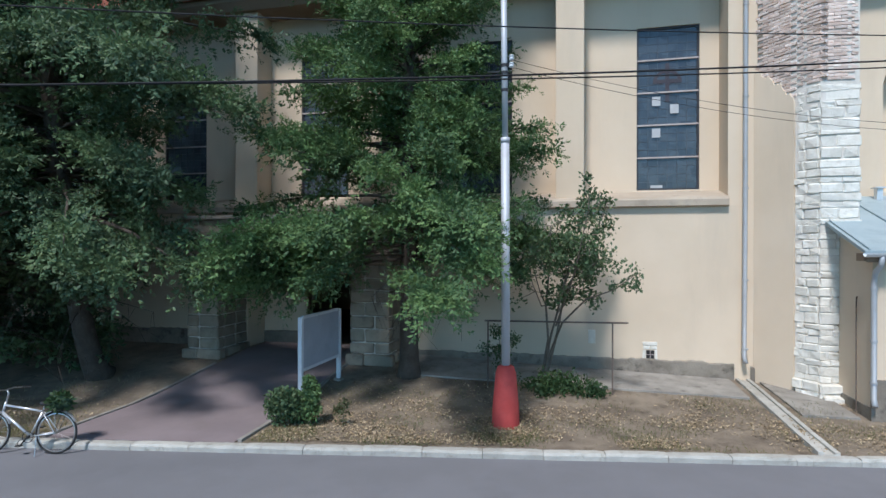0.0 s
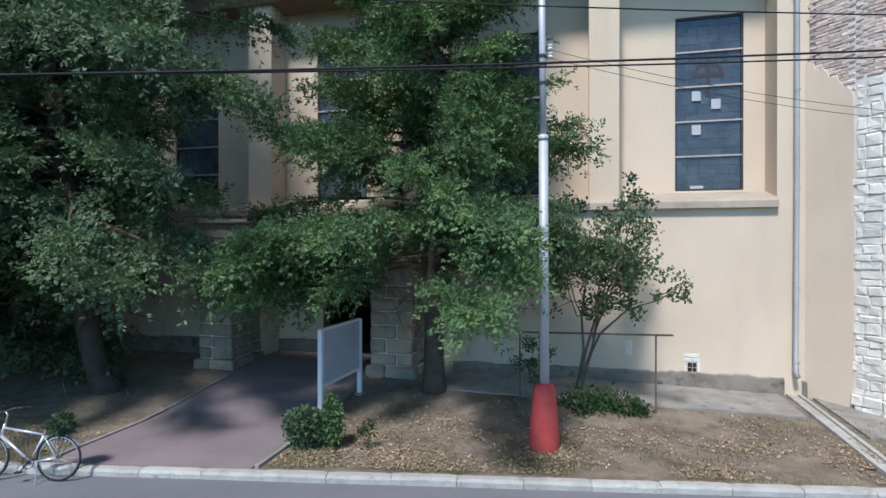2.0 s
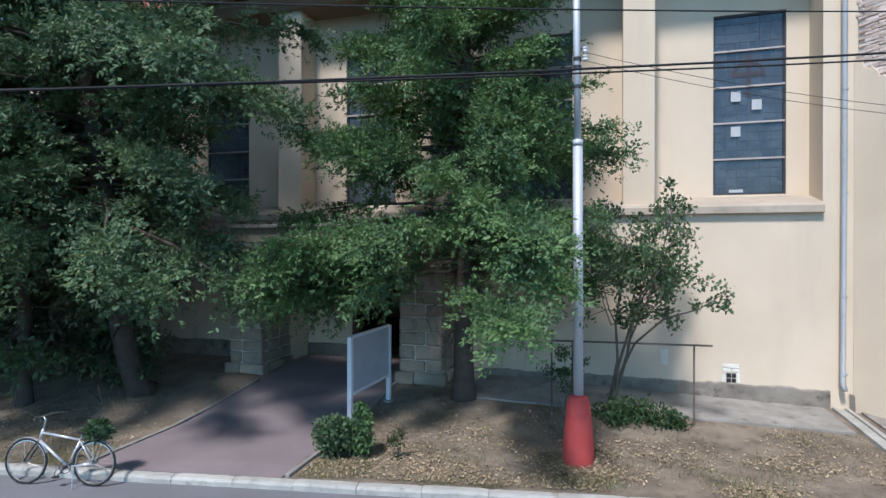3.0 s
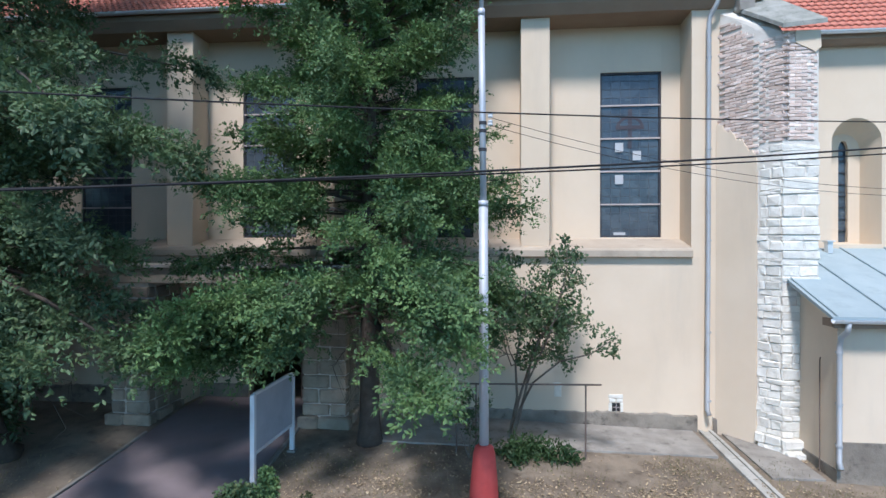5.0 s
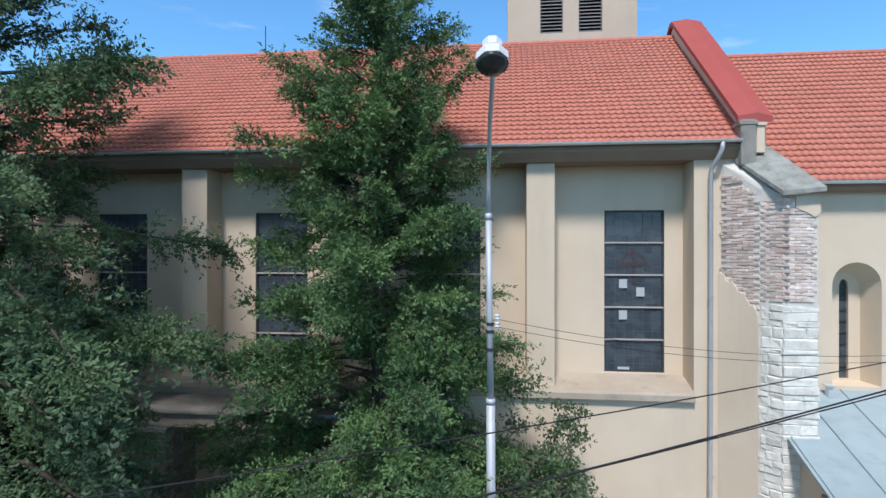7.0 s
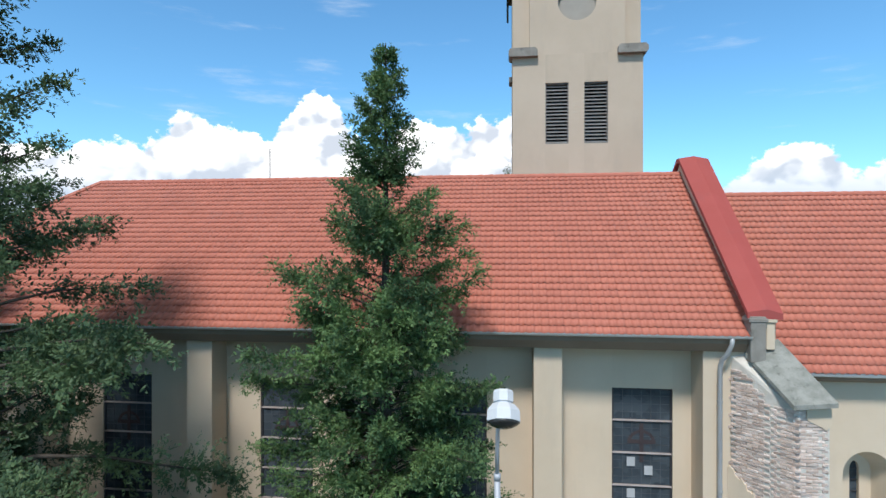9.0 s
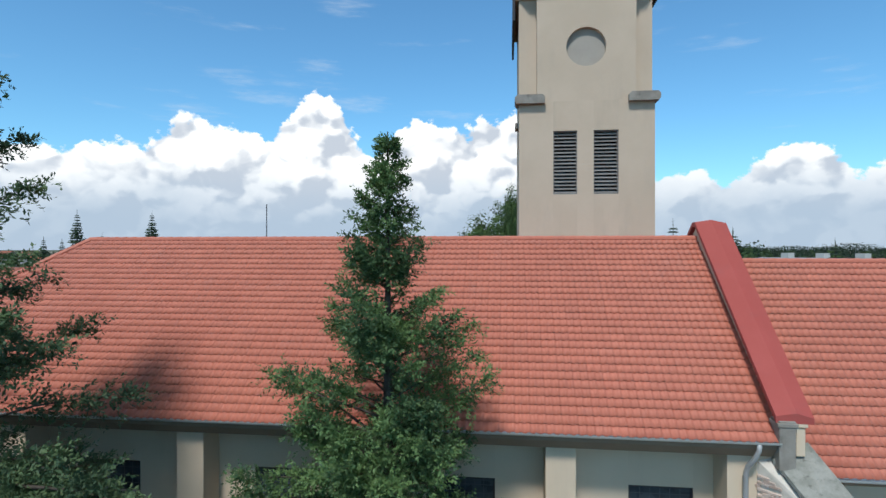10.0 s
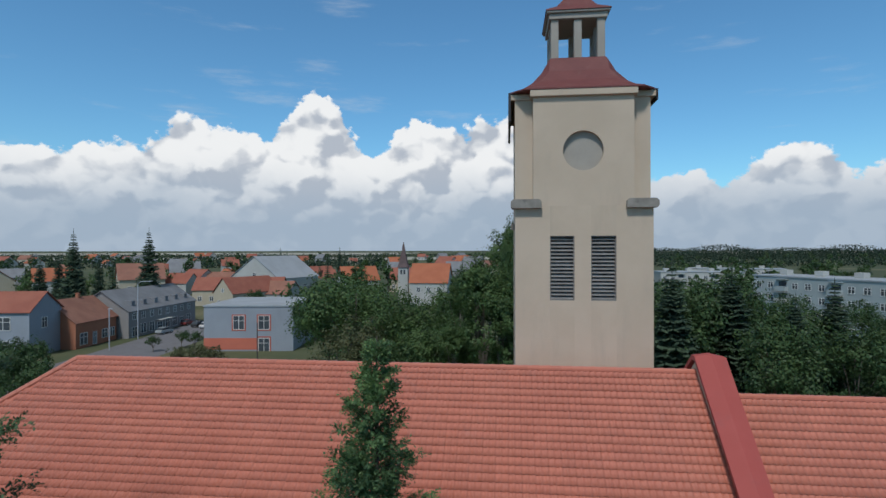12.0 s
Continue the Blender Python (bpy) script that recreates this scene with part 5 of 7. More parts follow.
conifer("conifer_tree", "dark conifer with several stems near the church wall", -16.2, 12.3, 17.0, fir_prof(5.4, wall=1.7), 1.3, 180, 8, leaf=0.18, trunk_r=0.26, lean=(-0.5, 0), material=NEEDLE_DARK, density=1.4, floor=0.9, dead=10)


# ---- street lamp ----
def build_lamp():
    lamp = thing("street_lamp", "tall galvanised street lamp with a red painted concrete foot", "street lamp", (-0.72, 10.67, 0))
    bm = bmesh.new()
    lathe(bm, [(0.262, -0.15), (0.262, 0.0), (0.255, 0.3), (0.195, 0.98), (0.16, 1.1), (0.10, 1.135)], 20)
    part("base_cone", bm, REDCONE, lamp, "red painted concrete base cone", True)
    bm = bmesh.new()
    tube(bm, [(0, 0, 1.0), (-0.02, 0, 5.35)], 0.082, 14)
    tube(bm, [(-0.02, 0, 5.35), (-0.02, 0, 5.45)], 0.088, 14)
    tube(bm, [(-0.02, 0, 5.45), (-0.06, 0, 8.72)], 0.058, 14)
    tube(bm, [(-0.06, 0, 8.72), (-0.06, 0, 8.84)], 0.064, 14)
    part("pole", bm, POLE, lamp, smooth_faces=True)
    bm = bmesh.new()
    pts = [(-0.06, 0, 8.8), (-0.06, -0.05, 9.3), (-0.05, -0.3, 9.85), (-0.03, -0.9, 10.35), (0.0, -1.7, 10.62), (0.0, -2.5, 10.7)]
    tube(bm, pts, 0.038, 10)
    part("arm", bm, POLE, lamp, smooth_faces=True)
    head = new("lamp_head")
    head.parent = lamp
    head["label"] = "white eight-sided lamp head tilted up over a dark glass"
    head.scale = (0.87, 0.87, 0.87)
    head.location, head.rotation_euler = (0.0, -2.78, 10.65), (radians(-30), 0, 0)
    bm = bmesh.new()
    lathe(bm, [(0.245, -0.01), (0.268, 0.0), (0.262, 0.15), (0.245, 0.18), (0.175, 0.262), (0.14, 0.27)], 8)
    bmesh.ops.rotate(bm, verts=bm.verts[:], matrix=Matrix.Rotation(radians(22.5), 3, "Z"))
    part("shade", bm, WHITEPAINT, head)
    bm = bmesh.new()
    lathe(bm, [(0.13, 0.265), (0.13, 0.29), (0.162, 0.295), (0.164, 0.43), (0.15, 0.47), (0.05, 0.48)], 8)
    bmesh.ops.rotate(bm, verts=bm.verts[:], matrix=Matrix.Rotation(radians(22.5), 3, "Z"))
    part("ballast_cap", bm, WHITEPAINT, head)
    bm = bmesh.new()
    lathe(bm, [(0.02, -0.09), (0.12, -0.08), (0.20, -0.045), (0.25, -0.005)], 24)
    part("bowl", bm, mat("smoked_glass_bowl", (0.035, 0.035, 0.035), (0.05, 0.05, 0.05), 0.25, 3, 20, 0.0), head, smooth_faces=True)
    # cable clamps and insulators
    for z in (6.82, 6.68, 6.35):
        bm = bmesh.new()
        tube(bm, [(-0.03, 0, z - 0.03), (-0.03, 0, z + 0.03)], 0.07, 12)
        part("clamp", bm, DARKFRAME, lamp)
    for z in (6.9, 6.76):
        bm = bmesh.new()
        lathe(bm, [(0.03, 0), (0.05, 0.02), (0.035, 0.05), (0.05, 0.08), (0.03, 0.1)], 10, (0.10, -0.05, z))
        part("insulator", bm, WHITEPAINT, lamp, "white porcelain insulator")
    return lamp


build_lamp()


# ---- overhead cables ----
def cable(a, b, sag, r, label):
    a, b = Vector(a), Vector(b)
    bm = bmesh.new()
    tube(bm, [a.lerp(b, t) - Vector((0, 0, sag * 4 * t * (1 - t))) for t in (k / 30 for k in range(31))], r, 5)
    ob = part("overhead_cable", bm, CABLE)
    tagged(ob, label, "cable", "overhead cables along the street")


def line_at(x, off=0.0):
    return 7.12 + 0.43 * x + off


for off, z0, slope, r in ((0.0, 5.50, 0.105, 0.013), (0.06, 5.47, 0.095, 0.010), (0.1, 6.12, 0.06, 0.009)):
    cable((-30, line_at(-30, off), z0 - 30 * slope + 1.9), (32, line_at(32, off), z0 + 32 * slope + 1.9), 1.9, r, "black overhead cable strung along the street")
for dz in (0.0, -0.14):
    cable((-0.66, 10.62, 6.92 + dz), (14.0, 15.2, 6.3 + dz), 0.7, 0.005, "thin black service wire running from the street lamp")


# ---- notice board, rail ----
def build_board():
    b = thing("notice_board", "pale grey notice board on two white metal posts", "notice board", (-4.97, 10.75, 0))
    p0, p1 = Vector((0, 0, 0)), Vector((0.1, 1.78, 0))
    turn = math.atan2(p1.y, p1.x)
    b.rotation_euler = (0, 0, turn)
    b.location.z = 0.03
    L = p1.length
    for u in (0.0, L):
        z = ground_z(-4.97, 10.75 + u)
        part("post", boxes((u - 0.045, u + 0.045, -0.045, 0.045, z - 0.2, 1.88), bevel=0.006), WHITEPAINT, b)
        part("foot_plate", boxes((u - 0.09, u + 0.09, -0.09, 0.09, z - 0.03, z + 0.02), bevel=0.004), CONCRETE, b)
    part("panel", boxes((0.05, L - 0.05, -0.018, 0.018, 0.80, 1.84)), BOARDGREY, b, "blank blue-grey board face")
    for z in (1.84, 0.74):
        part("frame_rail", boxes((0.045, L - 0.045, -0.03, 0.03, z, z + 0.06), bevel=0.004), WHITEPAINT, b)
    return b


build_board()


def build_rail():
    r = thing("iron_rail", "thin rusty iron rail frame in front of the church wall", "railing", (0, 12.75, 0))
    bm = bmesh.new()
    tube(bm, [(-1.4, 0, 1.69), (1.75, 0, 1.725)], 0.02, 8)
    part("top_bar", bm, RUST, r)
    for x in (-1.32, -0.9, 1.42):
        bm = bmesh.new()
        tube(bm, [(x, 0, 0.1), (x, 0, 1.70)], 0.018, 8)
        part("post", bm, RUST, r)


build_rail()
build_kerb()


# ---- shrubs, litter and grass near the street ----
def shrub(name, label, x, y, stems, leaf_mat_, leaf, count, seed, shape, bark=None, category="shrub"):
    """stems: list of point lists; leaves gather round the ends within shape(rng, n) offsets."""
    rng = np.random.default_rng(seed)
    zb = ground_z(x, y)
    sh = thing(name, label, category, (x, y, zb))
    if stems:
        bm = bmesh.new()
        for pts, r in stems:
            tube(bm, pts, r, 6, r * 0.3)
        part("stem", bm, bark or PALEBARK, sh)
    c = shape(rng, count)
    d = unit(rng.normal(0, 1, (count, 3)) + np.array((0, -0.25, 0.25)))
    ln = leaf * rng.uniform(0.6, 1.25, count)
    v, f = leaf_quads(c, d, ln, ln * rng.uniform(0.5, 0.75, count), rng)
    ob = new("foliage", raw_mesh("foliage", v, f, leaf_mat_))
    ob.parent = sh
    return sh


def clumps(centres, radii):
    def shape(rng, n):
        k = rng.integers(0, len(centres), n)
        p = unit(rng.normal(0, 1, (n, 3))) * (rng.random(n) ** 0.45)[:, None]
        return np.array(centres)[k] + p * np.array(radii)[k][:, None]
    return shape


def build_lilac():
    rng = random.Random(4)
    stems, cen, rad = [], [], []
    for k in range(9):
        a = -0.4 + 0.42 * k + rng.uniform(-0.2, 0.2)
        tip = Vector((0.4 + 1.25 * math.cos(a * 0.9) * rng.uniform(0.4, 1.0), -1.3 + 0.9 * math.sin(a * 2), rng.uniform(2.6, 4.0)))
        mid = Vector((tip.x * 0.35, tip.y * 0.3, tip.z * 0.5))
        bend = mid.lerp(tip, 0.5) + Vector((rng.uniform(-0.16, 0.16), rng.uniform(-0.1, 0.1), 0.1))
        if k % 3 == 0:  # a few crooked stems from the ground, the others fork off them
            fork = mid
            low_bend = mid * 0.5 + Vector((rng.uniform(-0.1, 0.1), rng.uniform(-0.1, 0.05), 0.05))
            stems.append(([(0.08 * math.cos(a), 0.08 * math.sin(a), -0.05), low_bend, mid, bend, tip], 0.038))
        else:
            stems.append(([fork, fork.lerp(mid, 0.6) + Vector((0, 0, 0.15)), bend, tip], 0.018))
        for f in (0.45, 0.7, 0.9, 1.0):
            p = mid.lerp(tip, f)
            for _ in range(3):
                q = p + Vector((rng.uniform(-0.45, 0.45), rng.uniform(-0.4, 0.4), rng.uniform(-0.25, 0.4)))
                cen.append(tuple(q))
                rad.append(rng.uniform(0.14, 0.34))
                stems.append(([tuple(p), tuple(p.lerp(q, 0.6)), tuple(q)], 0.010))
    # one long bough reaching out over the apron
    bough = [(0.1, 0, 0.4), (0.45, -0.7, 1.4), (0.95, -1.3, 2.0), (1.5, -1.75, 2.25), (1.85, -1.95, 2.55)]
    stems.append((bough, 0.03))
    for x, y, z, r in ((1.85, -1.95, 2.6, 0.2), (1.7, -1.85, 2.35, 0.16), (1.6, -1.8, 2.75, 0.22), (1.35, -1.7, 2.9, 0.25), (1.9, -2.0, 2.35, 0.12), (1.45, -1.7, 2.3, 0.12),
                       (0.95, -2.3, 4.2, 0.22), (0.9, -2.3, 4.5, 0.14), (0.95, -2.2, 3.85, 0.28), (1.1, -2.1, 3.5, 0.3), (1.25, -2.0, 3.2, 0.28)):
        cen.append((x, y, z))
        rad.append(r)
    stems.append(([(0.3, -0.6, 1.3), (0.7, -1.6, 2.6), (0.95, -2.25, 3.9), (0.95, -2.3, 4.45)], 0.02))
    shrub("lilac_bush", "loose grey-green lilac bush leaning out from the church wall", -0.1, 13.85, stems, LILAC, 0.09, 6500, 31, clumps(cen, rad))


build_lilac()
shrub("garden_bush", "small round evergreen bush beside the path", -4.72, 9.72, [([(0, 0, -0.05), (0.02, 0, 0.4)], 0.03)], LILAC, 0.08, 2600, 32, clumps([(-0.12, 0, 0.3), (0.0, -0.05, 0.5), (-0.25, 0.05, 0.42), (0.1, 0.1, 0.35)], [0.32, 0.28, 0.24, 0.3]))
shrub("garden_bush", "upright yellow-green bush beside the path", -4.35, 9.85, [([(0, 0, -0.05), (0.02, 0, 0.5)], 0.025)], NEEDLE, 0.07, 1900, 33, clumps([(0, 0, 0.3), (0.04, 0, 0.6), (-0.02, 0.05, 0.8)], [0.25, 0.2, 0.12]))
shrub("seedling", "thin yellowing seedling in the dry grass", -3.72, 9.95, [([(0, 0, -0.05), (0.03, 0, 0.5)], 0.01)], LEAF_OLIVE, 0.06, 240, 34, clumps([(0, 0, 0.2), (0.05, 0, 0.42), (-0.08, 0, 0.3)], [0.16, 0.13, 0.1]))
shrub("rose_bush", "spindly rose bush by the iron rail", -1.05, 12.6, [([(0, 0, -0.05), (0.05, 0, 0.8), (-0.05, 0.05, 1.45)], 0.014), ([(0.05, 0, 0), (0.25, 0.05, 0.7), (0.3, 0.1, 1.2)], 0.012), ([(0, 0, 0), (-0.2, 0, 0.6), (-0.3, 0, 1.0)], 0.012)],
      LEAF_DEEP, 0.07, 900, 35, clumps([(-0.05, 0, 1.3), (0.3, 0.1, 1.1), (-0.3, 0, 0.9), (0.1, 0, 0.6), (0.3, 0, 0.25), (0.0, 0, 0.9)], [0.2, 0.2, 0.22, 0.25, 0.25, 0.15]))


def build_ground_cover():
    """Low leafy plants round the foot of the lilac."""
    rng = np.random.default_rng(36)
    n = 2600
    heart = np.stack([rng.uniform(-0.4, 1.2, 26), 12.75 + rng.normal(0, 0.22, 26)], 1)
    k = rng.integers(0, 26, n)
    p = np.concatenate([heart[k] + rng.normal(0, 0.10, (n, 2)), np.zeros((n, 1))], 1)
    p[:, 2] = np.array([ground_z(a, b) for a, b in p[:, :2]]) + np.abs(rng.normal(0, 0.16, n)) * (1 - 0.3 * np.abs(p[:, 0] - 0.3))
    d = unit(rng.normal(0, 0.7, (n, 3)) + np.array((0, -0.2, 0.35)))
    ln = rng.uniform(0.05, 0.15, n)
    v, f = leaf_quads(p, d, ln, ln * rng.uniform(0.25, 0.5, n), rng)
    tagged(new("ground_cover", raw_mesh("ground_cover", v, f, LEAF_DEEP)), "dark green low leafy plants under the lilac", "plant", kind="stuff")


build_ground_cover()


def build_litter_and_grass():
    rng = np.random.default_rng(37)
    n = 52000
    x = rng.uniform(-16, 6.3, n)
    y = kerb_y(x) + 0.12 + np.abs(rng.normal(0, 1.5, n))
    keep = ((x < -8.7) | (x > -5.0)) & (y < 14)
    keep &= (x > -5.5) | (rng.random(n) < 0.2)
    patch = np.array([noise.noise((a * 0.8, b * 1.1, 7.0)) for a, b in zip(x, y)])
    keep &= (patch + 0.25 * (x < -0.3) > rng.normal(0.12, 0.2, len(x)))
    x, y = x[keep], y[keep]
    z = np.array([ground_z(a, b) for a, b in zip(x, y)]) + 0.018
    n = len(x)
    d = unit(np.stack([rng.normal(0, 1, n), rng.normal(0, 1, n), rng.normal(0, 0.22, n)], 1))
    side = unit(np.cross(d, np.array((0, 0, 1.0)) + rng.normal(0, 0.35, (n, 3))))
    L, W = (0.02 + 0.07 * rng.random(n) ** 1.8)[:, None], (0.004 + 0.022 * rng.random(n) ** 1.6)[:, None]
    c = np.stack([x, y, z], 1)
    v = np.stack([c - d * L / 2, c + side * W, c + d * L / 2 + np.array((0, 0, 0.012)), c - side * W], 1).reshape(-1, 3)
    tagged(new("leaf_litter", raw_mesh("leaf_litter", v, np.arange(4 * n).reshape(n, 4), LITTER)), "pale fallen leaves scattered over the bare churchyard earth", "leaves", kind="stuff")
    n = 52000
    x = rng.uniform(-20, 7.5, n)
    y = kerb_y(x) + 0.03 + np.abs(rng.normal(0, 0.55, n)) + rng.random(n) * (rng.random(n) < 0.4) * 3.2
    tuft = np.array([noise.noise((a * 0.7, b * 0.9, 2.0)) for a, b in zip(x, y)])
    keep = ((x < -8.75) | (x > -5.0)) & (y < 13.0) & (tuft > rng.normal(0.05, 0.18, n)) & ~((x > 4.3) & (x < 4.8))
    x, y = x[keep], y[keep]
    n = len(x)
    c = np.stack([x, y, np.array([ground_z(a, b) for a, b in zip(x, y)]) - 0.01], 1)
    d = unit(rng.normal(0, 0.55, (n, 3)) + np.array((0, 0, 1.0)))
    v, f = leaf_quads(c, d, rng.uniform(0.03, 0.12, n), np.full(n, 0.009), rng)
    tagged(new("dry_grass", raw_mesh("dry_grass", v, f, GRASS)), "sparse dry grass tufts behind the kerb", "grass", kind="stuff")


build_litter_and_grass()


# ---- bicycle ----
def build_bicycle():
    rear, front = Vector((-7.99, 7.88, -0.11)), Vector((-9.1, 7.66, -0.11))
    bike = thing("bicycle", "silver city bicycle with black tyres parked at the kerb", "bicycle", rear)
    ang = math.atan2(front.y - rear.y, front.x - rear.x)
    bike.rotation_euler = (radians(5), 0, ang)  # x runs forward
    SILVER = mat("silver_bicycle_paint", (0.55, 0.56, 0.58), (0.65, 0.66, 0.68), 0.35, 5, 40, 0.02, metal=0.5)
    RUBBER = mat("black_rubber", (0.02, 0.02, 0.02), (0.035, 0.035, 0.035), 0.8, 10, 60, 0.1)
    CHROME = mat("dull_chrome", (0.5, 0.5, 0.5), (0.6, 0.6, 0.6), 0.3, 6, 40, 0.02, metal=0.9)
    R, WB = 0.355, (front - rear).length
    bb = (0.44, 0, 0.29)

    def ring(bm, cx, r, t, a0=0.0, a1=2 * math.pi, n=40):
        tube(bm, [(cx + r * math.cos(a0 + (a1 - a0) * k / n), 0, R + r * math.sin(a0 + (a1 - a0) * k / n)) for k in range(n + 1)], t, 6)

    for cx in (0.0, WB):
        w = new("wheel")
        w.parent = bike
        bm = bmesh.new()
        ring(bm, cx, R - 0.017, 0.018)
        part("tyre", bm, RUBBER, w, smooth_faces=True)
        bm = bmesh.new()
        ring(bm, cx, R - 0.043, 0.010)
        part("rim", bm, CHROME, w)
        bm = bmesh.new()
        for k in range(18):
            a = 2 * math.pi * k / 18
            tube(bm, [(cx, 0.03 * (-1) ** k, R), (cx + (R - 0.045) * math.cos(a), 0, R + (R - 0.045) * math.sin(a))], 0.0022, 3)
        part("spokes", bm, CHROME, w)
        bm = bmesh.new()
        tube(bm, [(cx, -0.06, R), (cx, 0.06, R)], 0.024, 8)
        part("hub", bm, CHROME, w)
        bm = bmesh.new()
        a0, a1 = (0.25, 2.6) if cx == 0 else (0.9, 2.75)
        pts = [(cx + 0.365 * math.cos(a0 + (a1 - a0) * k / 16), R + 0.365 * math.sin(a0 + (a1 - a0) * k / 16)) for k in range(17)]
        inner = [(cx + (p[0] - cx) * 0.985, R + (p[1] - R) * 0.985) for p in pts[::-1]]
        prism(bm, pts + inner, -0.026, 0.026, "y")
        part("mudguard", bm, SILVER, bike)
    head_lo, head_hi = (WB - 0.20, 0, 0.68), (WB - 0.25, 0, 0.86)
    seat_top = (0.22, 0, 0.80)
    bm = bmesh.new()
    for a, b, r in ((bb, (0.26, 0, 0.68), 0.017), (bb, head_lo, 0.021), ((0.25, 0, 0.70), (WB - 0.235, 0, 0.80), 0.018), (head_lo, head_hi, 0.021)):
        tube(bm, [a, b], r, 10)
    for s in (-0.05, 0.05):
        tube(bm, [(0, s, R), (bb[0], s * 0.5, bb[2])], 0.010, 8)
        tube(bm, [(0, s, R), (0.25, s * 0.4, 0.70)], 0.009, 8)
    part("frame", bm, SILVER, bike, smooth_faces=True)
    bm = bmesh.new()
    for s in (-0.055, 0.055):
        tube(bm, [head_lo, (WB - 0.17, s, 0.62), (WB - 0.06, s, 0.46), (WB, s, R)], 0.012, 8)
    part("fork", bm, RUBBER, bike, smooth_faces=True)
    bm = bmesh.new()
    tube(bm, [(0.27, 0, 0.66), seat_top], 0.013, 8)
    part("seat_post", bm, CHROME, bike, smooth_faces=True)
    bm = bmesh.new()
    tube(bm, [head_hi, (WB - 0.28, 0, 1.0), (WB - 0.24, 0, 1.05)], 0.014, 8)
    tube(bm, [(WB - 0.32, -0.28, 1.06), (WB - 0.24, -0.16, 1.07), (WB - 0.22, 0, 1.05), (WB - 0.24, 0.16, 1.07), (WB - 0.32, 0.28, 1.06)], 0.012, 8)
    part("handlebar", bm, CHROME, bike, smooth_faces=True)
    for s in (-1, 1):
        bm = bmesh.new()
        tube(bm, [(WB - 0.31, s * 0.26, 1.06), (WB - 0.40, s * 0.33, 1.05)], 0.018, 8)
        part("grip", bm, RUBBER, bike)
    bm = bmesh.new()
    prism(bm, [(0.06, -0.09), (0.02, -0.06), (0.02, 0.06), (0.06, 0.09), (0.16, 0.06), (0.32, 0.02), (0.32, -0.02), (0.16, -0.06)], 0.80, 0.86, "z")
    bmesh.ops.bevel(bm, geom=bm.edges[:], offset=0.018, segments=2, affect="EDGES")
    part("saddle", bm, RUBBER, bike, smooth_faces=True)
    bm = bmesh.new()
    tube(bm, [(bb[0], -0.07, bb[2]), (bb[0], 0.07, bb[2])], 0.025, 8)
    tube(bm, [(bb[0] + 0.09 * math.cos(2 * math.pi * k / 20), 0.055, bb[2] + 0.09 * math.sin(2 * math.pi * k / 20)) for k in range(21)], 0.006, 5)
    tube(bm, [(bb[0], 0.07, bb[2]), (bb[0] + 0.10, 0.075, bb[2] - 0.13)], 0.009, 6)
    tube(bm, [(bb[0], -0.07, bb[2]), (bb[0] - 0.10, -0.075, bb[2] + 0.13)], 0.009, 6)
    part("crankset", bm, RUBBER, bike)
    for p in ((bb[0] + 0.10, 0.11, bb[2] - 0.13), (bb[0] - 0.10, -0.11, bb[2] + 0.13)):
        part("pedal", boxes((p[0] - 0.05, p[0] + 0.05, p[1] - 0.035, p[1] + 0.035, p[2] - 0.01, p[2] + 0.01), bevel=0.004), RUBBER, bike)
    bm = bmesh.new()
    for s in (-0.06, 0.06):
        tube(bm, [(0.22, s, 0.72), (-0.22, s, 0.72)], 0.006, 6)
        tube(bm, [(-0.12, s, 0.72), (0.0, s, R)], 0.005, 6)
    for k in range(4):
        tube(bm, [(0.15 - 0.11 * k, -0.06, 0.72), (0.15 - 0.11 * k, 0.06, 0.72)], 0.005, 6)
    part("carrier", bm, RUBBER, bike)
    bm = bmesh.new()
    tube(bm, [(0.30, 0.05, 0.30), (0.22, 0.17, 0.0)], 0.008, 6)
    part("kickstand", bm, CHROME, bike)
    # soft dark green bag on the carrier, with greens sticking out
    bm = bmesh.new()
    bmesh.ops.create_icosphere(bm, subdivisions=3, radius=1.0)
    for v in bm.verts:
        k = 1 + 0.3 * noise.noise(v.co * 2.3) + 0.2 * noise.noise(v.co * 6)
        v.co = Vector((v.co.x * 0.18 * k - 0.04, v.co.y * 0.12 * k, v.co.z * 0.12 * k + 0.85))
    bag = part("bag", bm, mat("dark_green_cloth", (0.012, 0.030, 0.018), (0.03, 0.06, 0.035), 0.85, 8, 60, 0.3), bike, "dark green cloth bag on the carrier", True)
    g = np.random.default_rng(41)
    n = 320
    d = unit(g.normal(0, 1, (n, 3)) + np.array((0, 0, 0.4)))
    c = np.array((-0.04, 0.0, 0.86)) + d * np.array((0.17, 0.12, 0.12)) * g.uniform(0.7, 1.2, (n, 1))
    v, f = leaf_quads(c, unit(d + g.normal(0, 0.6, (n, 3))), g.uniform(0.05, 0.12, n), g.uniform(0.02, 0.05, n), g)
    leaves = new("greens", raw_mesh("greens", v, f, LEAF_DEEP))
    leaves.parent = bag
    leaves["label"] = "leafy greens sticking out of the bag"


build_bicycle()


# ---- the town behind the church ----
TURN = radians(5.15)
TF, TR = Vector((-math.sin(TURN), math.cos(TURN), 0)), Vector((math.cos(TURN), math.sin(TURN), 0))


def town(u, d, z=-0.16):
    """A place in the town's own grid: u metres to the east of the tower line, d metres north of the street."""
    return Vector((-0.93, 1.97, z)) + TR * u + TF * d


def wall_mat(name, c, spot=None):
    return mat(name, c, tuple(min(1, v * 1.15) for v in c), 0.9, 0.25, 8, 0.05, c3=spot or tuple(v * 0.8 for v in c), stains=0.4, vertical=True)


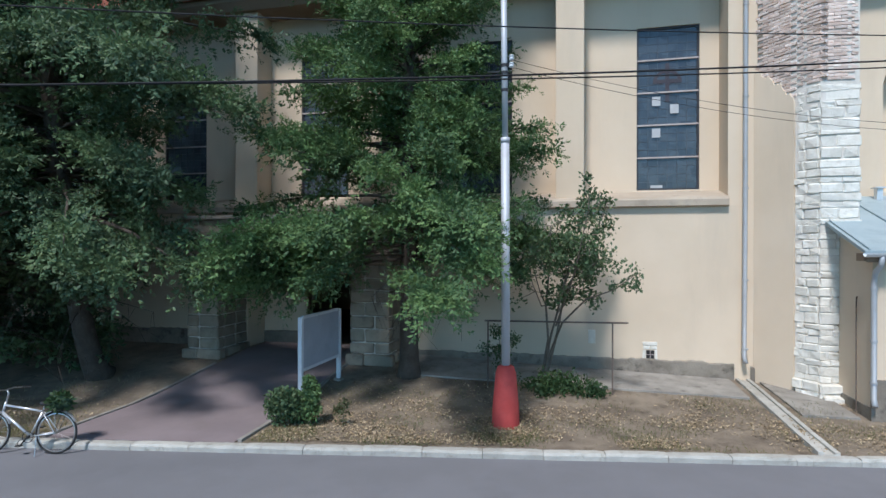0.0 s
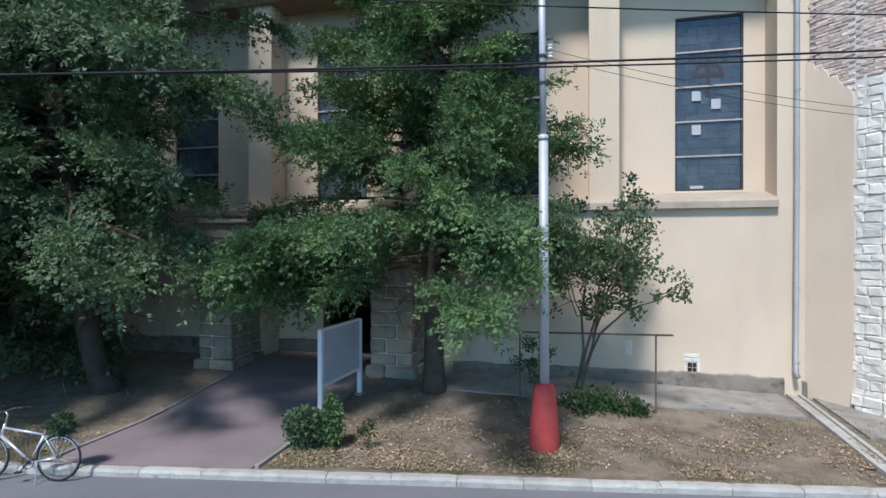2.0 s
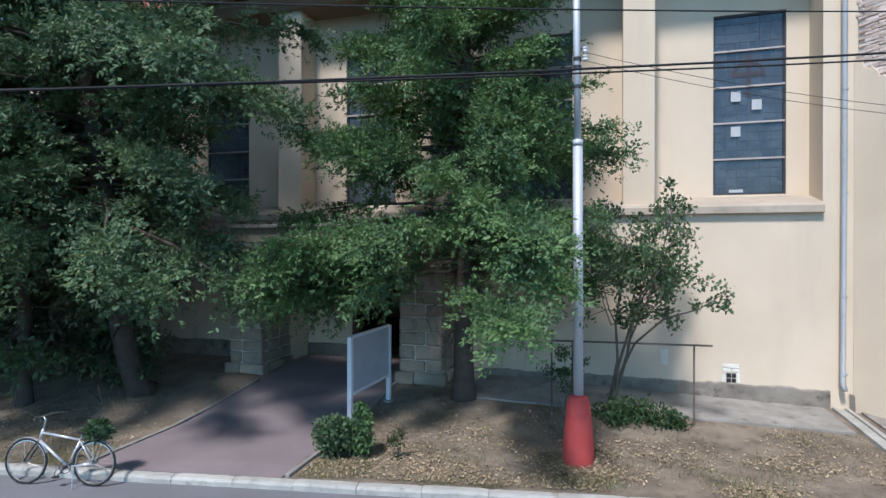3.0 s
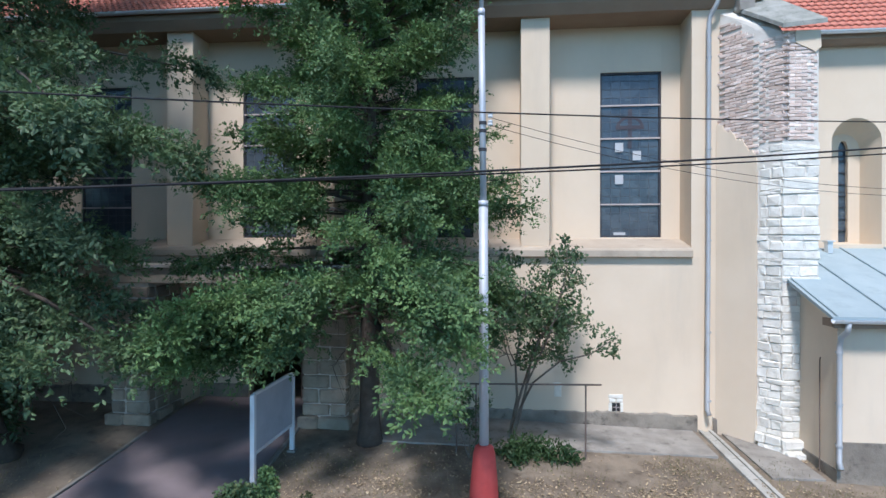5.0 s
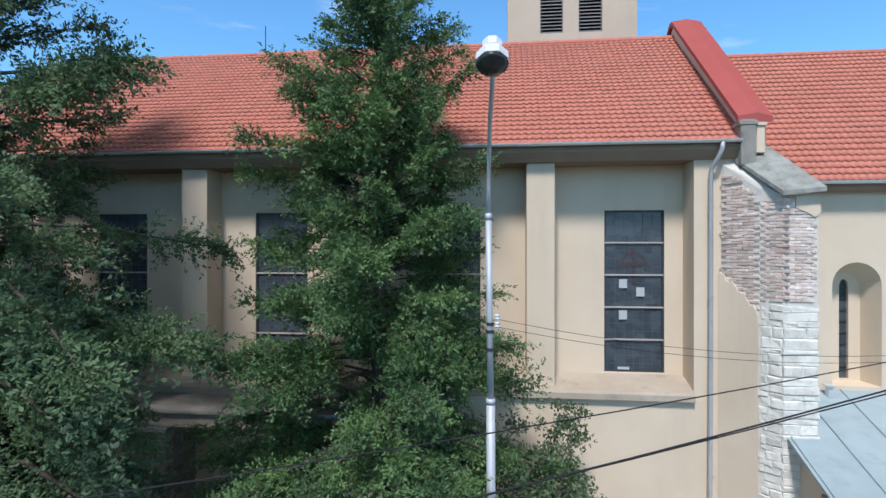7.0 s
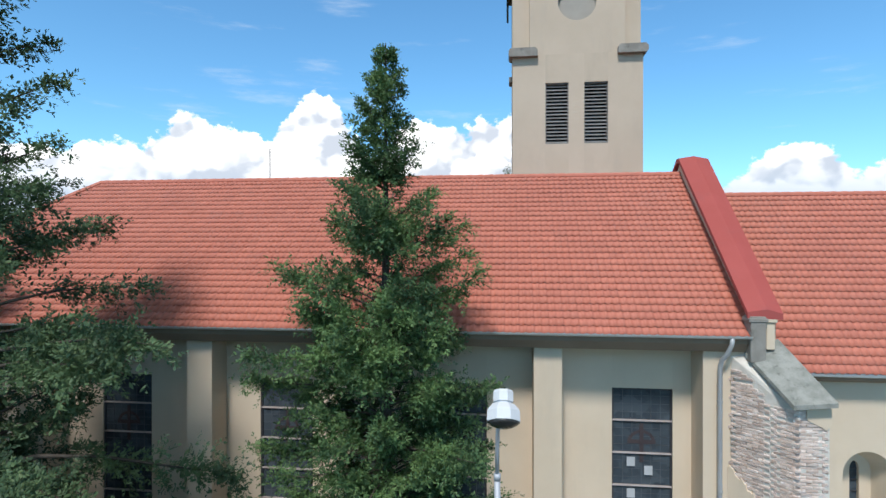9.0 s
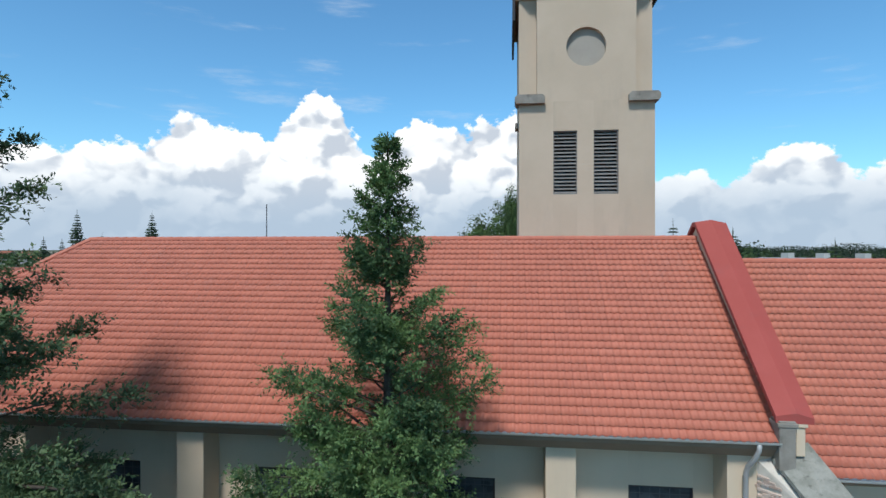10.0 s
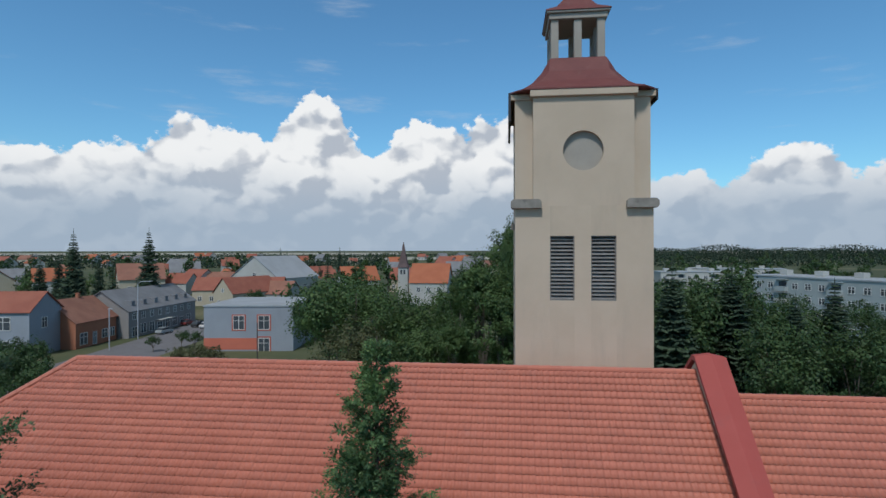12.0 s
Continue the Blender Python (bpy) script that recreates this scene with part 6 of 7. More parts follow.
RENDER_BLUE = wall_mat("blue_grey_render", (0.27, 0.295, 0.335))
RENDER_WHITE = wall_mat("white_render", (0.41, 0.41, 0.39))
RENDER_CREAM = wall_mat("cream_render", (0.43, 0.38, 0.29))
RENDER_GREY = wall_mat("grey_render", (0.24, 0.23, 0.225))
RENDER_PALE = wall_mat("pale_blue_render", (0.33, 0.37, 0.375))
RENDER_RED = wall_mat("red_render", (0.50, 0.15, 0.10))
BRICKWORK = wall_mat("orange_brickwork", (0.36, 0.15, 0.09))
ROOF_RED = mat("far_red_tiles", (0.26, 0.09, 0.065), (0.34, 0.13, 0.09), 0.85, 0.3, 2.5, 0.2, c3=(0.25, 0.10, 0.08))
ROOF_ORANGE = mat("far_orange_tiles", (0.35, 0.115, 0.062), (0.42, 0.15, 0.08), 0.8, 0.3, 2.5, 0.2)
ROOF_BROWN = mat("far_brown_tiles", (0.24, 0.115, 0.085), (0.33, 0.165, 0.12), 0.9, 0.3, 2.5, 0.2, c3=(0.17, 0.10, 0.08))
ROOF_GREY = mat("far_grey_slate", (0.17, 0.175, 0.19), (0.24, 0.25, 0.265), 0.7, 0.3, 2.5, 0.1, c3=(0.14, 0.14, 0.15))
ROOF_PALE = mat("far_pale_sheet", (0.30, 0.325, 0.35), (0.38, 0.405, 0.43), 0.6, 0.2, 2.0, 0.05)
FARGLASS = mat("far_window_glass", (0.05, 0.06, 0.075), (0.08, 0.095, 0.11), 0.12, 1, 5, 0.0, spec=0.8)
WINWHITE = mat("far_white_frame", (0.68, 0.68, 0.66), (0.74, 0.74, 0.72), 0.6, 2, 10, 0.0)
WINRED = mat("far_red_frame", (0.40, 0.09, 0.06), (0.46, 0.12, 0.08), 0.6, 2, 10, 0.0)


def far_window(parent, x, z, w, h, y, frame, face):
    """A window on the local face: 'f' front (y = const) or 's' side (x = const)."""
    win = new("window")
    win.parent = parent

    def put(a0, a1, b0, b1, z0, z1):
        return boxes((a0, a1, b0, b1, z0, z1) if face == "f" else (b0, b1, a0, a1, z0, z1))

    s = -1 if face == "f" else 1
    part("pane", put(x - w / 2, x + w / 2, *sorted((y + s * 0.03, y - s * 0.05)), z, z + h), FARGLASS, win)
    bm = bmesh.new()
    t = 0.09
    for a0, a1, z0, z1 in ((-w / 2, -w / 2 + t, 0, h), (w / 2 - t, w / 2, 0, h), (-w / 2 + t, w / 2 - t, h - t, h), (-w / 2 + t, w / 2 - t, 0, t), (-t / 2, t / 2, t, h - t), (-w / 2 + t, -t / 2, h * 0.62, h * 0.62 + t * 0.8), (t / 2, w / 2 - t, h * 0.62, h * 0.62 + t * 0.8)):
        b0, b1 = sorted((y + s * 0.09, y + s * 0.02))
        box(bm, *((x + a0, x + a1, b0, b1) if face == "f" else (b0, b1, x + a0, x + a1)), z + z0, z + z1)
    part("window_frame", bm, frame, win)
    return win


def house(label, u, d, w, l, turn, eave, ridge, wall, roof, along_x=True, front=(), side=(), frame=None, category="house", name="house", over=0.35, chimneys=()):
    """Body with a pitched roof. Local x across (w), y deep (l); the front is y = 0. front, side: windows (position, sill, width, height)."""
    h = thing(name, label, category, town(u, d))
    h.rotation_euler = (0, 0, TURN + radians(turn))
    body = bmesh.new()
    box(body, 0, w, 0, l, -0.2, eave)
    if ridge > eave + 0.3:
        if along_x:
            prism(body, [(0.02, eave), (l / 2, ridge - 0.12), (l - 0.02, eave)], 0.02, w - 0.02, "x")
        else:
            prism(body, [(0.02, eave), (w / 2, ridge - 0.12), (w - 0.02, eave)], 0.02, l - 0.02, "y")
    part("wall", body, wall, h)
    bm = bmesh.new()
    o, t = over, 0.14
    if ridge > eave + 0.3:
        span = l if along_x else w
        k = (ridge - eave) / (span / 2) * o
        outline = [(-o, eave - k), (span / 2, ridge), (span + o, eave - k), (span + o, eave - k + t), (span / 2, ridge + t), (-o, eave - k + t)]
        prism(bm, outline, -o, (w if along_x else l) + o, "x" if along_x else "y")
    else:
        box(bm, -o, w + o, -o, l + o, eave, eave + 0.25)
    r = part("roof", bm, roof, h)
    for cx_, cy_ in chimneys:
        part("chimney", boxes((cx_ - 0.3, cx_ + 0.3, cy_ - 0.3, cy_ + 0.3, eave, ridge + 0.9), (cx_ - 0.36, cx_ + 0.36, cy_ - 0.36, cy_ + 0.36, ridge + 0.9, ridge + 1.0)), BRICKWORK, r)
    for p, z, ww, hh in front:
        far_window(h, p, z, ww, hh, 0, frame or WINWHITE, "f")
    for p, z, ww, hh in side:
        far_window(h, p, z, ww, hh, w, frame or WINWHITE, "s")
    return h


hall = house("blue-grey modern hall with red framed windows and flat roof", -45.8, 105, 17.1, 18, 0, 8.5, 8.5, RENDER_BLUE, ROOF_PALE, front=((6.7, 4.1, 2.2, 2.7), (11.5, 4.1, 2.2, 2.7), (11.5, -0.1, 2.2, 2.6)), frame=WINWHITE, category="building", name="town_hall_building", over=0.15)
part("red_band", boxes((0.0, 10.3, -0.05, 0.0, 0.3, 2.5)), RENDER_RED, hall, "orange-red painted band on the facade")
for p, z in ((6.7, 4.1), (11.5, 4.1), (11.5, -0.1)):
    part("red_surround", boxes((p - 1.35, p - 1.1, -0.06, 0, z - 0.2, z + 2.9), (p + 1.1, p + 1.35, -0.06, 0, z - 0.2, z + 2.9), (p - 1.1, p + 1.1, -0.06, 0, z + 2.7, z + 2.9), (p - 1.1, p + 1.1, -0.06, 0, z - 0.2, z)), WINRED, hall)
house("old orange brick house with a brown tiled roof on the street", -82, 107, 10.6, 12.5, -2, 5.2, 9.4, BRICKWORK, ROOF_BROWN, along_x=False, side=((2.2, 0.6, 2.2, 2.4), (5.5, 0.2, 1.2, 2.6), (8.6, 1.0, 1.8, 1.9), (11.2, 1.0, 1.4, 1.9)), chimneys=((5.3, 8),))
terrace = house("long grey terrace with slate roof and small dormers", -81, 120.5, 12.6, 27, -5, 6.0, 10.3, RENDER_GREY, ROOF_GREY, along_x=False, side=tuple((2 + 3.1 * k, 0.6 if k % 3 else 0.2, 1.9, 2.2) for k in range(8)) + tuple((2 + 3.1 * k, 3.9, 1.3, 1.5) for k in range(8)))
for k in range(6):
    part("dormer", boxes((9.6, 11.6, 2.5 + 4.2 * k, 3.6 + 4.2 * k, 6.6, 8.0)), ROOF_GREY, terrace)
part("awning", boxes((12.6, 14.4, 9.5, 14.5, 2.9, 3.05)), RENDER_WHITE, terrace, "white shop awning")
house("blue-grey house with a red tiled hipped roof", -96, 97, 22, 9, 3, 8.4, 11.6, RENDER_BLUE, ROOF_RED, front=((12.5, 5.0, 1.6, 2.0), (17.5, 5.0, 2.6, 2.4), (12.5, 1.2, 1.6, 2.0), (17.5, 1.2, 2.4, 2.0)), side=((4, 5, 1.6, 2),), frame=WINWHITE)
house("tall pale gabled house with a blue-grey sheet roof", -86, 222, 24, 26, -22, 8.0, 16.5, RENDER_WHITE, ROOF_PALE, along_x=False, front=((6, 2, 1.6, 2), (12, 2, 1.6, 2), (18, 2, 1.6, 2), (12, 8, 1.8, 2)), side=tuple((3 + 4.5 * k, 3, 1.6, 2) for k in range(5)))
house("cream gabled house with red tiled roof", -72, 172, 9, 18, -30, 6.0, 10.5, RENDER_CREAM, ROOF_RED, along_x=False, front=((2.5, 2, 1.2, 1.6), (6, 2, 1.2, 1.6), (4.4, 6, 1.1, 1.3)))
house("long low house with red tiled roof", -86, 188, 30, 10, 4, 5.5, 9.5, RENDER_CREAM, ROOF_RED, front=tuple((2.5 + 4 * k, 1.6, 1.4, 1.7) for k in range(7)))
house("long low house with brown tiled roof", -64, 180, 14, 10, -12, 5.0, 8.8, RENDER_WHITE, ROOF_BROWN, front=tuple((2.0 + 3.5 * k, 1.6, 1.4, 1.7) for k in range(4)))
house("white house with a bright orange tiled roof", -11.5, 188, 13, 14, -8, 8.0, 14.2, RENDER_WHITE, ROOF_ORANGE, front=((3, 4.6, 1.3, 1.8), (6.5, 4.6, 1.3, 1.8), (10, 4.6, 1.3, 1.8), (3, 1, 1.3, 1.8), (10, 1, 1.3, 1.8)))
chapel = thing("chapel_tower", "small white chapel tower with a pointed dark spire", "tower", town(-14.4, 196))
part("wall", boxes((-1.7, 1.7, 0, 3.4, -0.2, 12.8)), RENDER_WHITE, chapel)
part("belfry_opening", boxes((-0.9, -0.2, -0.04, 0.1, 10.4, 12.0), (0.2, 0.9, -0.04, 0.1, 10.4, 12.0)), FARGLASS, chapel)
bm = bmesh.new()
rings = [[bm.verts.new((a * hw, 1.7 + b * hw, z)) for a, b in ((-1, -1), (1, -1), (1, 1), (-1, 1))] for hw, z in ((2.1, 12.8), (1.5, 14.2), (0.7, 18.2), (0.06, 22.0))]
for a, b in zip(rings, rings[1:]):
    for k in range(4):
        bm.faces.new((a[k], a[(k + 1) % 4], b[(k + 1) % 4], b[k]))
bm.faces.new(rings[0][::-1])
bm.faces.new(rings[-1])
part("spire", bm, mat("dark_spire_slate", (0.10, 0.07, 0.07), (0.14, 0.10, 0.10), 0.8, 1, 8, 0.1), chapel)


def apartment(label, u, d, length, turn, floors, wall):
    """Flat-roofed slab block: storeys of windows, glazed balconies, roof lip and huts."""
    h = thing("apartment_block", label, "building", town(u, d))
    h.rotation_euler = (0, 0, TURN + radians(turn))
    H = 2.95 * floors + 0.9
    part("wall", boxes((0, length, 0, 11, -0.2, H)), wall, h)
    part("roof", boxes((-0.2, length + 0.2, -0.2, 11.2, H, H + 0.3)), ROOF_PALE, h)
    for k in range(int(length / 9)):
        part("roof_hut", boxes((3 + 9 * k, 5 + 9 * k, 5, 7, H + 0.3, H + 1.5)), RENDER_WHITE, h)
    n = int(length / 3.2)
    for fl in range(floors):
        z = 1.1 + 2.95 * fl
        for k in range(n):
            x = 1.6 + 3.2 * k
            if k % 4 == 2:
                b = part("balcony", boxes((x - 1.45, x + 1.45, -1.1, 0, z - 0.5, z + 0.55), (x - 1.5, x + 1.5, -1.15, 0, z + 2.2, z + 2.32)), RENDER_PALE if fl % 2 else RENDER_WHITE, h)
                part("balcony_door", boxes((x - 1.0, x + 1.0, -0.04, 0.05, z - 0.3, z + 1.8)), FARGLASS, h)
            else:
                far_window(h, x, z, 1.5, 1.5, 0, WINWHITE, "f")
    return h


apartment("long white and pale blue apartment block with balconies", 77.5, 137, 62, -72, 4, RENDER_PALE)
apartment("white apartment block behind the trees", 88, 222, 33, -4, 3, RENDER_WHITE)
apartment("pale apartment block in the distance", 118, 262, 40, -20, 3, RENDER_WHITE)

# side street with parked cars
bm = bmesh.new()
bm.faces.new([bm.verts.new(town(u, d, -0.15)) for u, d in ((-66.5, 40), (-54, 40), (-52, 100), (-50, 210), (-58, 210), (-66, 140))])
tagged(part("side_road", bm, ASPHALT), "grey side street running between the houses", "road", kind="structure")


def car(label, u, d, turn, paint):
    c = thing("car", label, "car", town(u, d, -0.13), group="cars parked in the side street")
    c.rotation_euler = (0, 0, TURN + radians(turn))
    bm = bmesh.new()
    prism(bm, [(-2.1, 0.35), (-2.12, 0.75), (-1.9, 0.95), (1.0, 0.98), (2.0, 0.80), (2.12, 0.6), (2.1, 0.35)], -0.85, 0.85, "y")
    bmesh.ops.bevel(bm, geom=bm.edges[:], offset=0.06, segments=2, affect="EDGES")
    part("body", bm, paint, c)
    bm = bmesh.new()
    prism(bm, [(-1.75, 0.96), (-1.3, 1.42), (0.25, 1.44), (1.0, 0.97)], -0.72, 0.72, "y")
    cab = part("cabin", bm, FARGLASS, c)
    part("roof_panel", boxes((-1.28, 0.24, -0.7, 0.7, 1.43, 1.48), bevel=0.02), paint, cab)
    for x in (-1.3, 1.3):
        for y in (-0.8, 0.8):
            w = bmesh.new()
            tube(w, [(x, y - 0.1, 0.32), (x, y + 0.1, 0.32)], 0.32, 14)
            wh = part("wheel", w, mat_tyre, c)
            b2 = bmesh.new()
            tube(b2, [(x, y - 0.105, 0.32), (x, y + 0.105, 0.32)], 0.19, 12)
            part("rim", b2, ZINC, wh)


mat_tyre = mat("car_tyre", (0.02, 0.02, 0.02), (0.035, 0.035, 0.035), 0.8, 8, 30, 0.1)
car("light silver hatchback parked by the kerb", -64.5, 127, 78, mat("silver_car_paint", (0.42, 0.46, 0.47), (0.5, 0.53, 0.54), 0.3, 2, 20, 0.0, metal=0.3))
car("dark car parked by the kerb", -61.5, 138, 80, mat("dark_car_paint", (0.04, 0.045, 0.05), (0.06, 0.065, 0.07), 0.25, 2, 20, 0.0))
car("red car parked before the shop", -65.8, 141, 84, mat("red_car_paint", (0.25, 0.05, 0.045), (0.3, 0.07, 0.06), 0.3, 2, 20, 0.0))
car("white car parked by the kerb", -58.5, 136, 80, mat("white_car_paint", (0.6, 0.6, 0.6), (0.66, 0.66, 0.66), 0.3, 2, 20, 0.0))


def far_lamp(u, d, h, arm):
    l = thing("street_lamp", "tall grey street lamp in the side street", "street lamp", town(u, d))
    bm = bmesh.new()
    tube(bm, [(0, 0, 0), (0, 0, h - 0.6), (arm * 0.3, 0, h - 0.1), (arm, 0, h)], 0.11, 8, 0.06)
    part("pole", bm, POLE, l)
    part("lamp_head", boxes((arm - 0.1, arm + 0.7, -0.16, 0.16, h - 0.08, h + 0.08), bevel=0.03), POLE, l)


far_lamp(-66.2, 119, 12.6, 2.6)
far_lamp(-64.5, 106, 8.0, -0.1)
far_lamp(38.6, 62, 11.0, 0.3)


# ---- trees of the town ----
def broadleaf(name, label, at, h, r, seed, material, leaf=0.30, clump_n=260, per=34, tall=0.62, base=0.18):
    """Trunk with forking limbs and a crown of leaf clumps with gaps and an uneven outline."""
    rng = np.random.default_rng(seed)
    t = thing(name, label, "tree", at)
    bm = bmesh.new()
    tube(bm, [(0, 0, -0.2), (0.05, 0, h * 0.2), (0, 0.1, h * 0.45), (0.1, 0, h * 0.75)], 0.035 * h * 0.6, 8, 0.03)
    centre = np.array((0, 0, h * (base + (1 - base) * 0.5)))
    lobes = unit(rng.normal(0, 1, (9, 3))) * np.array((r * 0.55, r * 0.55, h * (1 - base) * 0.30)) + centre
    lr = rng.uniform(0.38, 0.62, 9) * r
    for p in lobes:
        tube(bm, [(0, 0, h * 0.22), tuple(p * np.array((0.5, 0.5, 0.75))), tuple(p)], 0.010 * h, 5, 0.02, caps=False)
    part("trunk", bm, PALEBARK, t)
    k = rng.integers(0, 9, clump_n)
    pc = lobes[k] + unit(rng.normal(0, 1, (clump_n, 3))) * (lr[k] * rng.uniform(0.55, 1.08, clump_n))[:, None] * np.array((1, 1, tall + 0.35))
    cr = rng.uniform(0.10, 0.20, clump_n) * r
    n = clump_n * per
    j = np.repeat(np.arange(clump_n), per)
    c = pc[j] + unit(rng.normal(0, 1, (n, 3))) * (cr[j] * rng.random(n) ** 0.4)[:, None]
    c[:, 2] = np.clip(c[:, 2], h * base * 0.8, h)
    d = unit(rng.normal(0, 1, (n, 3)))
    ln = leaf * rng.uniform(0.6, 1.3, n)
    v, f = leaf_quads(c, d, ln, ln * 0.7, rng, facing=unit((c - pc[j]) * 1.2 / cr[j][:, None] + (pc[j] - lobes[k][j]) / lr[k][j][:, None] + np.array((0, 0, 0.25))))
    ob = new("crown", raw_mesh("crown", v, f, material))
    ob.parent = t
    return t


def at_town(u, d, s=1.0, turn=0.0, sz=None):
    return Matrix.Translation(town(u, d)) @ Matrix.Rotation(turn, 4, "Z") @ Matrix.Diagonal((s, s, sz or s, 1))


big = broadleaf("broadleaf_tree", "large spreading green tree behind the church", town(-11.5, 72), 18.3, 7.4, 51, LEAF, 0.38, 420, 32)
mid = broadleaf("broadleaf_tree", "rounded deep green tree in a garden", town(-17.5, 84), 15.5, 6.2, 52, LEAF_DEEP, 0.40, 300, 22)
olive = broadleaf("broadleaf_tree", "brownish olive tree with thin foliage", town(-9.2, 56), 13.6, 4.0, 53, LEAF_OLIVE, 0.24, 240, 30)
poplar = broadleaf("poplar_tree", "tall narrow green poplar behind the church", town(4.5, 62), 20.6, 3.6, 54, LEAF, 0.26, 380, 36, tall=1.3, base=0.08)
small = broadleaf("broadleaf_tree", "small rounded green garden tree", town(-5.4, 66), 9.5, 4.0, 55, LEAF_DEEP, 0.26, 180, 30)
for u, d, s, a in ((-5.6, 78, 0.92, 1.0), (-1.5, 66, 0.72, 2.2), (-16.5, 96, 0.95, 4.0), (2.0, 92, 0.95, 3.1)):
    copy_thing(big, at_town(u, d, s, a))
for u, d, s, a in ((8.0, 66, 0.98, 0.7), (6.3, 60, 0.85, 2.0), (2.2, 69, 0.9, 3.3), (10.3, 82, 1.27, 4.0), (8.8, 58, 0.8, 5.0), (1.2, 61, 0.62, 5.2)):
    copy_thing(poplar, at_town(u, d, s, a))
copy_thing(poplar, at_town(7.35, 62, 0.36, 1.5, 1.18))
for u, d, s, a in ((27.5, 64, 1.0, 0.5), (31.0, 70, 0.96, 1.4), (34.5, 66, 1.04, 2.6), (37.5, 72, 0.98, 3.9), (41.0, 62, 0.80, 5.0), (45.0, 66, 0.76, 0.2), (40.5, 54, 0.74, 2.9), (48.5, 58, 0.66, 4.4), (54.0, 66, 0.70, 1.9), (33.0, 54, 0.80, 0.9), (59, 72, 0.66, 4.2), (25.0, 72, 1.0, 5.6), (50, 84, 0.72, 3.3), (66, 86, 0.72, 2.0), (62, 98, 0.72, 0.4)):
    copy_thing(mid, at_town(u, d, s, a))
for u, d, s, a in ((-46.5, 60, 1.0, 0.7), (-43.5, 57, 0.9, 2.1), (-50, 62, 1.05, 3.6), (-3.0, 58, 0.9, 1.0), (-7.5, 62, 0.8, 2.0), (-13.0, 60, 0.75, 3.0), (44.0, 50, 0.8, 4.0), (36.0, 50, 0.75, 5.0), (52, 52, 0.8, 0.4), (-48, 106, 0.42, 1.3), (-51.5, 108, 0.4, 3.0), (-55, 104, 0.35, 4.5), (-63, 84, 0.62, 2.5), (-67, 82, 0.66, 5.5), (-72, 86, 0.7, 0.3), (-48, 150, 0.7, 1.0), (-58, 168, 0.8, 2.2), (60, 60, 0.85, 1.1)):
    copy_thing(small, at_town(u, d, s, a))
brown = broadleaf("garden_bush", "brownish dry bush beside the side street", town(-42, 92), 3.2, 2.6, 57, LEAF_OLIVE, 0.22, 110, 22, base=0.05)
copy_thing(brown, at_town(-38.5, 93, 0.9, 2.0))
copy_thing(brown, at_town(-45.5, 95, 0.8, 4.0))
pale = broadleaf("garden_bush", "pale green bushy shrub in a back garden", town(33.5, 47), 5.4, 4.4, 56, LILAC, 0.2, 200, 30, base=0.05)
copy_thing(pale, at_town(37.5, 46, 1.05, 2.0))


def spruce(label, h, w, tiers, arms, seed):
    """A pointed spruce: whorls of boughs that dip and lift at the tip, each clad on both sides with hanging twigs."""
    rng = random.Random(seed)
    tree = thing("spruce_tree", label, "tree", (0, 60, 0))
    bm = bmesh.new()
    tube(bm, [(0, 0, -0.3), (0, 0, h * 0.5), (0, 0, h * 0.99)], [0.3, 0.16, 0.015], 7)
    part("trunk", bm, BARK, tree)
    verts, quads = [], []

    def blade(base, tip, half, drop):
        d = tip - base
        side = d.cross(Vector((0, 0, 1)))
        side = side.normalized() * half if side.length > 1e-6 else Vector((half, 0, 0))
        n = len(verts)
        mid = base + d * 0.45
        verts.extend((base, mid + side - Vector((0, 0, drop)), tip, mid - side - Vector((0, 0, drop))))
        quads.append((n, n + 1, n + 2, n + 3))

    for k in range(tiers):
        f = 0.06 + 0.92 * (k + rng.uniform(-0.25, 0.25)) / tiers
        reach = w * (1 - f) ** 0.85 * rng.uniform(0.78, 1.15) + 0.12
        start = rng.uniform(0, 6.3)
        for a in range(arms):
            az = start + 6.283 * a / arms + rng.uniform(-0.25, 0.25)
            r = reach * rng.uniform(0.72, 1.12)
            out = Vector((math.cos(az), math.sin(az), 0))
            sag = rng.uniform(0.20, 0.34) * r
            along = lambda t: out * (r * t) + Vector((0, 0, f * h - sag * math.sin(2.2 * t) + 0.12 * r * t * t))  # noqa: E731
            steps = 6 if r > 0.9 else 3
            for q in range(steps):
                t = (q + 0.4) / steps
                p = along(t)
                size = r * 0.42 * (1.15 - 0.7 * t) + 0.14
                for sgn in (-1, 1):
                    across = Vector((-out.y, out.x, 0)) * sgn
                    blade(p, p + (out * 0.6 + across * rng.uniform(0.7, 1.0)) * size + Vector((0, 0, -size * rng.uniform(0.25, 0.7))), size * 0.34, size * 0.14)
            blade(along(0.55), along(1.06), 0.10 * r + 0.04, 0.03)
    blade(Vector((0, 0, h * 0.94)), Vector((0.02, 0, h * 1.02)), 0.08, 0.0)
    new("crown", raw_mesh("crown", np.array([v[:] for v in verts]), np.array(quads), NEEDLE_FAR)).parent = tree
    return tree


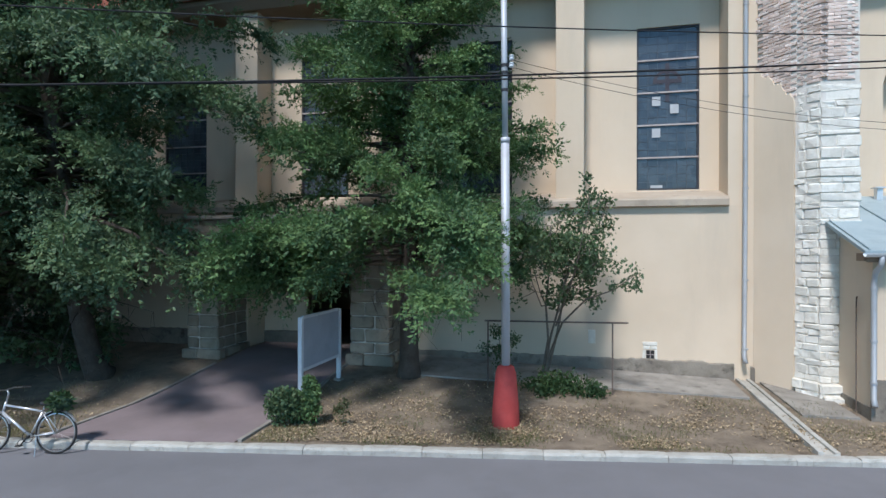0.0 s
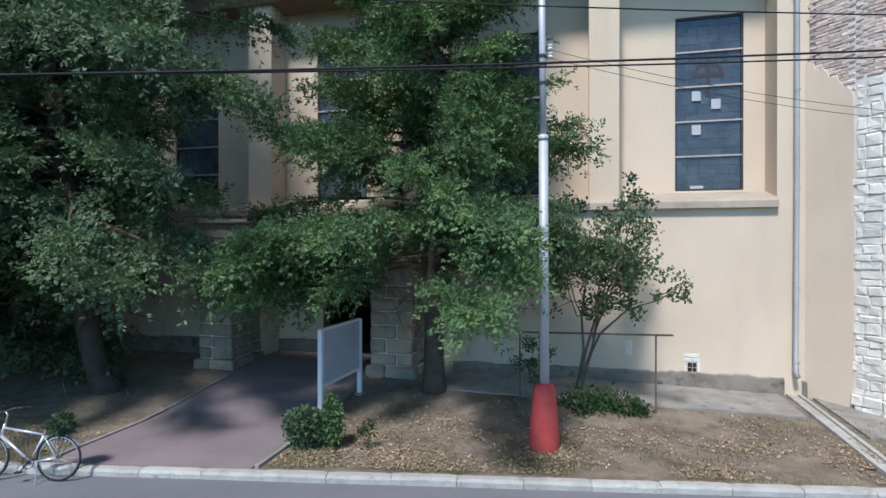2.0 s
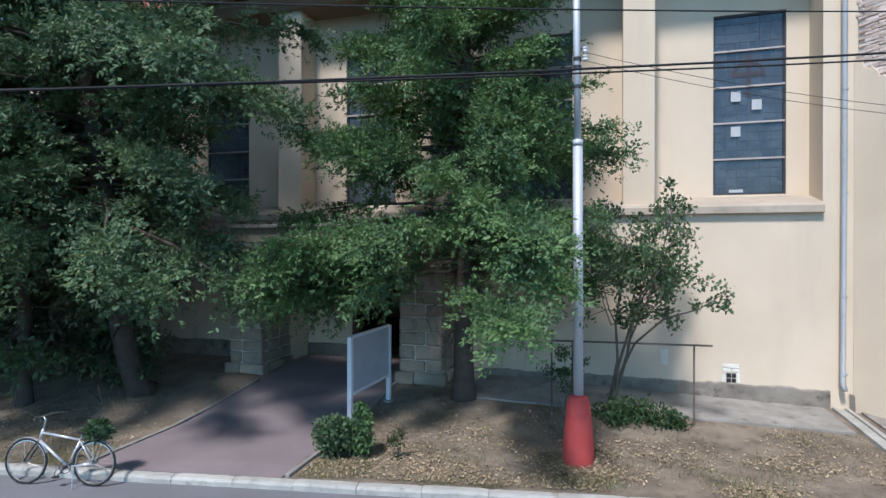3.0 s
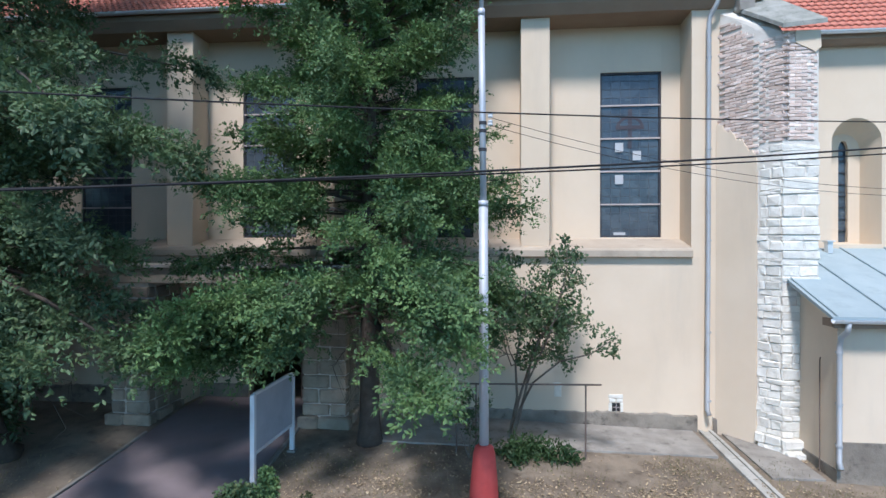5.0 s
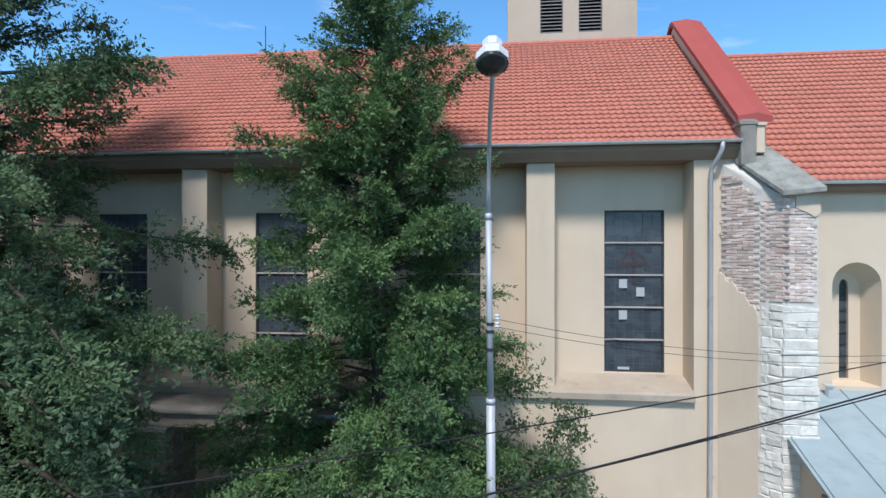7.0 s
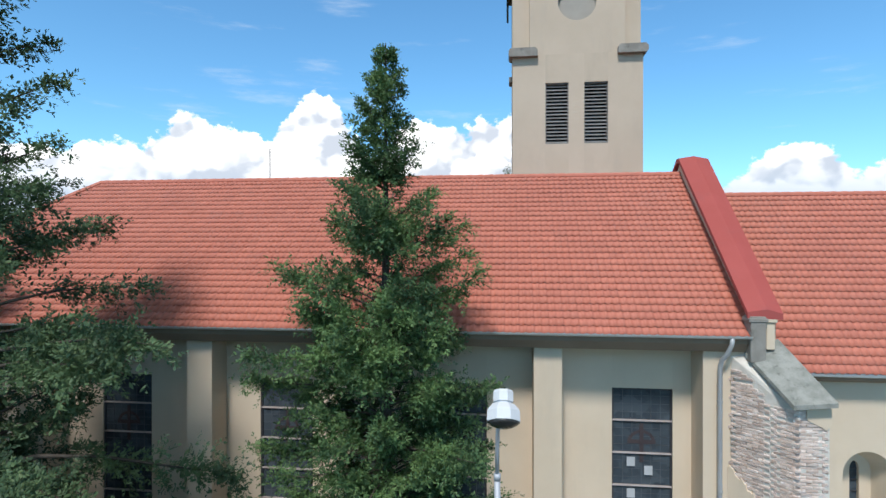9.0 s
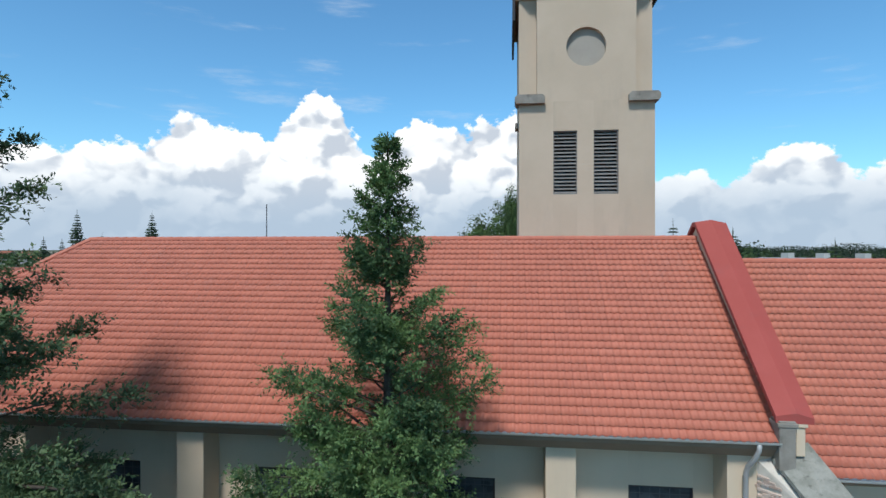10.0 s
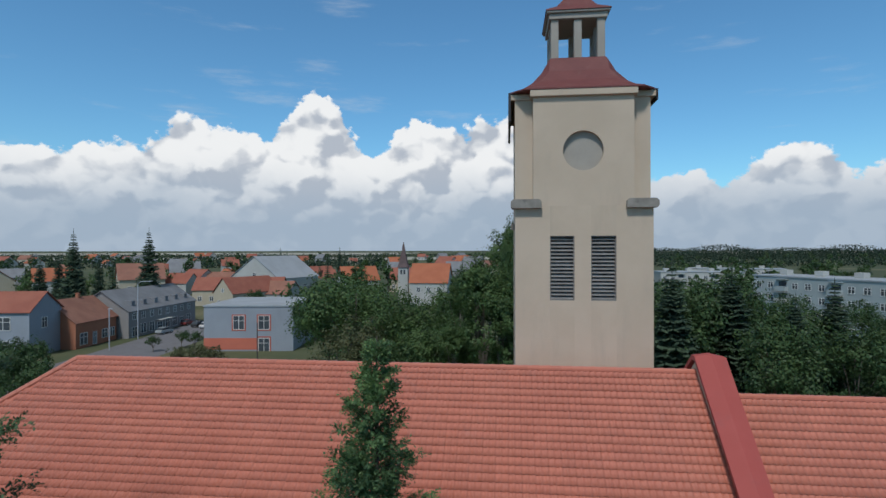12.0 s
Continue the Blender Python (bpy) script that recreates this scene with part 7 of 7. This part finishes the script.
fir = spruce("dark pointed spruce rising over the roofs", 18.0, 3.4, 40, 11, 61)
for u, d, s, a, sz in ((-75.0, 140, 1.3, 1.0, 1.38), (-95.5, 130, 0.95, 2.0, 1.0), (-79.0, 126, 0.8, 4.1, 1.05), (25.0, 60, 1.2, 2.4, 1.02), (32.6, 62, 1.4, 5.0, 0.97), (42.8, 60, 1.15, 2.0, 0.90), (47.5, 57, 0.9, 4.0, 0.8), (52, 57, 0.9, 1.2, 0.78), (56, 62, 0.8, 3.2, 0.8), (38.5, 60, 0.9, 3.0, 0.82), (-77, 260, 0.7, 3.0, 1.12), (-74.5, 262, 0.6, 1.0, 1.05), (-49, 260, 0.75, 4.0, 1.15), (-46, 256, 0.6, 2.0, 1.05), (-112, 160, 1.0, 5.0, 1.0)):
    copy_thing(fir, at_town(u, d, s, a, sz))
fir.matrix_basis = at_town(-83.5, 124, 1.2, 0.0, 1.33)


def build_far_town():
    """Scattered houses and trees thinning out to the horizon."""
    rng = random.Random(71)
    kinds = []
    for k, (wl, rf) in enumerate(((RENDER_WHITE, ROOF_RED), (RENDER_CREAM, ROOF_BROWN), (RENDER_WHITE, ROOF_ORANGE), (RENDER_GREY, ROOF_GREY), (RENDER_CREAM, ROOF_RED))):
        kinds.append(house(("white house with red roof", "cream house with brown roof", "white house with orange roof", "grey house with slate roof", "cream house with red roof")[k] + " among distant gardens", -120 + 14 * k, 235 + 9 * k, 11, 10, rng.uniform(-30, 30), 5.0, 9.0, wl, rf, front=((2.5, 1.5, 1.3, 1.5), (7.5, 1.5, 1.3, 1.5))))
    for h in kinds:
        h["group"] = "distant houses"
    for i in range(110):
        d = 215 + 800 * rng.random() ** 1.7
        u = rng.uniform(-0.95, 0.95) * d
        if (-20 < u < 6 and d < 260) or u > 0.12 * d:
            continue
        copy_thing(rng.choice(kinds), at_town(u, d, rng.uniform(0.8, 1.5), TURN + rng.uniform(-1, 1)))
    lows = [broadleaf("broadleaf_tree", "distant rounded garden tree", town(-140, 300), 13, 5.5, 91, LEAF_DEEP, 1.1, 40, 11), broadleaf("broadleaf_tree", "distant small green tree", town(-155, 310), 9, 4.5, 92, LEAF, 0.95, 36, 10),
            broadleaf("poplar_tree", "distant narrow green poplar", town(-170, 320), 17, 3.2, 93, LEAF, 0.85, 46, 14, tall=1.3, base=0.08),
            spruce("distant dark spruce tree", 16.0, 3.0, 18, 7, 94)]
    lows[3].matrix_basis = at_town(-130, 330)
    for i in range(420):
        d = 150 + 850 * rng.random() ** 1.5
        u = rng.uniform(-0.95, 0.95) * d
        if (-88 < u < -46 and d < 215) or (-17 < u < 4 and d < 190):
            continue
        copy_thing(lows[rng.choice((0, 0, 0, 1, 1, 1, 2, 3))], at_town(u, d, rng.uniform(0.65, 1.05), rng.uniform(0, 6)))


build_far_town()


def far_woods(label, spans, seed, leaf=2.4):
    """Distant belts of woodland, one mass of leafy clumps."""
    rng = np.random.default_rng(seed)
    C = []
    for u0, d0, u1, d1, h, n in spans:
        t = rng.random(n)
        hh = h * (0.75 + 0.25 * np.sin(t * 40) * np.sin(t * 13 + 1))
        p = np.stack([u0 + (u1 - u0) * t, d0 + (d1 - d0) * t + rng.normal(0, 25, n), hh * rng.random(n) ** 1.1], 1)
        C.append(p)
    C = np.concatenate(C)
    w = np.array(town(0, 0))[None] + C[:, :1] * np.array(TR)[None] + C[:, 1:2] * np.array(TF)[None] + np.array((0, 0, 1.0))[None] * C[:, 2:]
    d = unit(rng.normal(0, 1, w.shape))
    v, f = leaf_quads(w, d, leaf * rng.uniform(0.6, 1.5, len(w)), leaf * rng.uniform(0.6, 1.3, len(w)), rng)
    tagged(new("far_woods", raw_mesh("far_woods", v, f, LEAF_FAR)), label, "woodland", kind="stuff")


far_woods("dark belts of distant woodland along the horizon", [(250, 1150, 1500, 1250, 27, 22000), (120, 900, 900, 1000, 19, 13000), (-1300, 1300, 300, 1350, 9, 8000), (-900, 850, -100, 900, 9, 6000), (60, 600, 700, 640, 11, 6000), (-700, 560, -60, 590, 8, 5000)], 81)
flat_sheet("far_field", [town(u, d).to_2d() for u, d in ((-900, 950), (250, 980), (260, 1240), (-950, 1220))], -0.12, mat("ripe_field", (0.34, 0.335, 0.28), (0.42, 0.41, 0.35), 0.95, 0.004, 0.05, 0.0), "pale ripe grain field in the distance", "field")
flat_sheet("far_field", [town(u, d).to_2d() for u, d in ((-2600, 1700), (-150, 1650), (-100, 2600), (-2800, 2500))], -0.12, bpy.data.materials["ripe_field"], "pale ripe grain field near the horizon", "field")
flat_sheet("far_field", [town(u, d).to_2d() for u, d in ((500, 2000), (1900, 1900), (2300, 3000), (600, 3100))], -0.12, bpy.data.materials["ripe_field"], "pale ripe grain field near the horizon", "field")
